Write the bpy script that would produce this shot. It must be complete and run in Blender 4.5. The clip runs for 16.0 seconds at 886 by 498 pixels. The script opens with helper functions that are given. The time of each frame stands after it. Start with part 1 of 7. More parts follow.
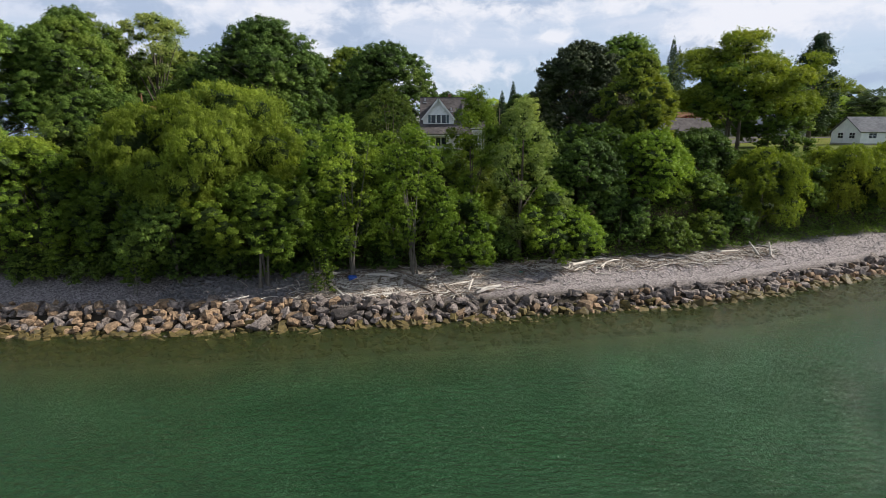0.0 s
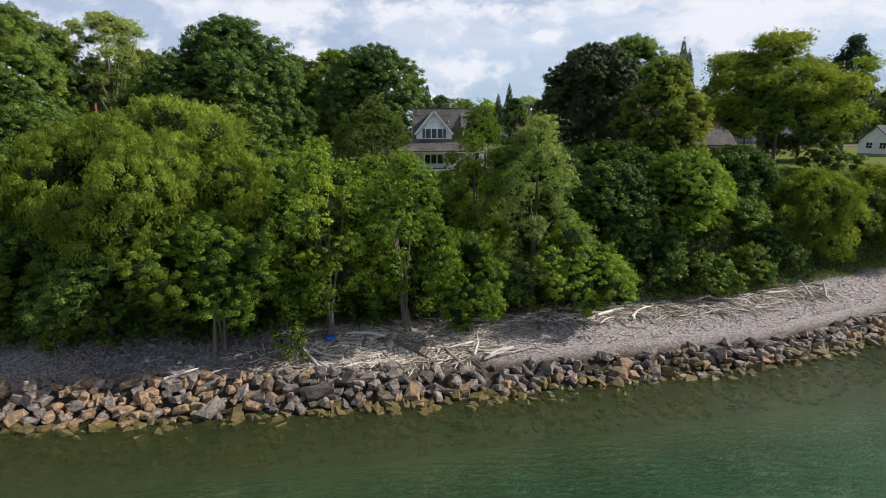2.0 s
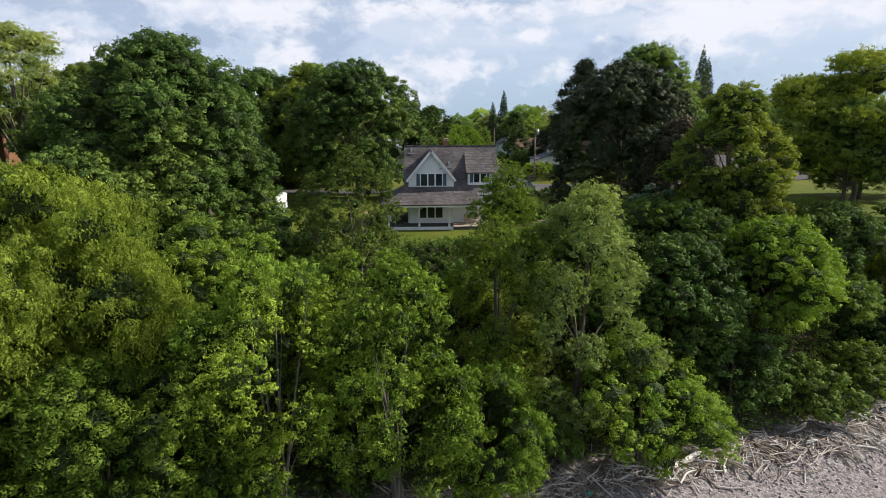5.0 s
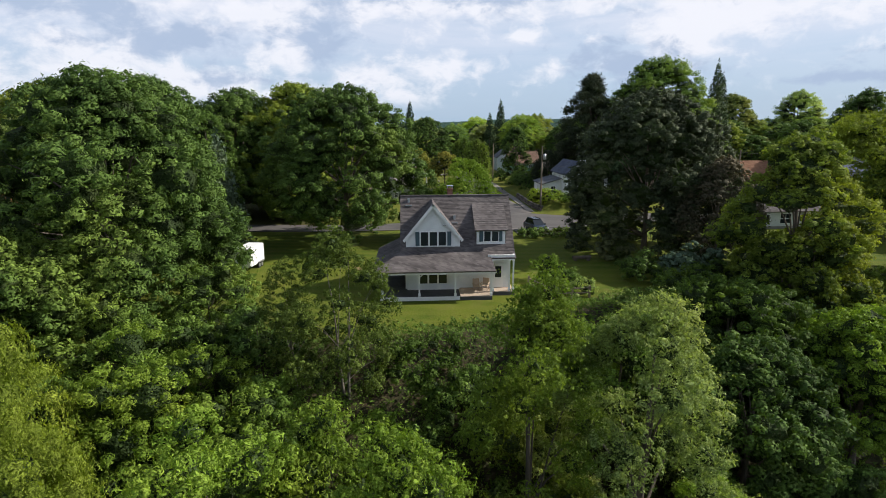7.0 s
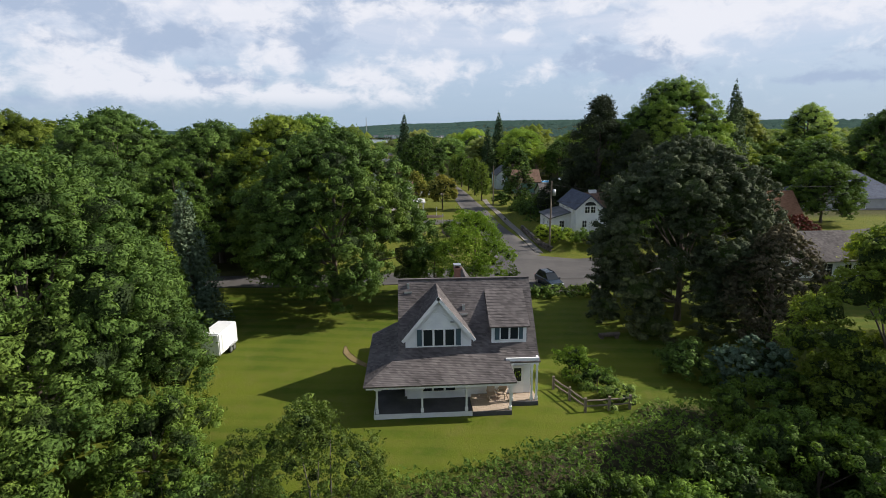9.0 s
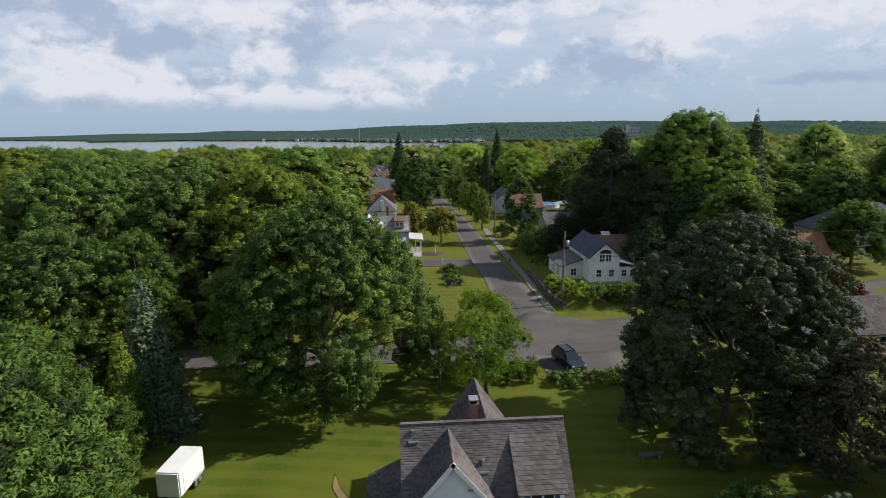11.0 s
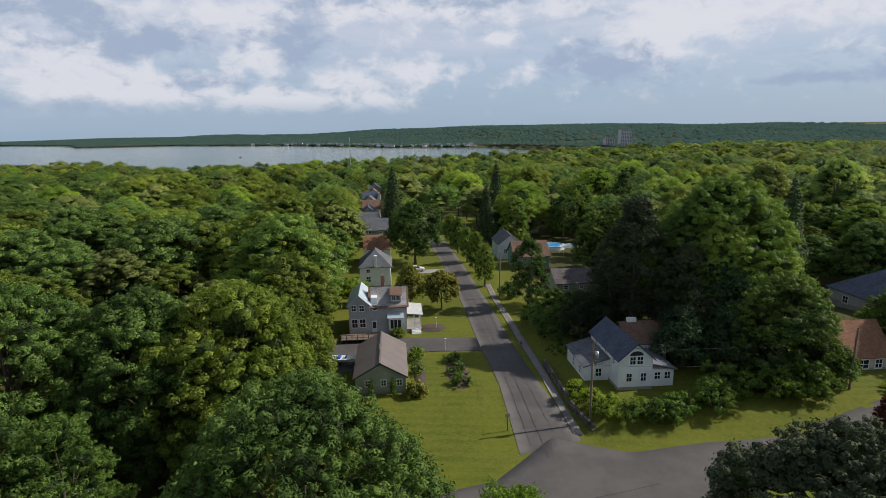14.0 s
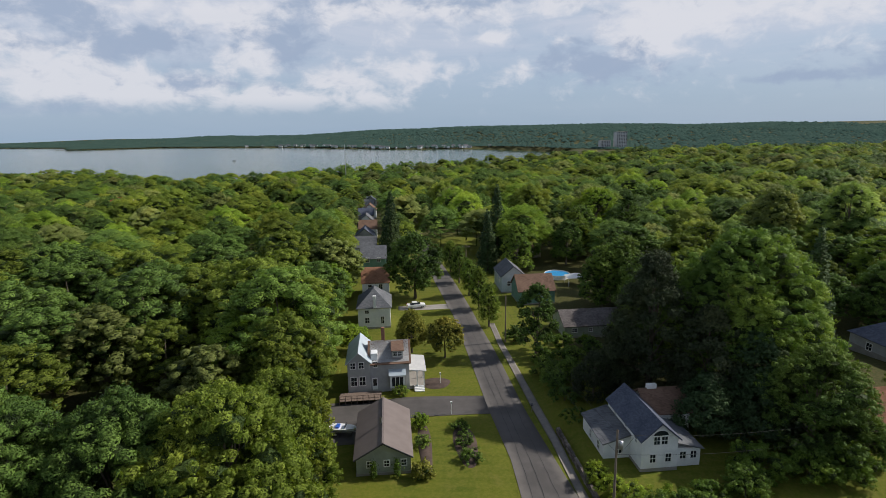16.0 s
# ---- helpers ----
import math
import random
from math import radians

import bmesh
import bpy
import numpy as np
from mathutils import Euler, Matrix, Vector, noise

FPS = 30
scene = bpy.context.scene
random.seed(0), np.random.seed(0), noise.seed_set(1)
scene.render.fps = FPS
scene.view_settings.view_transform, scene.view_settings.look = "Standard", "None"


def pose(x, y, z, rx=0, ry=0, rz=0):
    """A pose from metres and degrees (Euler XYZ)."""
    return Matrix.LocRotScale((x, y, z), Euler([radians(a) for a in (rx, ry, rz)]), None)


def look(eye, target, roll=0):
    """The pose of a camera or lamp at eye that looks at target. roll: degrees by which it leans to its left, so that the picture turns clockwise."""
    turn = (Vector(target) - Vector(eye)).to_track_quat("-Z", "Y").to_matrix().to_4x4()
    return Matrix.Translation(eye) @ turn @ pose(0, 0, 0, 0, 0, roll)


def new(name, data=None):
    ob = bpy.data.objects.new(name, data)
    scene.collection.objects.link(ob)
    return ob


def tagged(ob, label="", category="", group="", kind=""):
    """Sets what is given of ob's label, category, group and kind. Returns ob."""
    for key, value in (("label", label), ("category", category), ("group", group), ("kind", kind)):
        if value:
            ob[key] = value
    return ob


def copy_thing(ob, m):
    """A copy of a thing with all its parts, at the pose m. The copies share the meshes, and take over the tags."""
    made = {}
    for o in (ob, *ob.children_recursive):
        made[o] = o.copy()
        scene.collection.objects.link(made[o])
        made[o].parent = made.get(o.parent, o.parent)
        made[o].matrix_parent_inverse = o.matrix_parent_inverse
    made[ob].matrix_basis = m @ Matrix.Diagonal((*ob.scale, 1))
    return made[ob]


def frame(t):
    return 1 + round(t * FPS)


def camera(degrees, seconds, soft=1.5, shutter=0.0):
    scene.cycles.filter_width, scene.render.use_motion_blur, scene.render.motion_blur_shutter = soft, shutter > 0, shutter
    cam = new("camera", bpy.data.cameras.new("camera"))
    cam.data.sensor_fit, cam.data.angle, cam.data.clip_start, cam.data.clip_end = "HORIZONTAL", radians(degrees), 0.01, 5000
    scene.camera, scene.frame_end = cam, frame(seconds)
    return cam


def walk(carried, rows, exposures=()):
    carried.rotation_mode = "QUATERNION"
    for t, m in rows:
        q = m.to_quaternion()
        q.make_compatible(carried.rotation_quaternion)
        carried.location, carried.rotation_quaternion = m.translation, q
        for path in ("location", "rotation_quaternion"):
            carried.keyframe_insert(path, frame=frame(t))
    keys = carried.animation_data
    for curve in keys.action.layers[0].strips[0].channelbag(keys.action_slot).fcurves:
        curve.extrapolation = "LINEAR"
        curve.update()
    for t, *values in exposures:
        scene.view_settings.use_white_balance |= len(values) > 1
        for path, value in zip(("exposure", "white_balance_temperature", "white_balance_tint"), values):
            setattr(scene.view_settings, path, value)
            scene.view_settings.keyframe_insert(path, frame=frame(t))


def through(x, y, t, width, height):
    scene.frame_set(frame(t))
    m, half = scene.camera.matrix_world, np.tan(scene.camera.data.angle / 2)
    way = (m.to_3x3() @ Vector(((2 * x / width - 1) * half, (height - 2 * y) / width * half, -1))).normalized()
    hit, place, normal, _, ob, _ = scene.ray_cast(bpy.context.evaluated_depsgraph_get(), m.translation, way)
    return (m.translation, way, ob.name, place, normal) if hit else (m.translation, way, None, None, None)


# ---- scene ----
cam = camera(77.5, 16.0, soft=0.6)
METRES, EYE, TILT, LEAN, TURN = 92.0, 17.25, -12.2, 0.0, 0.0
ROWS = [
    (0.0, 0.0, 0.0, 0.0, 0.0, 0.0, -0.0),
    (0.5, -0.0014, 0.0274, 0.0107, -0.18, 0.01, 0.07),
    (1.0, -0.0029, 0.0559, 0.0221, -0.35, 0.02, 0.13),
    (1.5, -0.0041, 0.0851, 0.0348, -0.53, -0.02, 0.18),
    (2.0, -0.0054, 0.1149, 0.048, -0.73, -0.03, 0.27),
    (2.5, -0.0066, 0.1449, 0.0616, -0.93, -0.06, 0.32),
    (3.0, -0.0082, 0.1749, 0.0754, -1.14, -0.07, 0.39),
    (3.5, -0.0098, 0.204, 0.09, -1.32, -0.1, 0.44),
    (4.0, -0.0117, 0.2319, 0.1051, -1.51, -0.12, 0.52),
    (6.5, -0.0214, 0.3617, 0.185, -2.55, -0.1, 0.82),
    (7.0, -0.0227, 0.386, 0.2028, -2.72, -0.11, 0.86),
    (7.5, -0.0241, 0.4105, 0.2209, -2.89, -0.1, 0.9),
    (8.0, -0.0252, 0.4341, 0.2398, -3.03, -0.11, 0.95),
    (8.5, -0.0263, 0.4571, 0.2594, -3.19, -0.1, 1.03),
    (9.0, -0.0272, 0.4798, 0.2792, -3.35, -0.1, 1.13),
    (11.5, -0.0335, 0.594, 0.3894, -4.16, 0.02, 1.42),
    (12.0, -0.0342, 0.6164, 0.4134, -4.3, 0.04, 1.49),
    (12.5, -0.0354, 0.6386, 0.4381, -4.44, 0.05, 1.56),
    (13.0, -0.0367, 0.6601, 0.4631, -4.61, 0.05, 1.68),
    (13.5, -0.0381, 0.6813, 0.4885, -4.75, 0.05, 1.74),
    (14.0, -0.0397, 0.7012, 0.5137, -4.9, 0.08, 1.81),
    (14.5, -0.0412, 0.7199, 0.5386, -5.01, 0.06, 1.9),
    (15.0, -0.0427, 0.7369, 0.5626, -5.13, 0.03, 1.98),
    (15.5, -0.0448, 0.7518, 0.5866, -5.25, 0.03, 2.05),
    (16.0, -0.0475, 0.7656, 0.6117, -5.4, -0.01, 2.12),
]
walk(cam, [(t, pose(0, 0, EYE, TILT, LEAN, TURN) @ pose(METRES * x, METRES * y, METRES * z, 90 + pitch, roll, yaw)) for t, x, y, z, yaw, pitch, roll in ROWS],
     exposures=[(0.0, 0.24), (6.5, 0.30), (9.0, 0.2), (12.5, 0.0), (16.0, -0.08)])

# ---- light and sky ----
SUN_EL, SUN_AZ = 38.0, 7.0          # degrees up; degrees from +x towards +y
to_sun = Vector((math.cos(radians(SUN_EL)) * math.cos(radians(SUN_AZ)), math.cos(radians(SUN_EL)) * math.sin(radians(SUN_AZ)), math.sin(radians(SUN_EL))))
sun = new("sun", bpy.data.lights.new("sun", "SUN"))
sun.data.energy, sun.data.angle, sun.data.color = 5.0, radians(0.6), (1.0, 0.94, 0.86)
sun.matrix_basis = look(to_sun * 300, (0, 0, 0))


class Nodes:
    """Short hand for a node tree."""

    def __init__(self, tree):
        self.tree = tree
        tree.nodes.clear()

    def add(self, kind, **values):
        n = self.tree.nodes.new(kind)
        for k, v in values.items():
            if k in n.inputs:
                n.inputs[k].default_value = v
        return n

    def link(self, a, b):
        self.tree.links.new(a, b)

    def feed(self, socket, v):
        if isinstance(v, bpy.types.NodeSocket):
            self.link(v, socket)
        else:
            socket.default_value = v

    def math(self, op, a, b=0.0, clamp=False):
        n = self.tree.nodes.new("ShaderNodeMath")
        n.operation, n.use_clamp = op, clamp
        self.feed(n.inputs[0], a), self.feed(n.inputs[1], b)
        return n.outputs[0]

    def ramp(self, v, lo, hi, a=0.0, b=1.0):
        n = self.tree.nodes.new("ShaderNodeMapRange")
        n.interpolation_type = "SMOOTHSTEP"
        self.feed(n.inputs[0], v), self.feed(n.inputs[1], lo), self.feed(n.inputs[2], hi), self.feed(n.inputs[3], a), self.feed(n.inputs[4], b)
        return n.outputs[0]

    def mix(self, f, a, b, blend="MIX"):
        n = self.tree.nodes.new("ShaderNodeMix")
        n.data_type, n.blend_type = "RGBA", blend
        self.feed(n.inputs["Factor"], f)
        for s, v in ((n.inputs[6], a), (n.inputs[7], b)):
            self.feed(s, v if isinstance(v, bpy.types.NodeSocket) else (*v, 1.0))
        return n.outputs[2]

    def noise(self, vec, scale, detail=4.0, rough=0.55, distort=0.0):
        n = self.add("ShaderNodeTexNoise", Scale=scale, Detail=detail, Roughness=rough, Distortion=distort)
        if vec is not None:
            self.link(vec, n.inputs["Vector"])
        return n.outputs[0]

    def vec(self, x, y, z=0.0):
        n = self.tree.nodes.new("ShaderNodeCombineXYZ")
        for i, v in enumerate((x, y, z)):
            self.feed(n.inputs[i], v)
        return n.outputs[0]

    def xyz(self, v):
        n = self.tree.nodes.new("ShaderNodeSeparateXYZ")
        self.link(v, n.inputs[0])
        return n.outputs

    def shift(self, v, x, y, z=0.0):
        n = self.tree.nodes.new("ShaderNodeVectorMath")
        n.operation = "ADD"
        self.link(v, n.inputs[0])
        n.inputs[1].default_value = (x, y, z)
        return n.outputs[0]

    def times(self, v, x, y, z=1.0):
        n = self.tree.nodes.new("ShaderNodeVectorMath")
        n.operation = "MULTIPLY"
        self.link(v, n.inputs[0])
        n.inputs[1].default_value = (x, y, z)
        return n.outputs[0]


def make_sky():
    world = bpy.data.worlds.new("sky")
    scene.world = world
    world.use_nodes = True
    g = Nodes(world.node_tree)
    sky = g.tree.nodes.new("ShaderNodeTexSky")
    sky.sky_type, sky.sun_disc = "NISHITA", False
    sky.sun_elevation, sky.sun_rotation, sky.air_density, sky.dust_density = radians(SUN_EL), radians(90 - SUN_AZ), 1.1, 1.2
    way = g.add("ShaderNodeTexCoord").outputs["Generated"]
    x, y, z = g.xyz(way)
    turn = g.math("ARCTAN2", x, y)
    # (azimuth, height, half width, half height) of the grey undersides and of the sunlit heads of the larger clouds
    shaded = ((-0.391, 0.137, 0.15, 0.036), (-0.53, 0.178, 0.09, 0.024), (-0.146, 0.163, 0.055, 0.060), (0.357, 0.108, 0.120, 0.042), (0.745, 0.081, 0.060, 0.030), (-0.530, 0.037, 0.130, 0.017), (-0.31, 0.078, 0.072, 0.013), (0.651, 0.069, 0.080, 0.010), (0.12, 0.215, 0.25, 0.02))
    sunlit = ((-0.503, 0.096, 0.120, 0.066), (0.031, 0.098, 0.075, 0.032), (-0.085, 0.093, 0.046, 0.020), (0.182, 0.151, 0.031, 0.011), (0.455, 0.140, 0.080, 0.040), (-0.352, 0.068, 0.154, 0.030), (-0.125, 0.052, 0.133, 0.020), (-0.211, 0.127, 0.046, 0.041), (0.236, 0.094, 0.031, 0.020), (-0.29, 0.175, 0.10, 0.02), (0.62, 0.185, 0.26, 0.05), (0.05, 0.20, 0.30, 0.03))

    def heap_field(heaps, at, detail, ragged):
        total = g.math("MULTIPLY", g.math("SUBTRACT", g.noise(at, 1.0, detail, 0.58, 0.3), 0.5), ragged)
        for a, b, wide, high in heaps:
            p = g.math("POWER", g.math("ABSOLUTE", g.math("DIVIDE", g.math("SUBTRACT", turn, a), wide)), 2.0)
            q = g.math("POWER", g.math("ABSOLUTE", g.math("DIVIDE", g.math("SUBTRACT", z, b), high)), 2.0)
            total = g.math("ADD", total, g.math("POWER", 2.718, g.math("MULTIPLY", g.math("ADD", p, q), -1.0)))
        return total
    at = g.vec(g.math("MULTIPLY", turn, 20.0), g.math("MULTIPLY", z, 32.0), g.math("MULTIPLY", y, 0.8))
    head = g.math("MULTIPLY", g.ramp(heap_field(sunlit, at, 11.0, 3.0), 0.12, 1.08), 0.86)
    grey = g.math("MULTIPLY", g.ramp(heap_field(shaded, g.shift(at, 3.1, 7.7), 11.0, 2.8), 0.28, 1.06), 0.92)
    streak = g.noise(g.vec(g.math("MULTIPLY", turn, 3.0), g.math("MULTIPLY", z, 20.0)), 1.0, 6.0, 0.55, 0.4)
    veil = g.math("MULTIPLY", g.ramp(streak, 0.30, 0.66, 0.30, 1.0), g.math("MULTIPLY", g.ramp(z, 0.045, 0.20, 0.10, 1.0), g.ramp(z, 0.34, 0.66, 1.0, 0.2)))
    haze = g.mix(g.ramp(z, 0.0, 0.16), (4.1, 5.6, 7.5), (5.0, 6.4, 8.7))
    blue = g.mix(g.ramp(z, 0.0, 0.5, 0.85, 0.15), sky.outputs[0], haze)
    veiled = g.mix(veil, blue, (7.1, 7.6, 8.9))
    low = g.ramp(z, 0.02, 0.06)
    lit = g.mix(g.math("MULTIPLY", head, low), veiled, (8.9, 9.0, 9.7))
    out = g.mix(g.math("MULTIPLY", grey, low), lit, (4.2, 5.2, 7.0))
    back = g.add("ShaderNodeBackground", Strength=0.085)
    g.link(out, back.inputs[0])
    g.link(back.outputs[0], g.add("ShaderNodeOutputWorld").inputs[0])


make_sky()

# ---- materials ----
def surface(name, a, b, scale=1.0, rough=0.7, bump=0.3, fine=30.0, metallic=0.0, stretch=(1, 1, 1), spread=0.0, spec=0.4, depth=0.02):
    """A surface of two colours, mottled coarsely and finely, with relief."""
    m = bpy.data.materials.new(name)
    m.use_nodes = True
    g = Nodes(m.node_tree)
    at = g.times(g.add("ShaderNodeTexCoord").outputs["Object"], *stretch)
    coarse, grain = g.noise(at, scale, 5.0, 0.6), g.noise(at, fine, 4.0, 0.65)
    f = g.math("ADD", g.ramp(coarse, 0.3, 0.7, 0.0, 0.65), g.ramp(grain, 0.25, 0.75, 0.0, 0.35))
    col = g.mix(f, a, b)
    if spread:
        r = g.add("ShaderNodeObjectInfo").outputs["Random"]
        k = g.math("ADD", g.math("MULTIPLY", r, 2 * spread), 1 - spread)
        col = g.mix(1.0, col, g.vec(k, k, k), "MULTIPLY")
    p = g.add("ShaderNodeBsdfPrincipled", Metallic=metallic)
    p.inputs["Specular IOR Level"].default_value = spec
    g.link(col, p.inputs["Base Color"])
    g.link(g.ramp(grain, 0.2, 0.8, rough - 0.08, min(1.0, rough + 0.08)), p.inputs["Roughness"])
    if bump:
        bn = g.add("ShaderNodeBump", Strength=bump, Distance=depth)
        g.link(g.math("ADD", grain, coarse), bn.inputs["Height"])
        g.link(bn.outputs[0], p.inputs["Normal"])
    g.link(p.outputs[0], g.add("ShaderNodeOutputMaterial").inputs[0])
    return m


def foliage(name, dark, light, through=0.3, spread=0.25, rough=0.65, gaps=0.43, grain=4.2):
    """Leaves: each leaf and each plant has its own tone, with shade painted in beside the gaps; light passes through.
    """
    m = bpy.data.materials.new(name)
    m.use_nodes = True
    g = Nodes(m.node_tree)
    leaf = g.add("ShaderNodeNewGeometry").outputs["Random Per Island"]
    plant = g.add("ShaderNodeObjectInfo").outputs["Random"]
    spot = g.noise(g.add("ShaderNodeTexCoord").outputs["Object"], 0.45, 3.0)
    f = g.math("ADD", g.math("MULTIPLY", leaf, 0.55), g.ramp(spot, 0.3, 0.7, 0.0, 0.45))
    col = g.mix(f, dark, light)
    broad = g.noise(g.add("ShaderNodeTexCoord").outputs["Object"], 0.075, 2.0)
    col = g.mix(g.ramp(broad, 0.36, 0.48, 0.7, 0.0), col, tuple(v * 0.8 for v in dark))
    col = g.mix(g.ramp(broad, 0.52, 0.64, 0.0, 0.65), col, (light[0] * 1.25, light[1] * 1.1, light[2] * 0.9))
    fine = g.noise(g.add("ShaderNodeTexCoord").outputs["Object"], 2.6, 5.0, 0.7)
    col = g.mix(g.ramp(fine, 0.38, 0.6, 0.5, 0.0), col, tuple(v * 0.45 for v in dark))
    own = g.tree.nodes.new("ShaderNodeAttribute")
    own.attribute_name = "tone"
    k = g.math("ADD", g.math("ADD", g.math("MULTIPLY", plant, 2 * spread), 1 - spread), own.outputs["Fac"])
    col = g.mix(1.0, col, g.vec(g.math("MULTIPLY", k, 0.95), k, k), "MULTIPLY")
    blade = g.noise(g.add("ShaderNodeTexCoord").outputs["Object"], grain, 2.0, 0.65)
    # darker towards the gaps: the shade between leaves painted into their colour
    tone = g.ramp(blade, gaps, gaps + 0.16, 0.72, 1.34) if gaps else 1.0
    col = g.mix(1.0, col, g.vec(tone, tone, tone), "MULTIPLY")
    p = g.add("ShaderNodeBsdfPrincipled", Roughness=rough)
    p.inputs["Specular IOR Level"].default_value = 0.12
    g.link(col, p.inputs["Base Color"])
    bn = g.add("ShaderNodeBump", Strength=0.9, Distance=0.10)
    g.link(g.noise(g.add("ShaderNodeTexCoord").outputs["Object"], 5.0, 3.0, 0.7), bn.inputs["Height"])
    g.link(bn.outputs[0], p.inputs["Normal"])
    t = g.add("ShaderNodeBsdfTranslucent")
    g.link(g.mix(1.0, col, (1.15, 1.2, 0.5), "MULTIPLY"), t.inputs[0])
    s = g.add("ShaderNodeMixShader", Fac=through)
    g.link(p.outputs[0], s.inputs[1]), g.link(t.outputs[0], s.inputs[2])
    if not gaps:
        g.link(s.outputs[0], g.add("ShaderNodeOutputMaterial").inputs[0])
        return m
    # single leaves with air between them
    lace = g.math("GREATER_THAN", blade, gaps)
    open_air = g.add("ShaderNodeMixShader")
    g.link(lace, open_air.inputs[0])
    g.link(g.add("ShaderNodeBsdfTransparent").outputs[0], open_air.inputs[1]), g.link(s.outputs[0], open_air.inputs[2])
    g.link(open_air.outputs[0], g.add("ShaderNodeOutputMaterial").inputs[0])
    return m


def plain(name, col, rough=0.5, metallic=0.0, spec=0.5):
    m = bpy.data.materials.new(name)
    m.use_nodes = True
    p = m.node_tree.nodes["Principled BSDF"]
    p.inputs["Base Color"].default_value, p.inputs["Roughness"].default_value, p.inputs["Metallic"].default_value = (*col, 1), rough, metallic
    p.inputs["Specular IOR Level"].default_value = spec
    return m


def clapboard(name, a, b, pitch=0.16, rough=0.55):
    """Painted boards that lap one over the other, level courses."""
    m = bpy.data.materials.new(name)
    m.use_nodes = True
    g = Nodes(m.node_tree)
    at = g.add("ShaderNodeTexCoord").outputs["Object"]
    z = g.xyz(at)[2]
    lap = g.math("FRACT", g.math("DIVIDE", z, pitch))
    f = g.noise(at, 0.8, 5.0)
    col = g.mix(g.ramp(f, 0.3, 0.7), a, b)
    p = g.add("ShaderNodeBsdfPrincipled", Roughness=rough)
    g.link(col, p.inputs["Base Color"])
    bn = g.add("ShaderNodeBump", Strength=0.7, Distance=0.02)
    bn.invert = True
    g.link(lap, bn.inputs["Height"])
    g.link(bn.outputs[0], p.inputs["Normal"])
    g.link(p.outputs[0], g.add("ShaderNodeOutputMaterial").inputs[0])
    return m


def shingles(name, a, b, w=0.32, h=0.16, rough=0.85):
    """Roof shingles of uneven tone."""
    m = bpy.data.materials.new(name)
    m.use_nodes = True
    g = Nodes(m.node_tree)
    at = g.add("ShaderNodeTexCoord").outputs["Object"]
    x, y, z = g.xyz(at)
    row = g.math("FLOOR", g.math("DIVIDE", z, h * 0.7))
    u = g.math("ADD", g.math("DIVIDE", g.math("ADD", x, y), w), g.math("MULTIPLY", row, 0.37))
    cell = g.vec(g.math("FLOOR", u), row)
    white = g.tree.nodes.new("ShaderNodeTexWhiteNoise")
    g.link(cell, white.inputs["Vector"])
    big = g.noise(at, 0.5, 5.0)
    f = g.math("ADD", g.math("MULTIPLY", white.outputs["Value"], 0.55), g.ramp(big, 0.3, 0.7, 0.0, 0.45))
    col = g.mix(f, a, b)
    p = g.add("ShaderNodeBsdfPrincipled", Roughness=rough)
    p.inputs["Specular IOR Level"].default_value = 0.12
    g.link(col, p.inputs["Base Color"])
    bn = g.add("ShaderNodeBump", Strength=0.6, Distance=0.015)
    g.link(g.math("ADD", g.math("FRACT", g.math("DIVIDE", z, h * 0.7)), g.math("MULTIPLY", white.outputs["Value"], 0.5)), bn.inputs["Height"])
    g.link(bn.outputs[0], p.inputs["Normal"])
    g.link(p.outputs[0], g.add("ShaderNodeOutputMaterial").inputs[0])
    return m


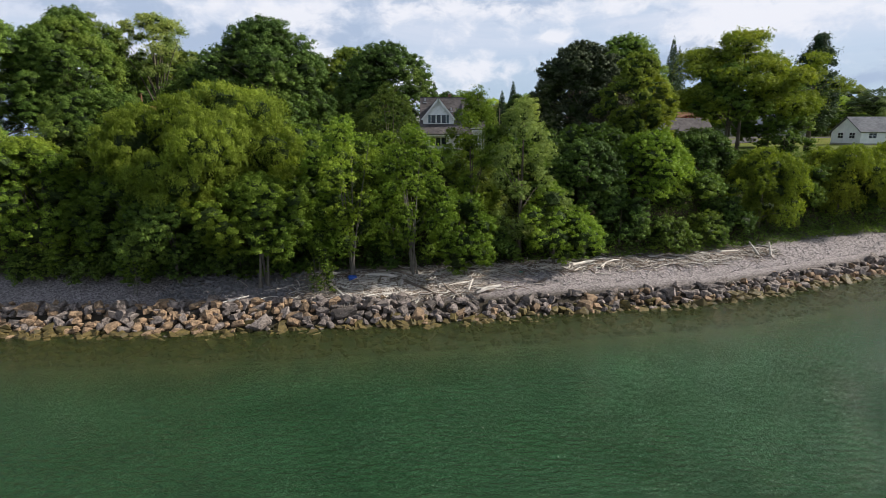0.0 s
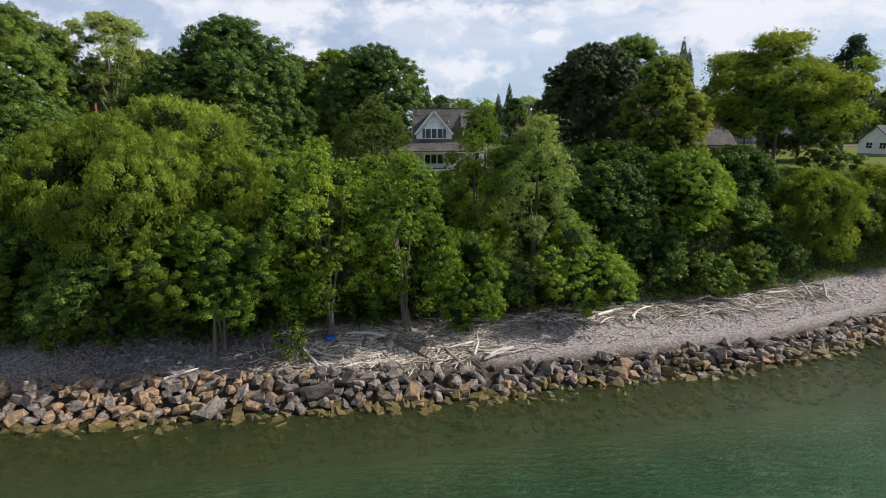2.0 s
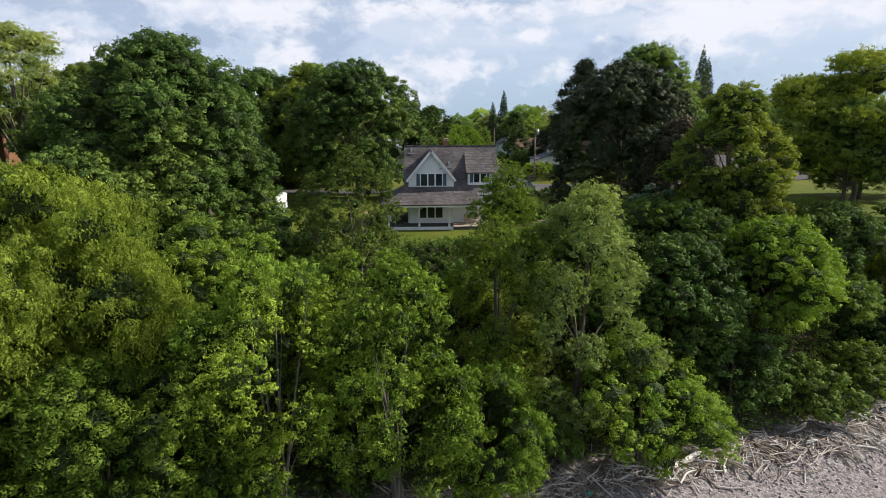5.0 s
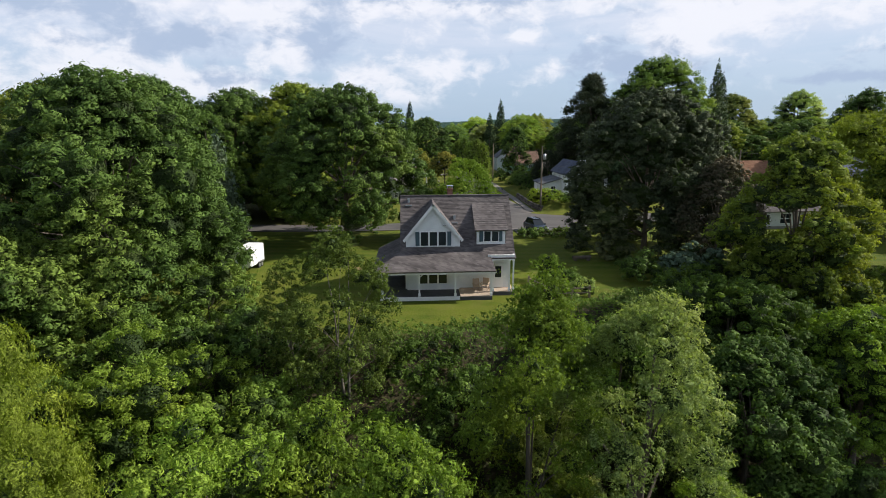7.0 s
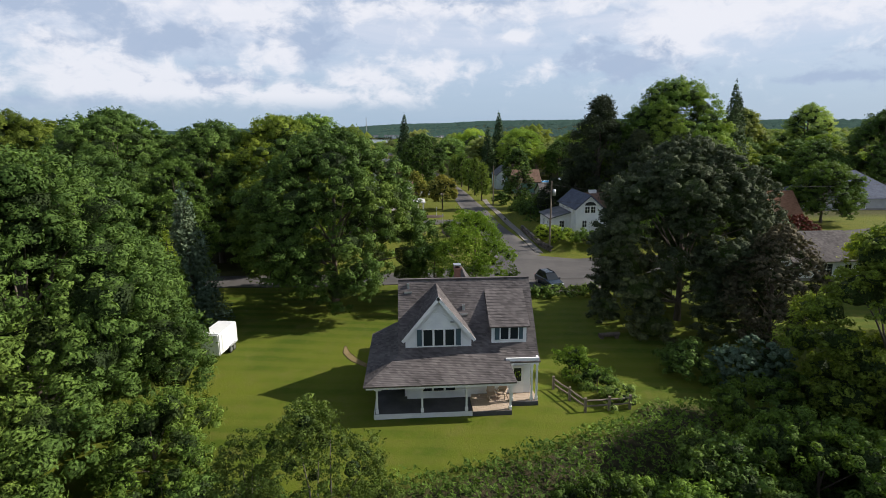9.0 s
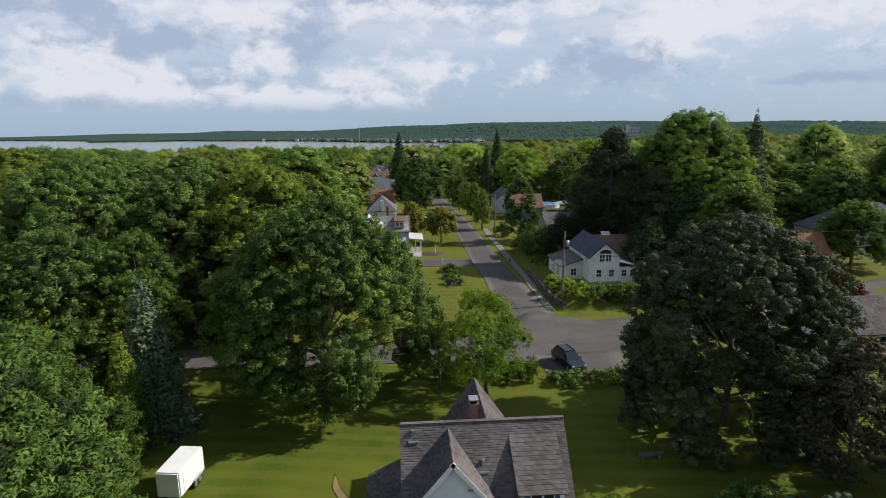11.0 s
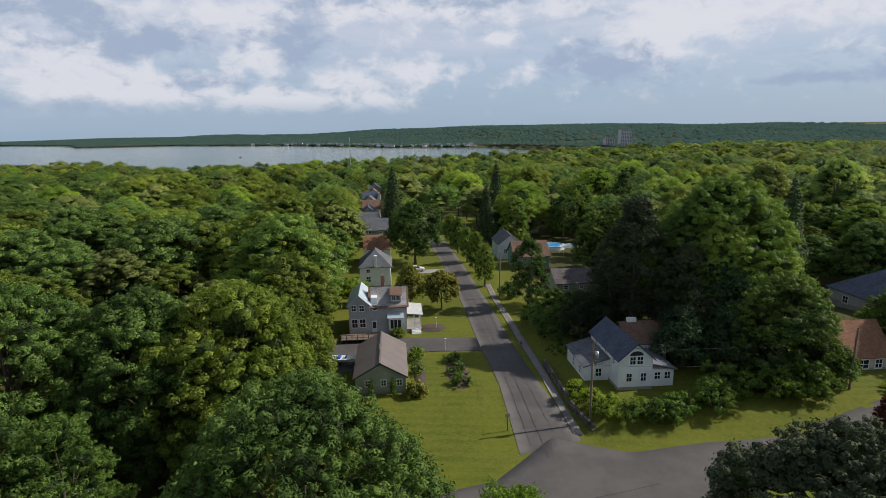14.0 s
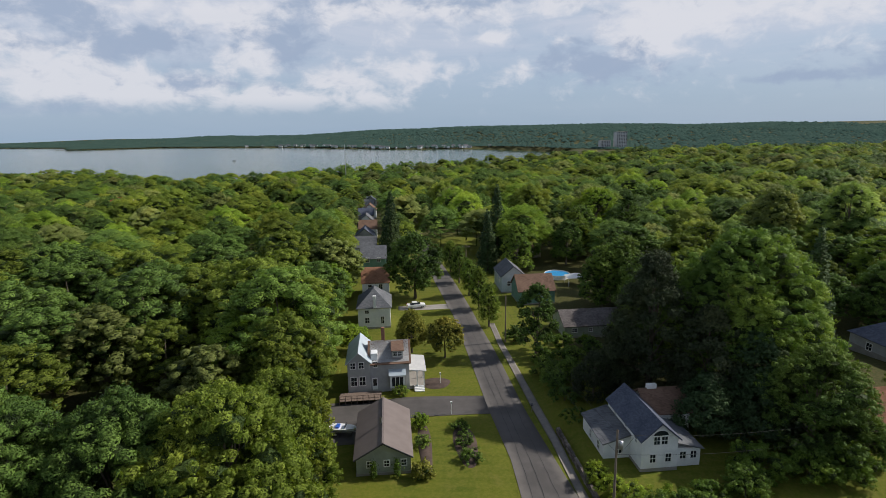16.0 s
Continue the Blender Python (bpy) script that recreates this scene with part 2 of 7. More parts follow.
def make_ground_mat():
    """Grass on the plateau, leaf litter on the slope, gravel on the beach, stones under water: told apart by a mask on the mesh."""
    m = bpy.data.materials.new("ground")
    m.use_nodes = True
    g = Nodes(m.node_tree)
    at = g.add("ShaderNodeTexCoord").outputs["Object"]
    mask = g.tree.nodes.new("ShaderNodeAttribute")
    mask.attribute_name = "cover"
    lawn, gravel, wood = g.xyz(mask.outputs["Vector"])
    n1, n2, n3 = g.noise(at, 0.12, 5.0), g.noise(at, 2.2, 5.0), g.noise(at, 26.0, 4.0, 0.7)
    x, y, z = g.xyz(at)
    stripe = g.ramp(g.math("SINE", g.math("ADD", g.math("MULTIPLY", g.math("ADD", y, g.math("MULTIPLY", x, 0.14)), 3.4), g.math("MULTIPLY", n1, 5.0))), -0.6, 0.6)
    grass = g.mix(g.ramp(n1, 0.3, 0.7), (0.056, 0.098, 0.007), (0.136, 0.160, 0.014))
    grass = g.mix(g.math("MULTIPLY", stripe, 0.42), grass, (0.150, 0.160, 0.022))
    grass = g.mix(g.ramp(g.noise(at, 0.45, 4.0, 0.6), 0.52, 0.72, 0.0, 0.45), grass, (0.165, 0.150, 0.040))
    grass = g.mix(g.ramp(n2, 0.45, 0.8, 0.0, 0.5), grass, (0.150, 0.130, 0.03))
    grass = g.mix(g.ramp(n3, 0.3, 0.8, 0.0, 0.5), grass, (0.026, 0.048, 0.006))
    grass = g.mix(g.ramp(y, 112.0, 130.0, 0.0, 0.35), grass, g.mix(g.ramp(n2, 0.3, 0.7), (0.100, 0.108, 0.014), (0.190, 0.165, 0.030)))
    litter = g.mix(g.ramp(n2, 0.3, 0.7), (0.025, 0.03, 0.012), (0.07, 0.055, 0.03))
    vor = g.add("ShaderNodeTexVoronoi", Scale=7.0)
    g.link(at, vor.inputs["Vector"])
    peb = g.mix(g.ramp(g.xyz(vor.outputs["Color"])[0], 0.1, 0.9), (0.160, 0.140, 0.136), (0.400, 0.352, 0.340))
    peb = g.mix(g.ramp(n2, 0.35, 0.75, 0.0, 0.5), peb, (0.240, 0.212, 0.202))
    # dark low on the beach: wet gravel, plus painted shade between the rocks
    peb = g.mix(g.ramp(z, 0.9, 1.6, 1.0, 0.0), peb, (0.05, 0.042, 0.03))
    peb = g.mix(g.ramp(z, -1.2, 0.1, 1.0, 0.0), peb, (0.095, 0.11, 0.045))
    col = g.mix(wood, grass, litter)
    col = g.mix(gravel, col, peb)
    p = g.add("ShaderNodeBsdfPrincipled", Roughness=0.95)
    p.inputs["Specular IOR Level"].default_value = 0.15
    g.link(col, p.inputs["Base Color"])
    bn = g.add("ShaderNodeBump", Strength=0.7, Distance=0.06)
    g.link(g.math("ADD", n3, g.math("MULTIPLY", g.math("MULTIPLY", vor.outputs["Distance"], gravel), -1.5)), bn.inputs["Height"])
    g.link(bn.outputs[0], p.inputs["Normal"])
    g.link(p.outputs[0], g.add("ShaderNodeOutputMaterial").inputs[0])
    return m


def make_water_mat():
    """Green lake water: clearer over the shallows, ruffled by a light wind."""
    m = bpy.data.materials.new("lake_water")
    m.use_nodes = True
    g = Nodes(m.node_tree)
    at = g.add("ShaderNodeTexCoord").outputs["Object"]
    mask = g.tree.nodes.new("ShaderNodeAttribute")
    mask.attribute_name = "deep"
    deep = g.xyz(mask.outputs["Vector"])[0]
    patch = g.noise(g.times(at, 1.0, 1.6), 0.07, 5.0, 0.6, 0.5)
    blot = g.noise(at, 0.35, 4.0)
    col = g.mix(g.ramp(patch, 0.3, 0.7), (0.009, 0.040, 0.012), (0.018, 0.060, 0.022))
    col = g.mix(g.ramp(deep, 0.0, 0.75, 0.9, 0.0), col, (0.050, 0.056, 0.018))
    col = g.mix(g.ramp(blot, 0.45, 0.75, 0.0, 0.45), col, (0.010, 0.034, 0.014))
    p = g.add("ShaderNodeBsdfPrincipled", Roughness=0.10, IOR=1.33)
    g.link(col, p.inputs["Base Color"])
    near = g.math("ADD", g.noise(g.times(at, 1.0, 2.2), 1.1, 6.0, 0.6, 0.4), g.math("MULTIPLY", g.noise(at, 5.0, 4.0), 0.35))
    bn = g.add("ShaderNodeBump", Strength=1.0, Distance=0.42)
    g.link(near, bn.inputs["Height"])
    g.link(g.ramp(g.xyz(at)[1], 150.0, 500.0, 1.0, 0.25), bn.inputs["Strength"])
    g.link(bn.outputs[0], p.inputs["Normal"])
    clear = g.add("ShaderNodeBsdfTransparent")
    clear.inputs[0].default_value = (0.62, 0.78, 0.55, 1)
    s = g.add("ShaderNodeMixShader")
    g.link(g.ramp(deep, 0.0, 0.40, 0.60, 1.0), s.inputs[0])
    g.link(clear.outputs[0], s.inputs[1]), g.link(p.outputs[0], s.inputs[2])
    g.link(s.outputs[0], g.add("ShaderNodeOutputMaterial").inputs[0])
    return m


GROUND, WATER = make_ground_mat(), make_water_mat()
ASPHALT = surface("asphalt", (0.062, 0.057, 0.055), (0.105, 0.096, 0.09), 0.25, 0.9, 0.3, 40)
OLD_ASPHALT = surface("worn_asphalt", (0.06, 0.055, 0.052), (0.10, 0.09, 0.085), 0.3, 0.9, 0.3, 40)
CONCRETE = surface("concrete", (0.24, 0.22, 0.20), (0.34, 0.32, 0.29), 0.8, 0.85, 0.25, 25)
PAVING = surface("worn_concrete", (0.135, 0.122, 0.108), (0.225, 0.205, 0.182), 0.8, 0.9, 0.3, 25)
ROCK = surface("riprap_rock", (0.030, 0.025, 0.023), (0.285, 0.236, 0.205), 3.4, 0.85, 1.0, 9, spread=0.55, depth=0.12)
RUSTY = surface("ochre_rock", (0.050, 0.033, 0.021), (0.350, 0.235, 0.140), 3.2, 0.85, 1.0, 9, spread=0.45, depth=0.1)
MOSSY = surface("algae_rock", (0.030, 0.027, 0.008), (0.165, 0.118, 0.034), 2.4, 0.7, 0.6, 9, spread=0.3, depth=0.05)
COBBLE = surface("grey_cobble", (0.085, 0.082, 0.084), (0.270, 0.255, 0.255), 2.0, 0.9, 0.4, 9)
DRIFT = surface("driftwood", (0.27, 0.23, 0.19), (0.72, 0.67, 0.60), 0.5, 0.85, 0.4, 14, spread=0.45, stretch=(1, 1, 4))
DARKDRIFT = surface("wet_driftwood", (0.10, 0.075, 0.055), (0.24, 0.19, 0.15), 1.2, 0.85, 0.4, 14, spread=0.3, stretch=(1, 1, 4))
BARK = surface("bark", (0.06, 0.05, 0.04), (0.16, 0.13, 0.10), 1.5, 0.95, 0.8, 12, stretch=(3, 3, 0.6), depth=0.04)
PALEBARK = surface("pale_bark", (0.085, 0.072, 0.058), (0.20, 0.18, 0.15), 1.5, 0.9, 0.5, 12, stretch=(2, 2, 1.5))
WHITE = surface("white_paint", (0.70, 0.71, 0.70), (0.82, 0.82, 0.80), 0.7, 0.5, 0.08, 30)
WHITE_BOARD = clapboard("white_clapboard", (0.68, 0.70, 0.70), (0.80, 0.81, 0.80))
GREY_BOARD = clapboard("grey_clapboard", (0.34, 0.34, 0.35), (0.42, 0.42, 0.42))
GREEN_BOARD = clapboard("sage_clapboard", (0.26, 0.29, 0.24), (0.33, 0.36, 0.30))
TEAL_BOARD = clapboard("teal_clapboard", (0.10, 0.22, 0.18), (0.15, 0.28, 0.23))
BLUE_BOARD = clapboard("pale_blue_clapboard", (0.42, 0.50, 0.55), (0.52, 0.60, 0.64))
TAN_BOARD = clapboard("tan_clapboard", (0.42, 0.36, 0.28), (0.50, 0.44, 0.35))
DARKWALL = surface("dark_shingle_wall", (0.05, 0.05, 0.055), (0.10, 0.10, 0.105), 1.0, 0.85, 0.3, 18)
ROOF_PURPLE = shingles("weathered_shingles", (0.064, 0.057, 0.056), (0.178, 0.158, 0.152), 0.26, 0.14)
ROOF_GREY = shingles("grey_shingles", (0.075, 0.08, 0.09), (0.16, 0.165, 0.175))
ROOF_BLUE = shingles("slate_blue_shingles", (0.055, 0.065, 0.095), (0.11, 0.125, 0.165))
ROOF_BROWN = shingles("brown_shingles", (0.115, 0.072, 0.052), (0.21, 0.135, 0.098))
ROOF_TAUPE = surface("taupe_metal_roof", (0.135, 0.108, 0.098), (0.18, 0.148, 0.135), 0.6, 0.6, 0.1, 25)
ROOF_RED = shingles("rust_shingles", (0.17, 0.085, 0.05), (0.30, 0.16, 0.10))
ROOF_ORANGE = shingles("terracotta_shingles", (0.32, 0.15, 0.07), (0.45, 0.24, 0.12))
ROOF_BRIGHT = surface("red_metal_roof", (0.42, 0.05, 0.04), (0.52, 0.08, 0.06), 0.6, 0.5, 0.1, 25)
ROOF_METAL = surface("pale_metal_roof", (0.40, 0.47, 0.52), (0.52, 0.58, 0.62), 0.6, 0.4, 0.05, 25, metallic=0.2)
OLD_DECK = surface("old_deck_boards", (0.11, 0.08, 0.065), (0.22, 0.165, 0.13), 1.5, 0.85, 0.3, 20, stretch=(6, 1, 1))
PALE_ROOF = surface("pale_membrane", (0.40, 0.40, 0.40), (0.52, 0.52, 0.51), 0.8, 0.8, 0.1, 20)
DECK = surface("deck_boards", (0.34, 0.26, 0.19), (0.50, 0.40, 0.31), 1.5, 0.8, 0.3, 20, stretch=(1, 6, 1))
BRICK = surface("chimney_brick", (0.20, 0.09, 0.06), (0.32, 0.17, 0.12), 3.0, 0.9, 0.5, 20)
GLASS = plain("dark_window_glass", (0.02, 0.025, 0.03), 0.06)
SHUTTER = plain("blue_grey_shutter", (0.05, 0.09, 0.11), 0.5)
RUBBER = plain("black_rubber", (0.02, 0.02, 0.02), 0.8)
STEEL = plain("galvanised_steel", (0.45, 0.46, 0.47), 0.4, 0.8)
POLEWOOD = surface("weathered_pole", (0.15, 0.12, 0.09), (0.27, 0.22, 0.17), 1.0, 0.9, 0.4, 16, stretch=(4, 4, 0.5))
SOIL = surface("mulch", (0.045, 0.03, 0.025), (0.10, 0.07, 0.055), 1.0, 0.95, 0.5, 20)
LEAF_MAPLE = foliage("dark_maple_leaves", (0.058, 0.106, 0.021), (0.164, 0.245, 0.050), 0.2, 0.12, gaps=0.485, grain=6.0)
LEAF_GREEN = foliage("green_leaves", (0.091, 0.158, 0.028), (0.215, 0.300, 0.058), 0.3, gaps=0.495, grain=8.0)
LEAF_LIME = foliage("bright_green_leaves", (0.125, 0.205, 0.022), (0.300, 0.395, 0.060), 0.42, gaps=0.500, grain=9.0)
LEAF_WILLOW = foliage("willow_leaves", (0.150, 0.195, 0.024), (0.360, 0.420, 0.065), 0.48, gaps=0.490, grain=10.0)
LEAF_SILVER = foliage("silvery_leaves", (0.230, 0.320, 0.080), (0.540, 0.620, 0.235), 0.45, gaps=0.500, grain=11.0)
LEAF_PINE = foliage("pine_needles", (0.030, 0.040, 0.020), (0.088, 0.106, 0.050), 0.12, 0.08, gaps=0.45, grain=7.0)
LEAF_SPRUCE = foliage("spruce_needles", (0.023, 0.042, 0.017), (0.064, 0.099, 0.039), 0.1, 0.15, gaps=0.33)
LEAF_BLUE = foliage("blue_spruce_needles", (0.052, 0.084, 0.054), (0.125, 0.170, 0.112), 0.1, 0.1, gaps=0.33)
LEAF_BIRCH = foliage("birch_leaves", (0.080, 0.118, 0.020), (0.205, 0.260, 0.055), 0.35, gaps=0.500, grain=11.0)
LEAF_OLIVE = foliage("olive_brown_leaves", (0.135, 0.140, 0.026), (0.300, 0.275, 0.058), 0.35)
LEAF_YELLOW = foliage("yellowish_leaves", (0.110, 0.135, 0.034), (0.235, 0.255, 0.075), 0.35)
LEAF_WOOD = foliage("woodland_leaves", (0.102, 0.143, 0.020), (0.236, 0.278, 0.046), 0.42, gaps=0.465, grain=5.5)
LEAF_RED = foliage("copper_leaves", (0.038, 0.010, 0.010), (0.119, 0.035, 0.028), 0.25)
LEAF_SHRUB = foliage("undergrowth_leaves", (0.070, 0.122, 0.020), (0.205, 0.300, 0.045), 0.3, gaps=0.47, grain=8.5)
# near-black green: the shade deep inside crowns, put into the colour
LEAF_SHADED = foliage("inner_leaves", (0.024, 0.040, 0.011), (0.058, 0.086, 0.023), 0.1, 0.1, gaps=0.45, grain=9.0)
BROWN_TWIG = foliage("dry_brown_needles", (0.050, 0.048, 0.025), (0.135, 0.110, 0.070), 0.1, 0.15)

# ---- mesh helpers ----
def np_mesh(name, verts, faces):
    """A mesh from an array of vertices and an array of faces that all have as many corners."""
    me = bpy.data.meshes.new(name)
    verts, faces = np.asarray(verts, np.float32), np.asarray(faces, np.int32)
    k = faces.shape[1]
    me.vertices.add(len(verts))
    me.vertices.foreach_set("co", verts.ravel())
    me.loops.add(faces.size)
    me.loops.foreach_set("vertex_index", faces.ravel())
    me.polygons.add(len(faces))
    me.polygons.foreach_set("loop_start", np.arange(0, faces.size, k, dtype=np.int32))
    me.update(calc_edges=True)
    return me


def place(ob, parent):
    ob.parent = parent
    if parent is not None and parent.parent is None:
        ob.matrix_parent_inverse = parent.matrix_basis.inverted()
    return ob


def part(name, data, material, parent=None, label="", smooth=False):
    """Link a bmesh or a mesh, given in world coordinates, as one object under a thing or a part."""
    if isinstance(data, bmesh.types.BMesh):
        me = bpy.data.meshes.new(name)
        bmesh.ops.recalc_face_normals(data, faces=data.faces)
        data.to_mesh(me)
        data.free()
    else:
        me = data
    if material is not None and not me.materials:
        me.materials.append(material)
    if smooth:
        me.polygons.foreach_set("use_smooth", [True] * len(me.polygons))
    ob = new(name, me)
    if parent is not None:
        place(ob, parent)
    return tagged(ob, label)


def thing(name, x, y, z, label, category, group="", kind=""):
    ob = new(name)
    ob.location = (x, y, z)
    ob.matrix_basis = pose(x, y, z)
    ob.empty_display_size = 0.3
    return tagged(ob, label, category, group, kind)


def bx(bm, x0, x1, y0, y1, z0, z1, m=None):
    """A box into a bmesh."""
    v = [bm.verts.new((m @ Vector(p)) if m else p) for p in ((x0, y0, z0), (x1, y0, z0), (x1, y1, z0), (x0, y1, z0), (x0, y0, z1), (x1, y0, z1), (x1, y1, z1), (x0, y1, z1))]
    for f in ((3, 2, 1, 0), (4, 5, 6, 7), (0, 1, 5, 4), (1, 2, 6, 5), (2, 3, 7, 6), (3, 0, 4, 7)):
        bm.faces.new([v[i] for i in f])
    return bm


def slab(bm, pts, thick):
    """A flat polygon of the given points, thickened downwards along its normal."""
    p = [Vector(q) for q in pts]
    n = (p[1] - p[0]).cross(p[2] - p[0]).normalized()
    if n.z < 0:
        p.reverse()
        n = -n
    a, b = [bm.verts.new(q) for q in p], [bm.verts.new(q - n * thick) for q in p]
    bm.faces.new(a), bm.faces.new(b[::-1])
    for i in range(len(p)):
        j = (i + 1) % len(p)
        bm.faces.new((a[i], b[i], b[j], a[j]))
    return bm


def prism(bm, outline, depth_from, depth_to, axis="y"):
    """An upright outline (u, z) drawn out along y, or along x."""
    def at(u, z, d):
        return (u, d, z) if axis == "y" else (d, u, z)
    a, b = [bm.verts.new(at(u, z, depth_from)) for u, z in outline], [bm.verts.new(at(u, z, depth_to)) for u, z in outline]
    bm.faces.new(a), bm.faces.new(b[::-1])
    for i in range(len(outline)):
        j = (i + 1) % len(outline)
        bm.faces.new((a[i], b[i], b[j], a[j]))
    return bm


def B():
    return bmesh.new()


def tube(path, radii, sides=7):
    """Vertices and quads of a round, tapering limb along a path."""
    path = np.asarray(path, float)
    n = len(path)
    V, F = [], []
    for i in range(n):
        d = path[min(i + 1, n - 1)] - path[max(i - 1, 0)]
        d /= np.linalg.norm(d) + 1e-9
        u = np.cross(d, (0.31, 0.95, 0.05) if abs(d[1]) < 0.8 else (1.0, 0.1, 0.0))
        u /= np.linalg.norm(u)
        w = np.cross(d, u)
        for k in range(sides):
            a = 2 * math.pi * k / sides
            V.append(path[i] + radii[i] * (math.cos(a) * u + math.sin(a) * w))
    for i in range(n - 1):
        for k in range(sides):
            F.append((i * sides + k, i * sides + (k + 1) % sides, (i + 1) * sides + (k + 1) % sides, (i + 1) * sides + k))
    return np.array(V), np.array(F)


def joined(pieces):
    V, F, o = [], [], 0
    for v, f in pieces:
        V.append(v), F.append(f + o)
        o += len(v)
    return np.concatenate(V), np.concatenate(F)


# ---- lie of the land ----
SHORE_X = [-400, -60, -37, -24, -4, 12, 29, 55, 75, 110, 400]
SHORE_Y = [30, 44.5, 45.2, 45.8, 48.0, 51.3, 55.0, 66.5, 73, 88, 190]


def shore(x):
    return np.interp(x, SHORE_X, SHORE_Y)


def smooth(a, b, v):
    t = np.clip((np.asarray(v, float) - a) / (b - a), 0, 1)
    return t * t * (3 - 2 * t)


def bay_near(x):
    return np.interp(x, [-1500, -700, -420, -200, -30, 150, 300, 420], [420, 640, 810, 660, 780, 860, 1010, 1330])


def bay_far(x):
    return np.interp(x, [-3000, -1500, -1300, -1000, -400, 20, 280, 385, 430, 620, 900], [3900, 2900, 2480, 2650, 2330, 1850, 1760, 1500, 1335, 1050, 960])


def ground(x, y):
    x, y = np.asarray(x, float), np.asarray(y, float)
    d = y - shore(x)
    z = np.where(d < 0, np.maximum(-7.0, d * 0.22), 0.0)
    z = z + 1.5 * smooth(-0.5, 3.2, d) + 1.0 * smooth(3.0, 10.0, d)
    top = np.interp(x, [-60, -16, -5, 4, 11, 30, 60], [26.5, 26.0, 26.0, 26.5, 28.0, 24.5, 19.0])
    z = z + 11.5 * smooth(9.5, top, d)
    z = z + 1.4 * smooth(19.0, 21.5, x) * smooth(128.5, 134, y) * (1 - smooth(160, 178, y))
    z = z + 0.12 * np.sin(x * 0.21 + 1.3) * np.sin(y * 0.17) * smooth(28, 40, d)
    # the land falls to the bay behind the town, and rises beyond it
    fall = smooth(255, 640, y) * (1 - smooth(150, 420, x) * 0.6)
    z = z - 11.0 * fall
    bay = smooth(0, 60, y - bay_near(x)) * (1 - smooth(-40, 20, y - bay_far(x))) * (1 - smooth(400, 460, x))
    z = np.where(y > 380, z * (1 - bay) - 6.0 * bay, z)
    far = y - bay_far(x)
    hill = smooth(30, 2300, far) * (40 + 6 * np.sin(x * 0.0021 + 0.6) + 4 * np.sin(x * 0.0063 + y * 0.002) + 14 * smooth(-900, 900, x))
    return z + np.where(y > 900, hill, 0)


def grid_lines(stretches):
    out = []
    for a, b, step in stretches:
        out += list(np.arange(a, b, step))
    return np.array(out + [stretches[-1][1]])


def sheet(xs, ys, height):
    X, Y = np.meshgrid(xs, ys)
    Z = height(X, Y)
    V = np.stack([X, Y, Z], -1).reshape(-1, 3)
    n, m = len(xs), len(ys)
    i = np.arange(n * m).reshape(m, n)
    F = np.stack([i[:-1, :-1], i[:-1, 1:], i[1:, 1:], i[1:, :-1]], -1).reshape(-1, 4)
    return V, F


def attribute(me, name, cols):
    at = me.attributes.new(name, "FLOAT_VECTOR", "POINT")
    at.data.foreach_set("vector", np.asarray(cols, np.float32).ravel())


gx = grid_lines([(-4400, -600, 190), (-600, -150, 30), (-150, -60, 6), (-60, 80, 1.0), (80, 200, 6), (200, 700, 25), (700, 4400, 185)])
gy = grid_lines([(-900, 0, 100), (0, 40, 5), (40, 90, 0.9), (90, 140, 2.5), (140, 300, 5), (300, 1000, 20), (1000, 4600, 60)])
V, F = sheet(gx, gy, ground)
dd = V[:, 1] - shore(V[:, 0])
rough = np.random.RandomState(5).uniform(-1, 1, len(V))
V[:, 2] += rough * 0.10 * ((dd > 9) & (dd < 26)) + rough * 0.05 * ((dd > 0) & (dd <= 9))
me = np_mesh("ground", V, F)
lawn_edge = np.interp(V[:, 0], [-60, -30, -16, -5, 1, 4, 9, 11.5, 14, 30, 60], [74, 74, 73, 75.3, 76.8, 78, 80.2, 81, 84, 80, 84])
wood = np.clip((lawn_edge - V[:, 1]) / 1.2 + rough * 0.3, 0, 1)
deep_wood = ((V[:, 1] > 118) & ((V[:, 0] < -17) | ((V[:, 0] > 30) & (V[:, 1] > 152)))) | (V[:, 1] > 300)
wood = np.where(deep_wood, 0.75, wood)
pebble = 1 - smooth(9.0, 11.5, dd + rough * 0.6)
attribute(me, "cover", np.stack([1 - wood, pebble, wood], -1))
tagged(part("ground", me, GROUND, smooth=True), "grassy plateau falling over a wooded slope to a gravel beach", "ground", kind="structure")

wx = grid_lines([(-4400, -600, 380), (-600, -120, 40), (-120, 160, 4), (160, 700, 45), (700, 4400, 370)])
wy = grid_lines([(-900, -60, 70), (-60, 30, 6), (30, 100, 1.5), (100, 400, 30), (400, 4600, 140)])
V, F = sheet(wx, wy, lambda x, y: np.zeros_like(x))
me = np_mesh("water", V, F)
attribute(me, "deep", np.repeat(smooth(0.0, 22.0, shore(V[:, 0]) - V[:, 1] + np.where(V[:, 1] > 200, 9000, 0))[:, None], 3, 1))
tagged(part("water", me, WATER), "green lake water with small wind ripples", "water", kind="structure")


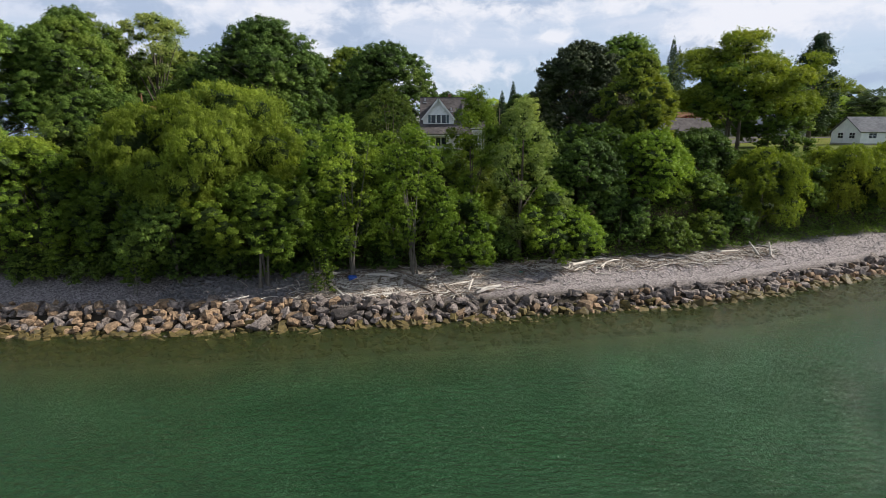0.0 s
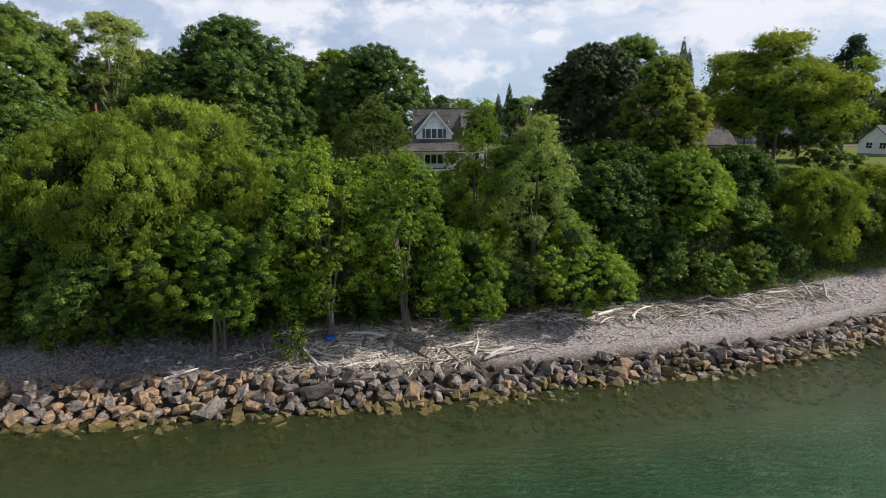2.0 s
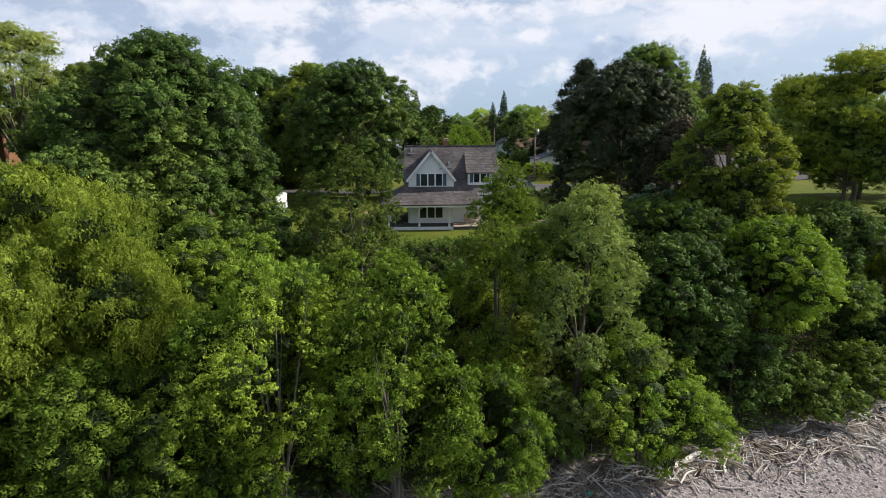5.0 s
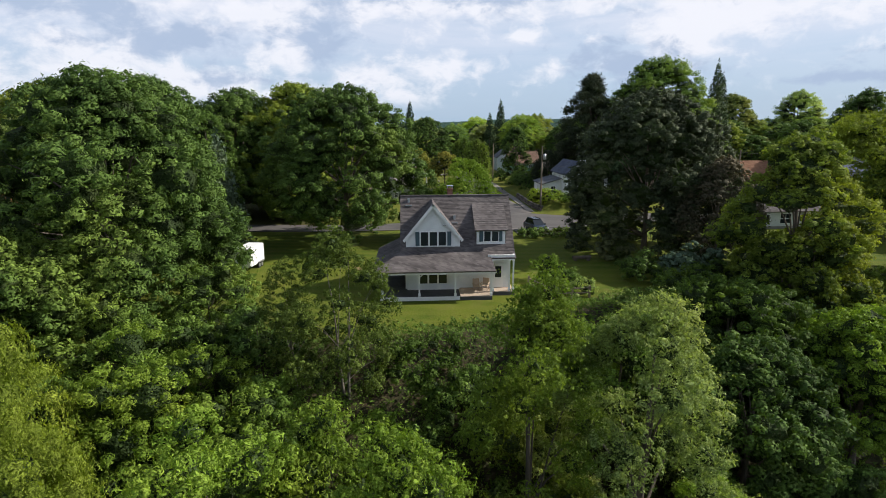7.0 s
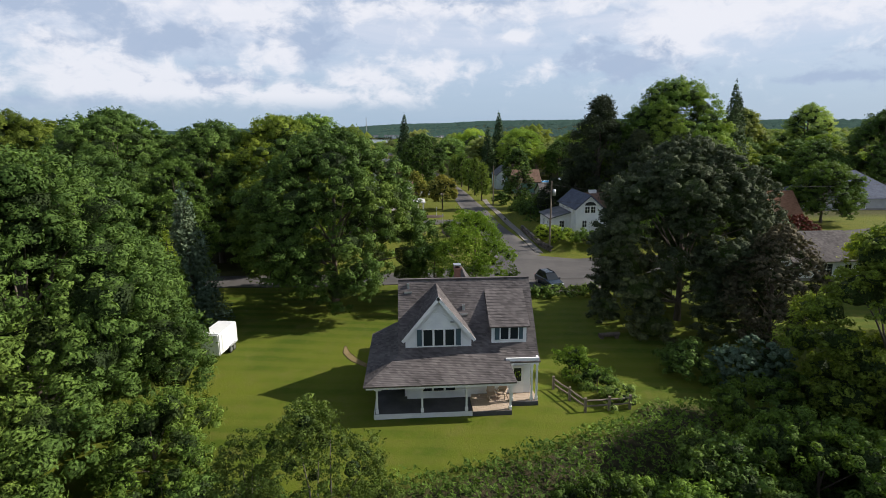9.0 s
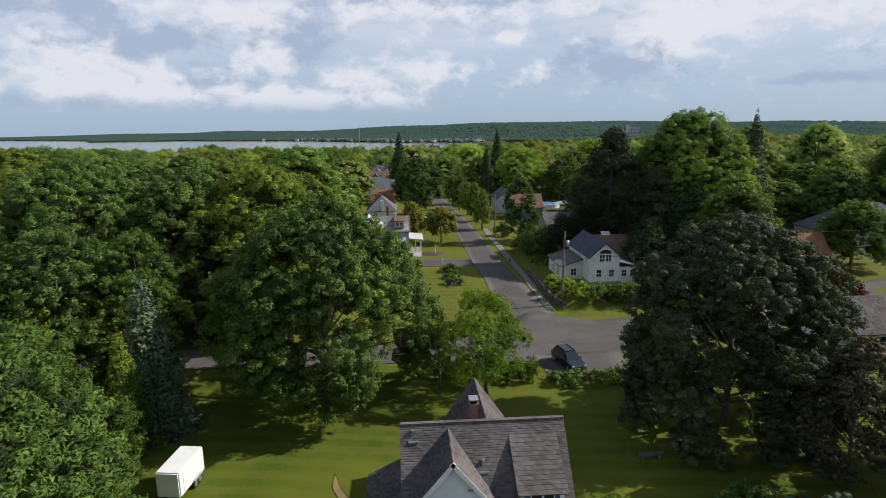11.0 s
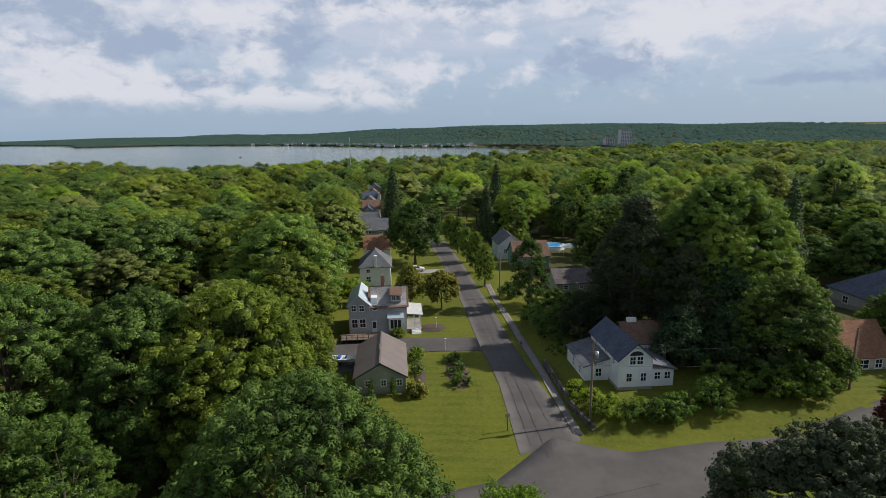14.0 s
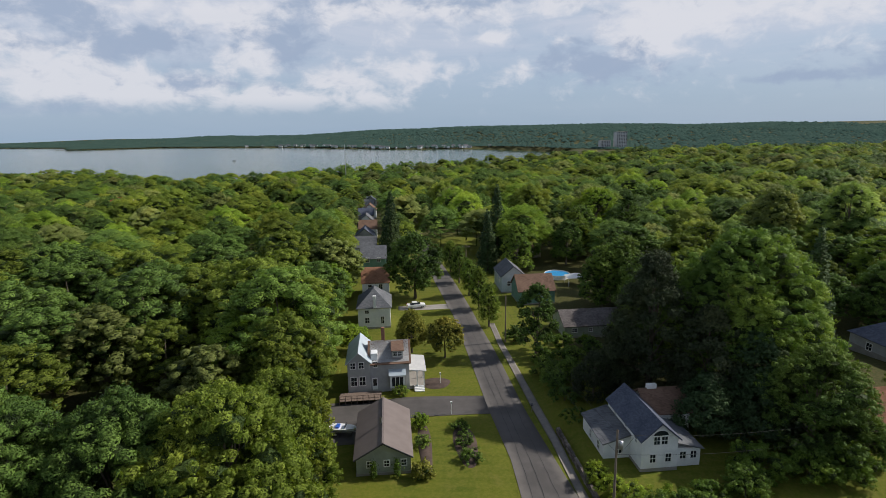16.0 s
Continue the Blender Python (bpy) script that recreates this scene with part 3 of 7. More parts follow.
# ---- streets and paths, laid on the ground ----
def strip(left, right, lift, n=60):
    """A band between two lines given as (y, x) or, for cross streets, (x, y) pairs of equal count."""
    left, right = np.array(left, float), np.array(right, float)
    s = np.linspace(0, 1, n)
    k = np.linspace(0, 1, len(left))
    L = np.stack([np.interp(s, k, left[:, i]) for i in (0, 1)], -1)
    R = np.stack([np.interp(s, k, right[:, i]) for i in (0, 1)], -1)
    rows = [L + (R - L) * f for f in np.linspace(0, 1, 6)]
    P = np.stack(rows, 1)
    Z = ground(P[..., 0], P[..., 1]) + lift
    top = np.concatenate([P, Z[..., None]], -1)
    V = np.concatenate([top.reshape(-1, 3), (top - (0, 0, 0.25)).reshape(-1, 3)])
    i = np.arange(n * 6).reshape(n, 6)
    F = [np.stack([i[:-1, :-1], i[1:, :-1], i[1:, 1:], i[:-1, 1:]], -1).reshape(-1, 4)]
    o = n * 6
    for c in (0, 5):
        F.append(np.stack([i[:-1, c], i[1:, c], i[1:, c] + o, i[:-1, c] + o], -1))
    F.append(np.stack([i[0, :-1], i[0, 1:], i[0, 1:] + o, i[0, :-1] + o], -1))
    F.append(np.stack([i[-1, :-1], i[-1, 1:], i[-1, 1:] + o, i[-1, :-1] + o], -1))
    return V, np.concatenate(F)


def road(name, left, right, mat, lift, label, n=60):
    bm_me = np_mesh(name, *strip(left, right, lift, n))
    return tagged(part(name, bm_me, mat), label, "road", kind="structure")


road("road", [(9.6, 128), (10.6, 146), (10.1, 160), (9.9, 205), (8.3, 232), (6.5, 262), (3, 330)], [(17.4, 130), (16.6, 142), (15.8, 160), (15.5, 188), (14.0, 232), (12.0, 262), (8.5, 330)], ASPHALT, 0.05, "worn grey asphalt street with cracks", 90)
road("road", [(-140, 116.0), (-60, 116), (-4, 115.3), (6, 115.0), (14, 114.4), (22, 116), (45, 122.5), (140, 150)], [(-140, 121.4), (-60, 121.2), (-4, 121.0), (6, 123.5), (14, 131), (22, 127), (45, 129.5), (140, 157)], ASPHALT, 0.054, "worn grey asphalt cross street", 90)
road("driveway", [(11.6, 110.4), (11.6, 116.5)], [(20.5, 110.4), (21.5, 116.8)], ASPHALT, 0.058, "asphalt parking bay at the street's end", 8)
road("driveway", [(-19, 158.6), (-9, 158.3), (-2, 158.6), (10.4, 158.5)], [(-19, 165.0), (-9, 165.0), (-2, 165.6), (10.4, 164.4)], OLD_ASPHALT, 0.046, "dark asphalt driveway beside the garage", 16)
road("driveway", [(-16, 152.5), (-10.2, 152.5)], [(-16, 158.8), (-10.2, 158.8)], OLD_ASPHALT, 0.044, "dark asphalt boat pad", 6)
road("driveway", [(-3, 211.6), (10.0, 210.6)], [(-3, 214.8), (10.0, 214.8)], CONCRETE, 0.046, "sandy gravel driveway", 8)
def crack(points, w, label="sealed crack"):
    """A thin dark seam in the asphalt, laid a little above it."""
    rs = random.Random(int(points[0][0] * 10))
    P = []
    for (xa, ya), (xb, yb) in zip(points, points[1:]):
        n = max(2, int(math.hypot(xb - xa, yb - ya) / 1.2))
        P += [(xa + (xb - xa) * i / n + rs.uniform(-0.07, 0.07), ya + (yb - ya) * i / n) for i in range(n)]
    V, F = [], []
    for i, (x, y) in enumerate(P):
        q = P[min(i + 1, len(P) - 1)] if i + 1 < len(P) else P[i - 1]
        d = Vector((q[0] - x, q[1] - y, 0)).normalized() * (1 if i + 1 < len(P) else -1)
        z = float(ground(x, y)) + 0.062
        s = Vector((-d.y, d.x, 0)) * w * rs.uniform(0.6, 1.3)
        V += [(x - s.x, y - s.y, z), (x + s.x, y + s.y, z)]
    F = [(2 * i, 2 * i + 1, 2 * i + 3, 2 * i + 2) for i in range(len(P) - 1)]
    return tagged(part("road_seam", np_mesh("road_seam", V, F), SEAM), "dark tar seam along the street's asphalt", "road", kind="structure")


SEAM = surface("tar", (0.018, 0.017, 0.017), (0.04, 0.037, 0.035), 1.0, 0.6, 0.2, 20)
crack([(12.6, 127), (13.1, 145), (12.9, 165), (12.8, 200), (11.4, 232)], 0.05)
crack([(11.2, 130), (12.0, 150), (11.6, 178), (11.2, 205)], 0.035)
crack([(14.6, 132), (14.5, 152), (14.4, 190)], 0.035)
crack([(10.8, 150.2), (15.9, 150.8)], 0.04)
crack([(10.4, 168.2), (15.7, 167.6)], 0.04)
crack([(-20, 118.4), (-2, 118.1), (10, 119.0), (24, 121.6)], 0.045)
road("pavement", [(16.9, 131.5), (17.0, 142), (17.2, 150), (17.0, 160), (16.9, 186), (17.4, 199)], [(18.0, 131.0), (18.1, 142), (18.5, 150), (18.4, 160), (18.1, 186), (18.6, 199)], PAVING, 0.10, "pale concrete sidewalk beside the street", 50)

# ---- trees ----
def unit(v):
    return v / (np.linalg.norm(v, axis=-1, keepdims=True) + 1e-9)


def leaf_sprays(P, N, size, rng, aspect=0.8, hang=0.0, jitter=0.7):
    """Pointed leaf sprays at the points P that face about along N. Returns vertices and triangles."""
    n = len(P)
    N = unit(N + rng.normal(0, jitter, (n, 3)))
    T = unit(np.cross(N, rng.normal(0, 1, (n, 3))))
    if hang:
        T = unit(T * (1 - hang) + np.array([0, 0, -1.0]) * hang)
        N = unit(np.cross(np.cross(T, N), T))
    W = np.cross(N, T)
    s = (size * rng.uniform(0.6, 1.4, n))[:, None]
    V = np.stack([P - T * s * 0.42 + W * s * aspect * 0.5, P - T * s * 0.42 - W * s * aspect * 0.5, P + T * s * 0.58], 1).reshape(-1, 3)
    return V, np.arange(n * 3).reshape(n, 3)


def outline(kind, f):
    """How wide a crown is at the share f of its height."""
    if kind == "birch":
        return np.sin(math.pi * np.clip(0.16 + 0.80 * f, 0, 1)) ** 0.7
    if kind == "poplar":
        return np.sin(math.pi * np.clip(0.22 + 0.74 * f, 0, 1)) ** 0.75
    if kind == "willow":
        return np.where(f < 0.45, 0.86 + 0.14 * f / 0.45, np.sqrt(np.clip(1 - ((f - 0.45) / 0.57) ** 2, 0, 1)))
    if kind == "pine":
        return np.where(f < 0.3, 0.8 + 0.2 * f / 0.3, np.clip(1 - ((f - 0.3) / 0.74) ** 1.7, 0, 1) ** 0.75)
    return np.where(f < 0.35, 0.90 + 0.10 * f / 0.35, np.sqrt(np.clip(1 - ((f - 0.35) / 0.67) ** 2, 0, 1)))


def lobes(rng, kind, h, r, base, count, lobe):
    """Centres and radii of the leaf masses of a crown."""
    f = (np.arange(count) + rng.uniform(0.1, 0.9, count)) / count
    th = np.arange(count) * 2.39996 + rng.uniform(0, 6) + rng.normal(0, 0.25, count)
    lr = r * lobe * rng.uniform(0.70, 1.3, count)
    lr = np.minimum(lr, (h - base) * 0.28)
    wide = np.maximum(r * outline(kind, f) * rng.uniform(0.80, 1.10, count) - lr * 0.85, 0.05 * r)
    wide *= np.where(rng.uniform(0, 1, count) < 0.15, 0.5, 1.0)
    z = base + lr * 0.7 + f * (h - base - 1.5 * lr)
    return np.stack([np.cos(th) * wide, np.sin(th) * wide, z], -1), lr


def puffs(rng, centres, radii, pr, squash=0.8):
    """Twig ends: small leafy clumps of about the radius pr all over the outer sides of the leaf masses. Their places, the way they face, their radii."""
    each = np.maximum(3, np.round(2.9 * (radii / pr) ** 2)).astype(int)
    i = np.repeat(np.arange(len(centres)), each)
    j = np.arange(len(i)) - np.repeat(np.cumsum(each) - each, each)
    out = unit((centres[i] - centres.mean(0)) * np.array([1, 1, 0.6]))
    f, a = 1 - 2 * (j + 0.5) / each[i], j * 2.39996 + i * 1.7
    flat = np.sqrt(1 - f * f)
    d = unit(np.stack([np.cos(a) * flat, np.sin(a) * flat, f], -1) + rng.normal(0, 0.15, (len(i), 3)))
    kept = (d * unit(0.75 * out + np.array([0, 0, 0.35]))).sum(1) > -0.03
    d, i = d[kept], i[kept]
    rad = radii[i] * (0.98 - 0.30 * rng.uniform(0, 1, len(i)) ** 1.5)
    P = centres[i] + d * rad[:, None] * np.array([1, 1, squash])
    return P, unit(d + np.array([0, 0, 0.5])), pr * rng.uniform(0.65, 1.35, len(i))


HULL = np.array([(0, 0, 1.0)] + [(0.894 * math.cos(1.2566 * k), 0.894 * math.sin(1.2566 * k), 0.447) for k in range(5)] + [(0.92 * math.cos(1.2566 * k + 0.628), 0.92 * math.sin(1.2566 * k + 0.628), -0.42) for k in range(5)])
HULL_TRI = np.array([t for k in range(5) for t in ((0, 1 + k, 1 + (k + 1) % 5), (1 + k, 6 + k, 1 + (k + 1) % 5), (6 + k, 6 + (k + 1) % 5, 1 + (k + 1) % 5))])


CAP = np.array([(0, 0, 0.95)] + [(math.cos(1.0472 * k), math.sin(1.0472 * k), -0.35) for k in range(6)])
CAP_TRI = np.array([(0, 1 + k, 1 + (k + 1) % 6) for k in range(6)])


def puff_bodies(rng, P, R, share=0.86, flat=0.72, hull=HULL, tri=HULL_TRI):
    """The close-leaved insides of the clumps, uneven and open below."""
    n = len(P)
    a = rng.uniform(0, 6.28, n)
    ca, sa = np.cos(a)[:, None], np.sin(a)[:, None]
    c = len(hull)
    shape = hull[None] * rng.uniform(0.62, 1.22, (n, c, 1))
    x, y = shape[..., 0] * ca - shape[..., 1] * sa, shape[..., 0] * sa + shape[..., 1] * ca
    V = np.stack([x, y, shape[..., 2] * flat], -1) * (R * share)[:, None, None] + P[:, None, :]
    F = tri[None] + (np.arange(n) * c)[:, None, None]
    return V.reshape(-1, 3), F.reshape(-1, 3)


def puff_leaves(rng, P, N, R, n):
    """Points all over the clumps for single leaf sprays, and the way they face."""
    k = rng.choice(len(P), n, p=R ** 2 / (R ** 2).sum())
    q = unit(rng.normal(0, 0.8, (n, 3)) + N[k])
    return P[k] + q * (R[k] * rng.uniform(0.72, 1.22, n))[:, None] * np.array([1, 1, 0.75]), q


def leaves_on(rng, centres, radii, n, squash=0.8, shell=0.35, tuft=0.0):
    """Points on the outer shells of leaf masses, gathered in tufts, more on large masses, and the way they face."""
    m = max(6, n // 12) if tuft else n
    w = radii ** 2
    each = np.maximum(3, np.round(1.4 * m * w / w.sum())).astype(int)
    i = np.repeat(np.arange(len(centres)), each)
    j = np.arange(len(i)) - np.repeat(np.cumsum(each) - each, each)
    mid = centres.mean(0)
    out = unit((centres[i] - mid) * np.array([1, 1, 0.6]))
    f, a = 1 - 2 * (j + 0.5) / each[i], j * 2.39996 + i * 1.7
    flat = np.sqrt(1 - f * f)
    d = unit(np.stack([np.cos(a) * flat, np.sin(a) * flat, f], -1) + rng.normal(0, 0.13, (len(i), 3)))
    kept = (d * unit(0.75 * out + np.array([0, 0, 0.35]))).sum(1) > -0.32
    d, i = d[kept], i[kept]
    m = len(i)
    ragged = 1 + 0.16 * np.sin(d[:, 0] * 7 + i) * np.sin(d[:, 1] * 6 + i * 2) + 0.1 * np.sin(d[:, 2] * 11 + i * 3)
    rad = radii[i] * (1 - shell * rng.uniform(0, 1, m) ** 1.6) * ragged
    P = centres[i] + d * rad[:, None] * np.array([1, 1, squash])
    N = unit(d + np.array([0, 0, 0.55]))
    if not tuft:
        k = rng.randint(0, m, n)
        return P[k], N[k]
    k = rng.randint(0, m, n)
    off = rng.normal(0, 1, (n, 3)) * np.array([1, 1, 0.6])
    return P[k] + off * tuft * rng.uniform(0.5, 1.3, m)[k][:, None], unit(N[k] + 0.45 * off)


def stem(rng, h, base, r, tips, thick=0.02, lean=0.0):
    """A tapered trunk and limbs that end in the leaf masses."""
    t = np.linspace(0, 1, 7)
    sway = rng.normal(0, 0.012 * h, (7, 2)).cumsum(0) * t[:, None] * 0.5
    path = np.stack([sway[:, 0] + lean * t * h, sway[:, 1], t * h * 0.86], -1)
    path[0, 2] = -0.4
    rad = thick * h * (1 - 0.88 * t) * np.where(t == 0, 1.35, 1)
    pieces = [tube(path, rad, 8)]
    for c in tips:
        k = rng.uniform(0.25, 0.7)
        k = min(k, max(0.12, (c[2] - 0.8) / h * 0.75))
        s = np.array([np.interp(k, t, path[:, j]) for j in range(3)])
        mid = (s + c) / 2 + np.array([0, 0, 0.08 * np.linalg.norm(c - s)])
        r0 = thick * h * 0.42 * (1 - 0.6 * k)
        pieces.append(tube([s, mid, c], [r0, r0 * 0.6, r0 * 0.18], 5))
    return joined(pieces)


FORMS = {"maple": (64, 0.25, 0.75, 0.30, 0.15, 0.6), "airy": (40, 0.24, 0.55, 0.7, 0.2, 0.8), "birch": (34, 0.27, 1.0, 0.8, 0.4, 0.8), "poplar": (34, 0.34, 1.2, 0.6, 0.25, 0.8),
         "pine": (60, 0.23, 0.6, 0.6, 0.0, 0.7), "shrub": (18, 0.36, 0.9, 0.45, 0.1, 0.7)}


def build_crown(kind, rng, h, r, base, n, size, core=0.0, coarse=1.0):
    """Vertices and triangles of a crown; the tips that limbs grow to."""
    if kind == "spruce":
        t = 1 - np.sqrt(rng.uniform(0.0004, 1, n))
        tier = (np.round(t * h / 0.7) * 0.7) / h + rng.normal(0, 0.013, n)
        full = 1 - np.clip(tier, 0, 1)
        arm = np.floor(rng.uniform(0, 9, n)) * 0.698 + np.round(t * h / 0.7) * 2.1
        reach = r * full ** 0.85 * np.sqrt(rng.uniform(0.03, 1, n)) * (0.9 + 0.16 * np.sin(arm * 7 + tier * 23)) + 0.1
        a = arm + rng.normal(0, 0.16, n)
        z = base + tier * (h - base) - 0.25 * reach + rng.normal(0, 0.10, n)
        P = np.stack([reach * np.cos(a), reach * np.sin(a), z], -1)
        N = np.stack([np.cos(a) * 0.6, np.sin(a) * 0.6, np.full(n, 0.8)], -1)
        return (*leaf_sprays(P, N, size, rng, 0.55, 0.2, 0.5), [], (0, 0))
    if kind == "willow":
        c, lr = lobes(rng, kind, h, r, base, 30, 0.31)
        c += rng.normal(0, r * 0.07, c.shape)
        P, N, R = puffs(rng, c, lr, 0.16 + 0.05 * r)
        m = n // 6
        P0, N0 = puff_leaves(rng, P, N, R, m)
        f = np.linspace(0, 1, 6)
        out = unit(P0 * np.array([1, 1, 0.0]))
        Q = P0[:, None, :] + out[:, None, :] * (0.3 * np.sqrt(f))[None, :, None] - np.array([0, 0, 1.0]) * (rng.uniform(0.2, 1.15, m)[:, None] * f[None, :])[..., None]
        Q = Q.reshape(-1, 3) + rng.normal(0, 0.08, (m * 6, 3))
        Q[:, 2] = np.maximum(Q[:, 2], 0.25)
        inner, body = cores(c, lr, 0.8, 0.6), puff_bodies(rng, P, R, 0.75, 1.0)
        V, F = joined([body, leaf_sprays(Q, np.repeat(unit(N0 + out), 6, 0), size, rng, 0.5, 0.6, 0.55), inner])
        return V, F, list(c[:9]), (len(body[1]), len(inner[1]))
    count, lobe, squash, shell, hang, jitter = FORMS[kind]
    if kind in ("maple", "shrub"):
        r = r * (1.12 if kind == "shrub" else 1.0)
        count = count if r > 7.5 or kind == "shrub" else 42
        c, lr = lobes(rng, kind, h, r, base, count, lobe if count != 42 else 0.29)
        if kind == "shrub":
            c = c * (1 + rng.normal(0, 0.16, (len(c), 1)) * np.array([1, 1, 0.7])) + rng.normal(0, 0.10 * r, c.shape) * np.array([1, 1, 0.6])
        P, N, R = puffs(rng, c, lr, (0.13 + 0.062 * r) * coarse, squash)
        body = puff_bodies(rng, P, R)
        Q, M = puff_leaves(rng, P, N, R, n)
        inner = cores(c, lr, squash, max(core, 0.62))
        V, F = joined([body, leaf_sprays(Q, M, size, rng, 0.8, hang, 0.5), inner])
        return V, F, list(c[2:-2:3]), (len(body[1]), len(inner[1]))
    c, lr = lobes(rng, kind, h, r, base, count, lobe)
    if kind in ("birch", "airy"):
        c += rng.normal(0, r * 0.09, c.shape)
    P, N = leaves_on(rng, c, lr, int(n * 0.66), squash, shell, size * 0.95)
    at, face, R = puffs(rng, c, lr * 0.92, (0.12 + 0.055 * r) * coarse, squash)
    body = puff_bodies(rng, at, R, 0.72)
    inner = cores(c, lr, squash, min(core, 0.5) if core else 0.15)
    V, F = joined([body, leaf_sprays(P, N, size, rng, 0.36 if kind == "pine" else 0.8, hang, jitter), inner])
    return V, F, list(c[2:-2:3]), (len(body[1]), len(inner[1]))


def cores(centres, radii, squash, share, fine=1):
    """Uneven dark lumps for the shaded inside of a crown, so that it is not seen through."""
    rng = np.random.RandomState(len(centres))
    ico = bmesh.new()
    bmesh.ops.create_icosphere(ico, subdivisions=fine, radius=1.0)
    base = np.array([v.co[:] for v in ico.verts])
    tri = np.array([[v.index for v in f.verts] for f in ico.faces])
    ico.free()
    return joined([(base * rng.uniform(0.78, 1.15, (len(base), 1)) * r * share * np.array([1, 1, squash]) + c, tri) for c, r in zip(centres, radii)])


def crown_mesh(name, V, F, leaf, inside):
    """A crown: first the bodies of its clumps, then leaf sprays, and last the dark cores that stand for its shaded
    inside.
    """
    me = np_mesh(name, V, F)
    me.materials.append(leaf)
    me.materials.append(LEAF_SHADED)
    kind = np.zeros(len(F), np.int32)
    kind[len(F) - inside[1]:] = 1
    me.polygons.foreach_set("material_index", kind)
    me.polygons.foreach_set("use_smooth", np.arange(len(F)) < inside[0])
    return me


def leaf_count(kind, h, r, size, cover):
    rh = h / 2
    area = 4 * math.pi * ((2 * (r * rh) ** 1.6 + (r * r) ** 1.6) / 3) ** (1 / 1.6)
    return int((0.28 if kind in ("maple", "shrub") else 1.0) * cover * area / ((0.2 if kind == "pine" else 0.28 if kind == "willow" else 0.42) * size * size))


def tree(name, label, kind, x, y, top, r, leaf, size=0.42, base=None, seed=1, bark=None, sink=0.0, squash=1.0, thick=0.02, stems=1, cover=1.7, core=0.5, category="tree", group="", coarse=1.0):
    """A tree of its own: trunk with limbs, and a crown of single leaf sprays. top: the height of its tip above the lake."""
    rng = np.random.RandomState(seed)
    zg = float(ground(x, y)) - sink
    h = top - zg
    base = h * 0.22 if base is None else base
    root = thing(name, x, y, zg, label, category, group)
    cv, cf, tips, inside = build_crown(kind, rng, h, r, base, leaf_count(kind, h - base, r, size, cover), size, core, coarse)
    cv = cv * np.array([1, squash, 1]) + np.array([x, y, zg])
    pieces = []
    for s in range(stems):
        off = rng.normal(0, 0.35, 3) * (stems > 1)
        off[2] = 0
        tv, tf = stem(rng, h, base, r, tips[s::stems], thick * (1.0 if stems == 1 else 0.7), 0.0 if stems == 1 else rng.normal(0, 0.10))
        pieces.append((tv * np.array([1, squash, 1]) + off, tf))
    tv, tf = joined(pieces)
    part("trunk", np_mesh("trunk", tv + np.array([x, y, zg]), tf), bark or BARK, root, smooth=True)
    part("crown", crown_mesh("crown", cv, cf, leaf, inside), leaf, root)
    return root


STOCK = {}


def stock_tree(name, label, kind, x, y, top, r, leaf, variant=0, n=1300, size=0.9, base=0.1, group="", category="tree", bark=None):
    """A tree that shares its meshes with the others of its kind and variant, each turned and stretched its own way."""
    rng = random.Random(int(x * 131 + y * 17))
    zg = float(ground(x, y))
    key = (name, kind, leaf.name, variant)
    m = pose(x, y, zg, 0, 0, rng.uniform(0, 360)) @ Matrix.Diagonal((r / 5, r / 5 * rng.uniform(0.9, 1.1), (top - zg) / 14, 1))
    if key in STOCK:
        s = STOCK[key].scale
        ob = copy_thing(STOCK[key], m @ Matrix.Diagonal((1 / s.x, 1 / s.y, 1 / s.z, 1)))
    else:
        g = np.random.RandomState(variant * 7 + len(kind))
        cv, cf, tips, inside = build_crown(kind, g, 14.0, 5.0, 14 * base, n, size, 0.55, 1.75)
        tv, tf = stem(g, 14.0, 14 * base, 5.0, tips[:6], 0.018)
        ob = new(name)
        for nm, v, f, mt in (("trunk", tv, tf, bark or BARK), ("crown", cv, cf, leaf)):
            me = np_mesh(nm, v, f) if nm == "trunk" else crown_mesh(nm, v, f, mt, inside)
            if nm == "trunk":
                me.materials.append(mt)
                me.polygons.foreach_set("use_smooth", [True] * len(me.polygons))
            o = new(nm, me)
            o.parent = ob
        ob.matrix_basis = m
        STOCK[key] = ob
    return tagged(ob, label, category, group)

# ---- trees of the shore and the slope ----
tree("willow_tree", "large yellow-green willow with drooping twigs above the beach", "willow", -24.5, 58, 21.4, 9.6, LEAF_WILLOW, 0.27, 6.0, 11, thick=0.022, stems=2)
tree("locust_tree", "green leafy tree with slim bare trunk on the slope", "maple", -31.5, 54.5, 13.5, 5.2, LEAF_LIME, 0.20, 3.0, 12, core=0.58, cover=1.35, stems=2, bark=PALEBARK)
tree("locust_tree", "green leafy tree with low boughs over the stony beach", "maple", -26.5, 52.8, 11.5, 5.0, LEAF_GREEN, 0.20, 2.4, 113, cover=1.35, stems=2, bark=PALEBARK, thick=0.014)
tree("locust_tree", "green leafy tree leaning over the stony beach", "maple", -18.2, 53.2, 13.5, 6.0, LEAF_LIME, 0.20, 3.2, 13, core=0.58, cover=1.35, stems=3, bark=PALEBARK)
tree("locust_tree", "green leafy tree at the foot of the slope", "maple", -41.0, 55.5, 17.0, 6.2, LEAF_LIME, 0.31, 2.6, 14, core=0.55, stems=2)
tree("locust_tree", "tall green tree crowded by its neighbours", "maple", -38.0, 64, 22.0, 6.5, LEAF_GREEN, 0.33, 3.0, 15, core=0.6)
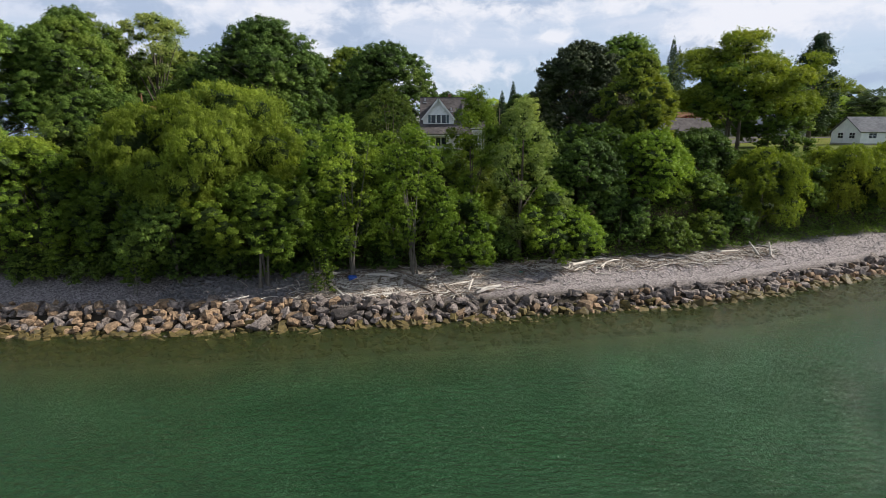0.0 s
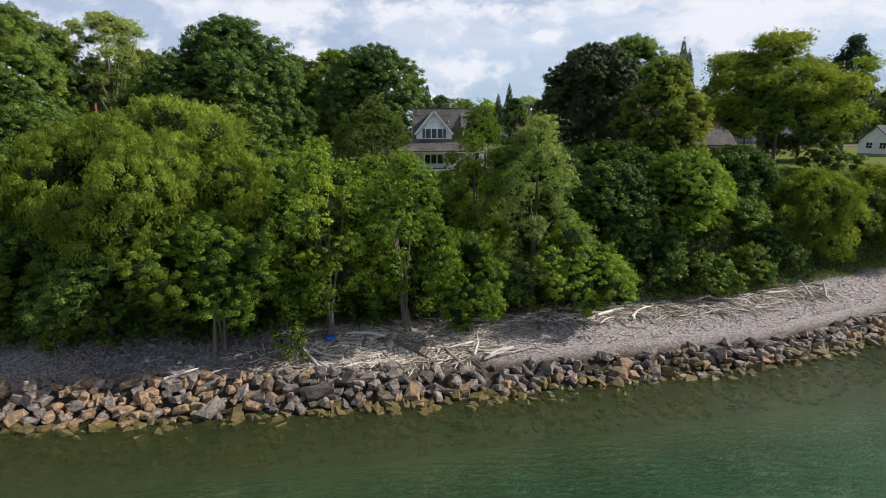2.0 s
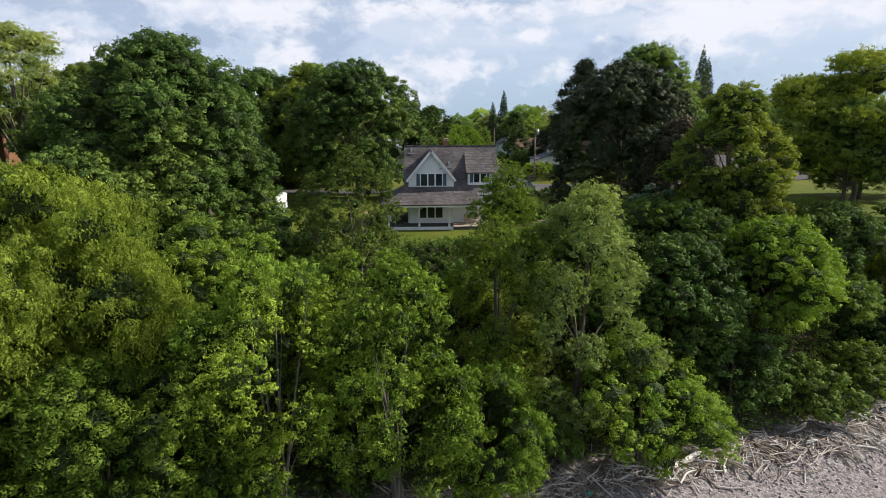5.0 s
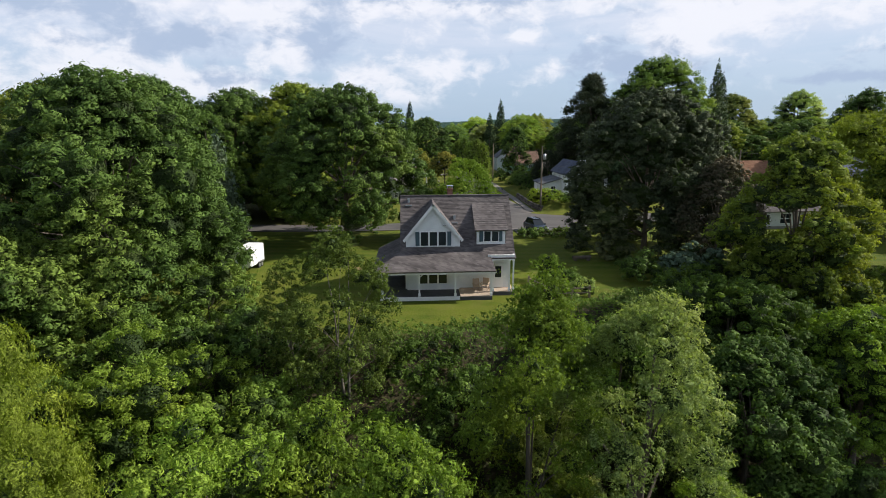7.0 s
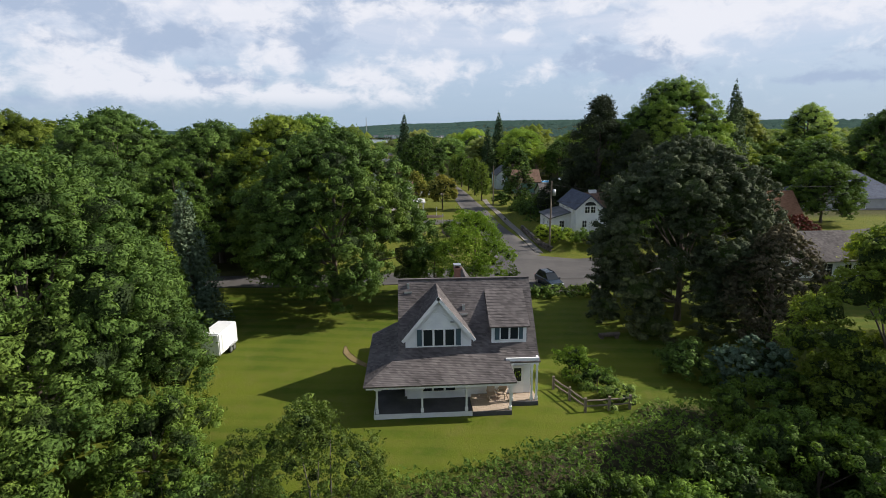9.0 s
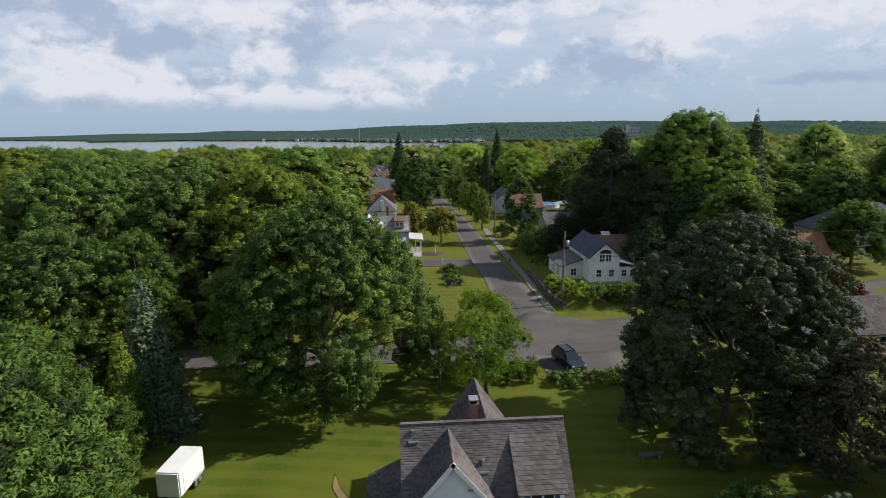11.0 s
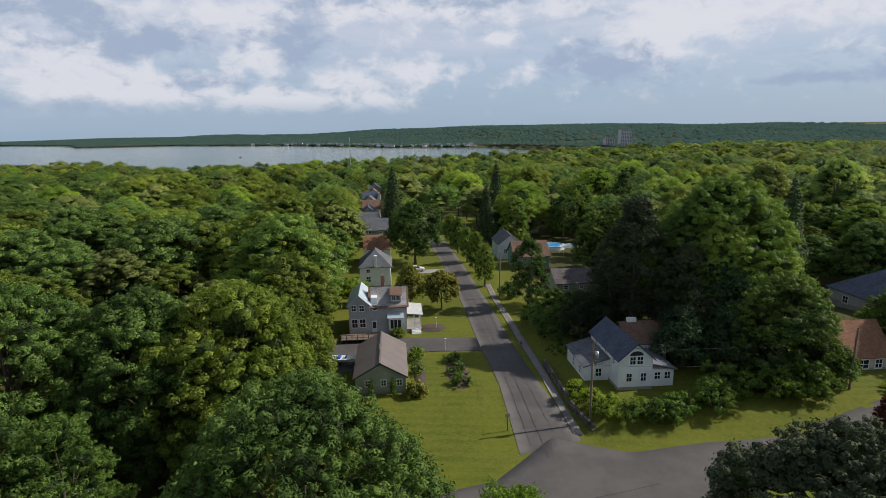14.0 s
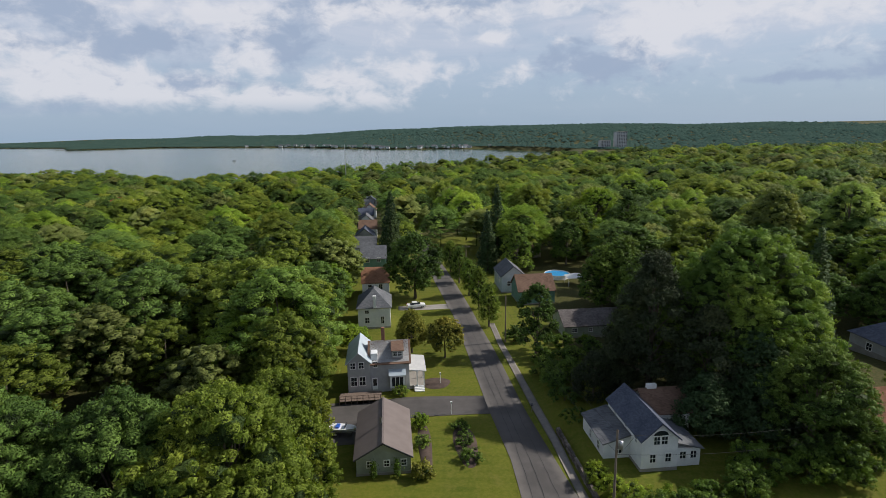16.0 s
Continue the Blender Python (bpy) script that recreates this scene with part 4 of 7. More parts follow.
tree("birch_tree", "light green birch clump with pale slender stems", "birch", -9.6, 55.4, 18.6, 5.4, LEAF_LIME, 0.20, 2.6, 16, stems=4, bark=PALEBARK, thick=0.011, cover=1.45)
tree("birch_tree", "light green birch with several pale stems over the driftwood", "birch", -3.0, 56.0, 17.4, 4.6, LEAF_LIME, 0.20, 2.4, 17, stems=4, bark=PALEBARK, thick=0.011, cover=1.45)
tree("birch_tree", "slender birch with fine pale twigs on the slope", "birch", -5.8, 59.5, 16.5, 4.2, LEAF_LIME, 0.20, 2.0, 18, stems=2, bark=PALEBARK, thick=0.012, cover=1.45)
tree("poplar_tree", "bright green poplar on the slope below the lawn", "birch", 3.2, 62.2, 21.9, 4.3, LEAF_LIME, 0.21, 1.0, 19, thick=0.012, cover=1.8, core=0.4)
tree("silver_willow_tree", "silvery green willow with soft feathery foliage", "birch", 8.7, 62.4, 20.7, 5.4, LEAF_SILVER, 0.19, 0.8, 20, thick=0.018, cover=1.8, core=0.4)
tree("maple_sapling", "dense bright green young maple beside the driftwood", "shrub", 1.8, 57.4, 10.6, 3.7, LEAF_LIME, 0.20, 0.5, 21, category="sapling", cover=1.45)
tree("maple_sapling", "dense green young maple at the top of the beach", "shrub", 12.4, 60.4, 10.0, 4.3, LEAF_LIME, 0.20, 0.5, 22, category="sapling", cover=1.45)
tree("maple_tree", "bright yellow-green maple on the slope", "maple", 26.0, 69.5, 17.4, 5.4, LEAF_LIME, 0.30, 2.5, 23)
tree("maple_tree", "green maple in shade on the slope", "maple", 17.5, 67.5, 16.4, 5.0, LEAF_MAPLE, 0.30, 2.0, 24)
tree("honey_locust_tree", "tall yellow-green tree with tiered branches", "maple", 26.6, 78.5, 27.9, 5.3, LEAF_WOOD, 0.24, 0.4, 25, core=0.75, cover=1.8, coarse=0.9)
tree("honey_locust_tree", "low yellow-green tree below the tiered one", "shrub", 26.9, 76.6, 20.8, 3.6, LEAF_WOOD, 0.24, 0.2, 254, cover=1.6)
tree("willow_tree", "round weeping willow hanging down to the beach", "willow", 42.8, 74.0, 15.0, 5.4, LEAF_WILLOW, 0.31, 0.6, 26)
tree("willow_tree", "broad weeping willow above the gravel beach", "willow", 57.5, 80.0, 15.8, 6.6, LEAF_WILLOW, 0.33, 0.8, 27)
tree("willow_tree", "broad weeping willow above the gravel beach", "willow", 70, 86.0, 15.5, 7.0, LEAF_WILLOW, 0.34, 0.8, 28)
tree("ash_tree", "tall airy tree with sunlit yellow-green foliage", "airy", 45.6, 87.0, 32.0, 10.8, LEAF_WILLOW, 0.34, 4.0, 29, thick=0.016, cover=2.6, core=0.75)
# added to cast shade on the lawn, within the taller ash's outline
tree("ash_tree", "green ash with a high crown, added to shade the lawn", "maple", 42.5, 84.5, 27.0, 5.6, LEAF_GREEN, 0.32, 4.5, 184)
tree("maple_tree", "large dark green maple with a dense domed crown", "maple", -24.4, 80.0, 32.6, 9.8, LEAF_MAPLE, 0.25, 0.3, 30, cover=1.45, core=0.62, coarse=0.85)
tree("maple_tree", "dark green maple below the large one", "maple", -27.5, 70.5, 23.0, 6.6, LEAF_MAPLE, 0.25, 1.5, 31, cover=1.45, core=0.62, coarse=0.85)
tree("maple_tree", "broad green maple behind the trailer", "maple", -33.0, 90.0, 29.5, 9.5, LEAF_GREEN, 0.34, 2.5, 32, cover=1.45, core=0.62)
tree("maple_tree", "large dense dark green maple by the street", "maple", -11.0, 108.6, 33.6, 10.6, LEAF_MAPLE, 0.27, 0.9, 33, cover=1.5, core=0.58, coarse=0.85)
tree("pine_tree", "broad dark pine shading the side lawn", "maple", 24.2, 100.0, 32.6, 9.6, LEAF_PINE, 0.24, -1.4, 34, thick=0.016, coarse=0.75, cover=1.5, core=0.62)
tree("dead_pine_tree", "pine with dry brown lower branches", "pine", 27.6, 90.8, 25.6, 4.2, BROWN_TWIG, 0.30, 1.5, 35, thick=0.014, cover=1.2, core=0.65)
tree("birch_tree", "round grey-green birch at the edge of the lawn", "birch", -6.6, 69.2, 22.5, 3.9, LEAF_BIRCH, 0.16, 1.0, 36, stems=2, bark=PALEBARK, thick=0.012, cover=0.95, core=0.3)
tree("birch_tree", "slim olive-green birch at the edge of the lawn", "birch", -10.0, 69.8, 20.8, 2.0, LEAF_BIRCH, 0.16, 1.0, 136, stems=2, bark=PALEBARK, thick=0.012, cover=0.62, core=0)
tree("crab_apple_tree", "small bright green tree behind the house", "birch", 4.6, 107.5, 24.3, 4.7, LEAF_LIME, 0.24, 1.6, 37, cover=1.9, core=0.3)
tree("crab_apple_tree", "thin small tree beside the street", "airy", 0.2, 109.0, 21.0, 2.8, LEAF_GREEN, 0.26, 2.2, 38, core=0.0, cover=1.1)
tree("sapling", "thin green sapling among the rocks", "birch", -11.6, 51.2, 6.6, 1.5, LEAF_LIME, 0.20, 0.5, 39, bark=PALEBARK, thick=0.012, stems=3, cover=0.7, category="sapling")
tree("sapling", "thin green sapling leaning on the beach", "birch", -29.5, 51.0, 7.0, 1.6, LEAF_LIME, 0.23, 1.6, 40, bark=PALEBARK, thick=0.012, stems=2, cover=0.7, category="sapling")
tree("spruce_tree", "young yellow-green spruce behind the trailer", "spruce", -25.3, 100.5, 24.6, 2.6, LEAF_LIME, 0.33, 0.4, 41)
tree("spruce_tree", "blue-grey spruce between maples", "spruce", -24.6, 103.4, 28.2, 3.9, LEAF_BLUE, 0.39, 0.5, 42)
tree("blue_spruce", "small blue-grey spruce on the side lawn", "shrub", 22.5, 84.8, 17.6, 2.3, LEAF_BLUE, 0.23, 0.2, 43, category="shrub")
tree("copper_maple_tree", "small dark red maple in a front yard", "maple", 54.5, 125.5, 20.4, 3.4, LEAF_RED, 0.30, 1.0, 44)
tree("copper_maple_tree", "small dark red maple by the road", "maple", -41.5, 104.0, 22.6, 3.6, LEAF_RED, 0.31, 1.0, 45)
tree("ash_tree", "tall pale green tree rising over the wood", "airy", -46.0, 93.0, 36.0, 6.2, LEAF_SILVER, 0.36, 11, 46)
tree("maple_tree", "tall green maple in the wood", "maple", -56, 88, 35.5, 9.0, LEAF_GREEN, 0.39, 3, 47)
tree("maple_tree", "tall green maple in the wood", "maple", -50, 77, 32.0, 7.6, LEAF_GREEN, 0.37, 2, 48)
tree("maple_tree", "tall green maple in the wood", "maple", -58, 72, 32.0, 8.5, LEAF_GREEN, 0.37, 2, 49)
tree("locust_tree", "bright green young tree on the slope", "shrub", -15.6, 66.0, 17.2, 4.2, LEAF_LIME, 0.20, 0.6, 50, cover=1.45)
tree("locust_tree", "green tree at the foot of the wooded slope", "maple", -50, 58, 19.0, 7.0, LEAF_GREEN, 0.35, 2, 51)

# tall crowns that stand out of the wood beyond the road
tree("poplar_tree", "tall pale green tree standing over the wood", "maple", 131.0, 230.0, 40.7, 10.2, LEAF_SILVER, 0.6, 2.0, 301, coarse=1.6)
tree("oak_tree", "broad yellowish oak in the wood", "maple", 109.0, 232.0, 39.5, 9.4, LEAF_YELLOW, 0.6, 2.0, 302, coarse=1.6)
tree("maple_tree", "dark green maple beside a lighter one", "maple", 78.0, 264.0, 35.0, 5.0, LEAF_MAPLE, 0.6, 2.0, 303, coarse=1.6)

tree("maple_tree", "dense green maple beside the cross street", "maple", -35.2, 110.0, 30.8, 7.6, LEAF_MAPLE, 0.34, 0.4, 304, coarse=1.2)
tree("maple_tree", "light green maple behind the spruces", "maple", -28.6, 111.5, 30.2, 4.8, LEAF_GREEN, 0.34, 0.4, 305, coarse=1.2)
tree("maple_tree", "broad sunlit maple rising over the wood", "maple", -20.5, 128.5, 35.4, 8.6, LEAF_WOOD, 0.4, 1.0, 306, coarse=1.3)

# young growth that covers the slope
SLOPE = [(-35, 60.5, 11, 4.2), (-29, 64, 15, 4.2), (-21, 64.5, 15.5, 4.4), (-14.5, 61.5, 12.5, 4.0), (-12, 71.5, 17.0, 2.8), (-20, 70, 18.2, 3.6), (-10.8, 64.5, 15.0, 3.4),
         (-2.2, 64.5, 11.4, 3.0), (1.0, 68.5, 13.6, 2.9), (-2.0, 71.0, 14.8, 2.6), (5.6, 68.5, 14.6, 3.0), (6.8, 73.2, 15.5, 2.4), (10.6, 70.5, 16.2, 3.3), (14.4, 73.5, 17.2, 3.2),
         (13.2, 66, 12.0, 3.0), (19.6, 74.0, 18.6, 3.6), (21.5, 66.0, 9.8, 3.4), (31.5, 72.2, 12.5, 4.0), (34.5, 78.0, 17.0, 4.0), (37.0, 71.0, 9.5, 3.3), (49.5, 78.0, 12.5, 4.0), (51.0, 84, 16.6, 3.0), (64, 82, 11, 4), (-43, 61, 13, 4.4), (-54, 63, 17, 4.6), (33.0, 84.0, 17.0, 2.6), (-16.8, 57.5, 8.0, 3.0), (-27, 57, 7.5, 3.4), (-7.0, 62.5, 10.6, 2.8), (16.5, 62.8, 7.0, 2.6), (20.0, 79.0, 17.5, 3.2), (24.5, 74.0, 16.0, 3.4), (-17.0, 77.0, 18.6, 3.0), (-14.8, 73.0, 16.6, 2.6), (-33, 55.6, 6.2, 2.8), (-22.5, 56.2, 6.4, 2.8), (-13.2, 58.6, 6.6, 2.4), (-6.2, 57.8, 6.0, 2.0), (5.6, 60.6, 7.2, 2.4), (-37, 55.4, 6.6, 2.6), (27.5, 65.4, 6.8, 2.6), (33, 68.2, 7.0, 2.6), (-30, 53.8, 5.0, 2.3), (-25.5, 54.0, 4.8, 2.3), (-20.6, 54.6, 5.0, 2.3), (-16.8, 55.2, 4.6, 2.0), (-35.5, 53.6, 5.0, 2.3), (-41, 53.6, 5.5, 2.5)]
for i, (x, y, top, r) in enumerate(SLOPE):
    leafy = (LEAF_SHRUB, LEAF_MAPLE, LEAF_GREEN)[i % 3]
    tree("bush", ("dense green bush on the wooded slope", "dark green bush in the shade of trees", "leafy green bush on the bluff")[i % 3], "shrub", x, y, top, r, leafy, 0.22 if -15 < x < 15 else 0.30, 0.1, 100 + i, cover=1.3, category="bush", group="bushes on the slope", coarse=1.2)


def carpet(name, label, count, rng, where, leaf, size, heights, kind="stuff"):
    """Low growth: leaf sprays over the ground, heaped in places."""
    P = where(rng, count)
    lump = np.array([noise.noise(Vector((p[0] * 0.35, p[1] * 0.35, 3.0))) for p in P]) * 0.5 + 0.5
    z = ground(P[:, 0], P[:, 1]) + heights[0] + (heights[1] - heights[0]) * lump * rng.uniform(0.2, 1, count)
    N = np.stack([rng.normal(0, 0.3, count), -0.35 + rng.normal(0, 0.3, count), np.ones(count)], -1)
    V, F = leaf_sprays(np.stack([P[:, 0], P[:, 1], z], -1), N, size, rng, 0.65, 0.1, 0.6)
    return tagged(part(name, np_mesh(name, V, F), leaf), label, "undergrowth", kind=kind)


def on_slope(rng, n):
    x = rng.uniform(-62, 80, n)
    lo, hi = shore(x) + 9.5, np.interp(x, [-60, -16, -5, 4, 11, 14, 30, 60, 80], [74, 73, 75.2, 78, 81, 83, 80, 86, 92])
    return np.stack([x, lo + (hi - lo) * rng.uniform(0, 1, n) ** 0.9], -1)


carpet("undergrowth", "tangled green undergrowth covering the slope", 80000, np.random.RandomState(3), on_slope, LEAF_SHRUB, 0.33, (0.0, 1.5))

# ---- shrubs and hedges about the houses ----
for x, y, top, r, lf, lab in ((10.0, 87.6, 16.4, 1.5, LEAF_LIME, "bright green shrub by the corner of the house"), (11.0, 85.3, 15.8, 1.3, LEAF_GREEN, "green shrub along the rail fence"), (12.0, 83.6, 15.4, 1.1, LEAF_SILVER, "pale flowering shrub at the rail fence"), (19.0, 87.5, 16.6, 2.0, LEAF_MAPLE, "dark green shrub under the pine"),
                              (-2.2, 112.3, 15.6, 1.4, LEAF_SHRUB, "green shrub at the street's edge"), (0.8, 112.0, 15.9, 1.3, LEAF_MAPLE, "green shrub at the street's edge"), (3.4, 111.6, 15.7, 1.4, LEAF_MAPLE, "green shrub at the street's edge"), (8.2, 110.4, 15.8, 1.5, LEAF_SHRUB, "green shrub at the street's edge"), (12.2, 109.0, 15.2, 1.2, LEAF_MAPLE, "dark hedge shrub before the parking bay"), (14.4, 108.8, 15.3, 1.3, LEAF_MAPLE, "dark hedge shrub before the parking bay"), (16.8, 108.9, 15.2, 1.3, LEAF_MAPLE, "dark hedge shrub before the parking bay"), (19.2, 109.0, 15.4, 1.4, LEAF_MAPLE, "dark hedge shrub before the parking bay"),
                              (5.0, 154.0, 15.6, 1.4, LEAF_GREEN, "round green shrub in a mulch bed"), (5.1, 150.2, 15.4, 1.2, LEAF_GREEN, "round green shrub in a mulch bed"), (5.2, 146.6, 15.5, 1.4, LEAF_GREEN, "round green shrub in a mulch bed"),
                              (-1.4, 143.6, 15.9, 1.4, LEAF_OLIVE, "rust-coloured shrub at the garage corner"), (-0.9, 155.6, 16.2, 1.3, LEAF_LIME, "green shrub beside the garage"), (-0.9, 150.6, 15.7, 1.1, LEAF_GREEN, "green shrub beside the garage"),
                              (-3.6, 166.6, 15.6, 1.2, LEAF_GREEN, "green shrub below the bay window"), (20.6, 136.0, 17.4, 1.6, LEAF_LIME, "bright green bush on the bank"), (22.0, 133.8, 17.5, 1.8, LEAF_LIME, "bright green bush on the bank"), (24.8, 132.4, 17.3, 1.9, LEAF_GREEN, "green bush on the bank"), (27.8, 132.0, 17.6, 2.0, LEAF_GREEN, "green bush on the bank"), (30.6, 133.0, 17.8, 1.8, LEAF_GREEN, "green bush on the bank"), (19.8, 139.6, 17.0, 1.3, LEAF_LIME, "bright green bush along the wall"),
                              (35.5, 133.6, 19.0, 2.6, LEAF_GREEN, "green bush at the edge of the yard"), (39.0, 136.5, 19.6, 2.8, LEAF_SHRUB, "green bush at the edge of the yard"), (20.8, 187.5, 17.0, 2.0, LEAF_MAPLE, "dark green bush below the utility pole"), (23.5, 176, 17.0, 2.2, LEAF_SHRUB, "green bush at the property line"), (35.0, 184.4, 15.8, 1.4, LEAF_LIME, "bright green shrub below the ranch house windows"), (29.5, 183.2, 16.6, 2.4, LEAF_GREEN, "green shrub beside the ranch house"),
                              (53.0, 126.6, 16.4, 1.6, LEAF_SHRUB, "green shrub by the road"), (62.0, 135.0, 16.6, 1.7, LEAF_LIME, "green shrub in front of a porch"), (45.0, 135.6, 19.2, 2.7, LEAF_SHRUB, "green bush at the edge of the yard"), (49.2, 135.2, 19.8, 2.9, LEAF_SHRUB, "green bush at the edge of the yard"), (26.4, 134.4, 15.9, 1.5, LEAF_LIME, "low weedy shrub on the unmown bank"), (29.0, 133.2, 15.8, 1.5, LEAF_SHRUB, "low weedy shrub on the unmown bank"), (31.6, 134.2, 16.0, 1.6, LEAF_LIME, "low weedy shrub on the unmown bank")):
    tree("shrub", lab, "shrub", x, y, top, r, lf, 0.24 if y < 120 else 0.32, 0.05, int(x * 7 + y) % 1000, category="shrub", group="garden shrubs", coarse=1.7)
for x in (-7.6, -4.6):
    tree("arborvitae", "slim clipped evergreen at the garage wall", "poplar", x, 144.0, 16.6, 0.42, LEAF_SHRUB, 0.22, 0.1, int(90 + x), category="evergreen", group="evergreens at the garage")

# ---- trees of the street and the wood ----
tree("maple_tree", "very large green maple behind the white house", "maple", 49.5, 157.0, 42.6, 12.5, LEAF_GREEN, 0.48, 2.0, 61)
tree("white_pine_tree", "tall dark pine behind the white house", "pine", 35.6, 158.5, 39.6, 7.8, LEAF_PINE, 0.52, 1.0, 62, cover=2.4)
tree("spruce_tree", "tall pointed dark spruce over the wood", "spruce", 63.4, 160.0, 42.2, 5.0, LEAF_SPRUCE, 0.55, 2, 63)
tree("spruce_tree", "tall pointed dark spruce over the wood", "spruce", 66.8, 164.0, 40.2, 4.6, LEAF_SPRUCE, 0.55, 2, 64)
tree("maple_tree", "dark green tree beside the sidewalk", "maple", 23.4, 180.5, 28.6, 4.1, LEAF_MAPLE, 0.40, 1.5, 65)
tree("maple_tree", "dark green maple over the street", "maple", 1.6, 221.0, 32.0, 7.4, LEAF_MAPLE, 0.58, 2.5, 66)
tree("oak_tree", "young tree with olive-brown spring leaves", "maple", 5.4, 181.0, 22.4, 3.7, LEAF_OLIVE, 0.33, 2.0, 67)
tree("pear_tree", "upright grey-brown tree on the front lawn", "poplar", -0.9, 184.5, 23.0, 3.4, LEAF_OLIVE, 0.33, 1.5, 68)
tree("linden_tree", "bright green small tree behind the grey house", "maple", -13.0, 186.0, 20.0, 3.8, LEAF_LIME, 0.39, 1.5, 69)
tree("spruce_tree", "pointed dark spruce beside the street", "spruce", 32.8, 268.0, 40.0, 5.4, LEAF_SPRUCE, 0.70, 1.5, 70)
tree("spruce_tree", "pointed dark spruce far down the street", "spruce", -4.0, 262.0, 39.0, 5.6, LEAF_SPRUCE, 0.70, 1.5, 71)
tree("maple_tree", "round bright green tree over the roofs", "maple", 76.0, 288.0, 35.0, 11.0, LEAF_LIME, 0.8, 2.0, 72)
tree("maple_tree", "round dark green tree by the pool", "maple", 38.5, 252.0, 30.0, 5.4, LEAF_MAPLE, 0.62, 2.0, 73)
tree("maple_tree", "round dark green tree by the pool", "maple", 52.0, 250.0, 29.0, 5.6, LEAF_MAPLE, 0.62, 2.0, 74)
tree("pine_tree", "tall dark pine on the shore side", "pine", 70.0, 108.0, 35.0, 4.6, LEAF_SPRUCE, 0.47, 3.0, 75)
# dark needles here stand for the unlit side of the yard's trees
tree("pine_tree", "broad pine at the back of the yard, dark in place of shade", "pine", 46.0, 148.5, 30.0, 6.5, LEAF_SPRUCE, 0.5, 0.6, 91, core=0.7)
tree("maple_tree", "dark green maple beside the brown-roofed house", "maple", 52.5, 146.0, 27.0, 6.5, LEAF_MAPLE, 0.55, 1.0, 92)
tree("maple_tree", "green maple over the road", "maple", 74.0, 146.0, 27.0, 7.0, LEAF_GREEN, 0.6, 1.0, 93)
tree("maple_tree", "green maple near the lakeside cottage", "maple", 60.0, 104.0, 27.0, 7.5, LEAF_GREEN, 0.5, 1.0, 95)
tree("pine_tree", "dark pine beside the white house", "pine", 26.6, 158.5, 23.5, 3.6, LEAF_PINE, 0.42, 0.3, 191)
tree("pine_tree", "low dark pine behind the white house", "pine", 31.2, 161.0, 25.5, 3.8, LEAF_PINE, 0.42, 0.3, 196)
# added to thicken the shade; its dark needles stand for an unlit crown
tree("pine_tree", "tall pine between maple and house, added to deepen the shade", "pine", 40.5, 151.0, 33.0, 6.5, LEAF_PINE, 0.5, 0.4, 195, core=0.7)
# darker leaves put this tree's deep shade into its colour
tree("maple_tree", "maple at the corner of the yard, leaves darkened for shade", "maple", 48.6, 140.0, 31.0, 6.9, LEAF_MAPLE, 0.42, 0.2, 197)
# two more with dark needles in place of shaded leaves
tree("pine_tree", "bushy pine at the back of the yard, dark in place of shade", "pine", 37.6, 146.0, 25.0, 4.6, LEAF_SPRUCE, 0.42, 0.3, 198, core=0.7)
tree("pine_tree", "bushy pine at the back of the yard, dark in place of shade", "pine", 44.5, 143.5, 25.0, 4.8, LEAF_SPRUCE, 0.42, 0.3, 183, core=0.7)
tree("maple_tree", "dark green maple beside the ranch house", "maple", 51.0, 192.0, 31.0, 6.5, LEAF_MAPLE, 0.6, 0.6, 199)
tree("maple_tree", "dark green maple behind the ranch house", "maple", 47.0, 207.0, 30.0, 5.6, LEAF_MAPLE, 0.6, 0.6, 187)
tree("maple_tree", "dark green maple behind the ranch house", "maple", 52.0, 208.0, 32.0, 7.0, LEAF_MAPLE, 0.6, 0.6, 188)
tree("maple_tree", "round green maple near the pool", "maple", 34.0, 243.0, 30.0, 5.5, LEAF_GREEN, 0.62, 0.8, 189)
tree("spruce_tree", "dark spruce beside the teal house", "spruce", 25.5, 246.0, 34.0, 4.6, LEAF_SPRUCE, 0.6, 0.8, 190)
tree("maple_tree", "green maple behind the pool", "maple", 60.0, 262.0, 32.0, 7.5, LEAF_GREEN, 0.65, 0.8, 186)
tree("maple_tree", "dark green maple in shade on the slope", "maple", 34.8, 76.0, 17.6, 4.6, LEAF_MAPLE, 0.30, 0.8, 185)
tree("maple_tree", "dark green maple behind the white house", "maple", 41.5, 168.5, 35.0, 7.5, LEAF_MAPLE, 0.6, 0.8, 192)
tree("maple_tree", "dark green maple behind the white house", "maple", 45.5, 177.0, 32.0, 7.5, LEAF_MAPLE, 0.62, 0.8, 193)
for x, y, top, r, sd in ((55.0, 138.5, 21.0, 3.4, 205), (-25.5, 90.5, 26.0, 5.6, 206)):
    tree("maple_tree", "small leafy maple at the edge of a yard", "maple", x, y, top, r, LEAF_MAPLE if x > 0 else LEAF_GREEN, 0.36 if x > 0 else 0.28, 0.3, sd, category="tree")
# shrubs of the side yard, given dark leaves to deepen its shade
for x, y, top, r, sd in ((21.6, 153.0, 16.6, 1.7, 221), (22.0, 158.5, 17.6, 2.2, 222), (21.8, 164.0, 18.4, 2.4, 223), (22.4, 169.5, 18.2, 2.4, 224), (25.5, 166.0, 19.0, 2.6, 225), (28.0, 172.5, 18.5, 2.6, 226), (33.5, 178.0, 17.6, 2.4, 227)):
    tree("bush", "dark green bush in the shaded side yard", "shrub", x, y, top, r, LEAF_MAPLE, 0.36, 0.1, sd, category="bush")
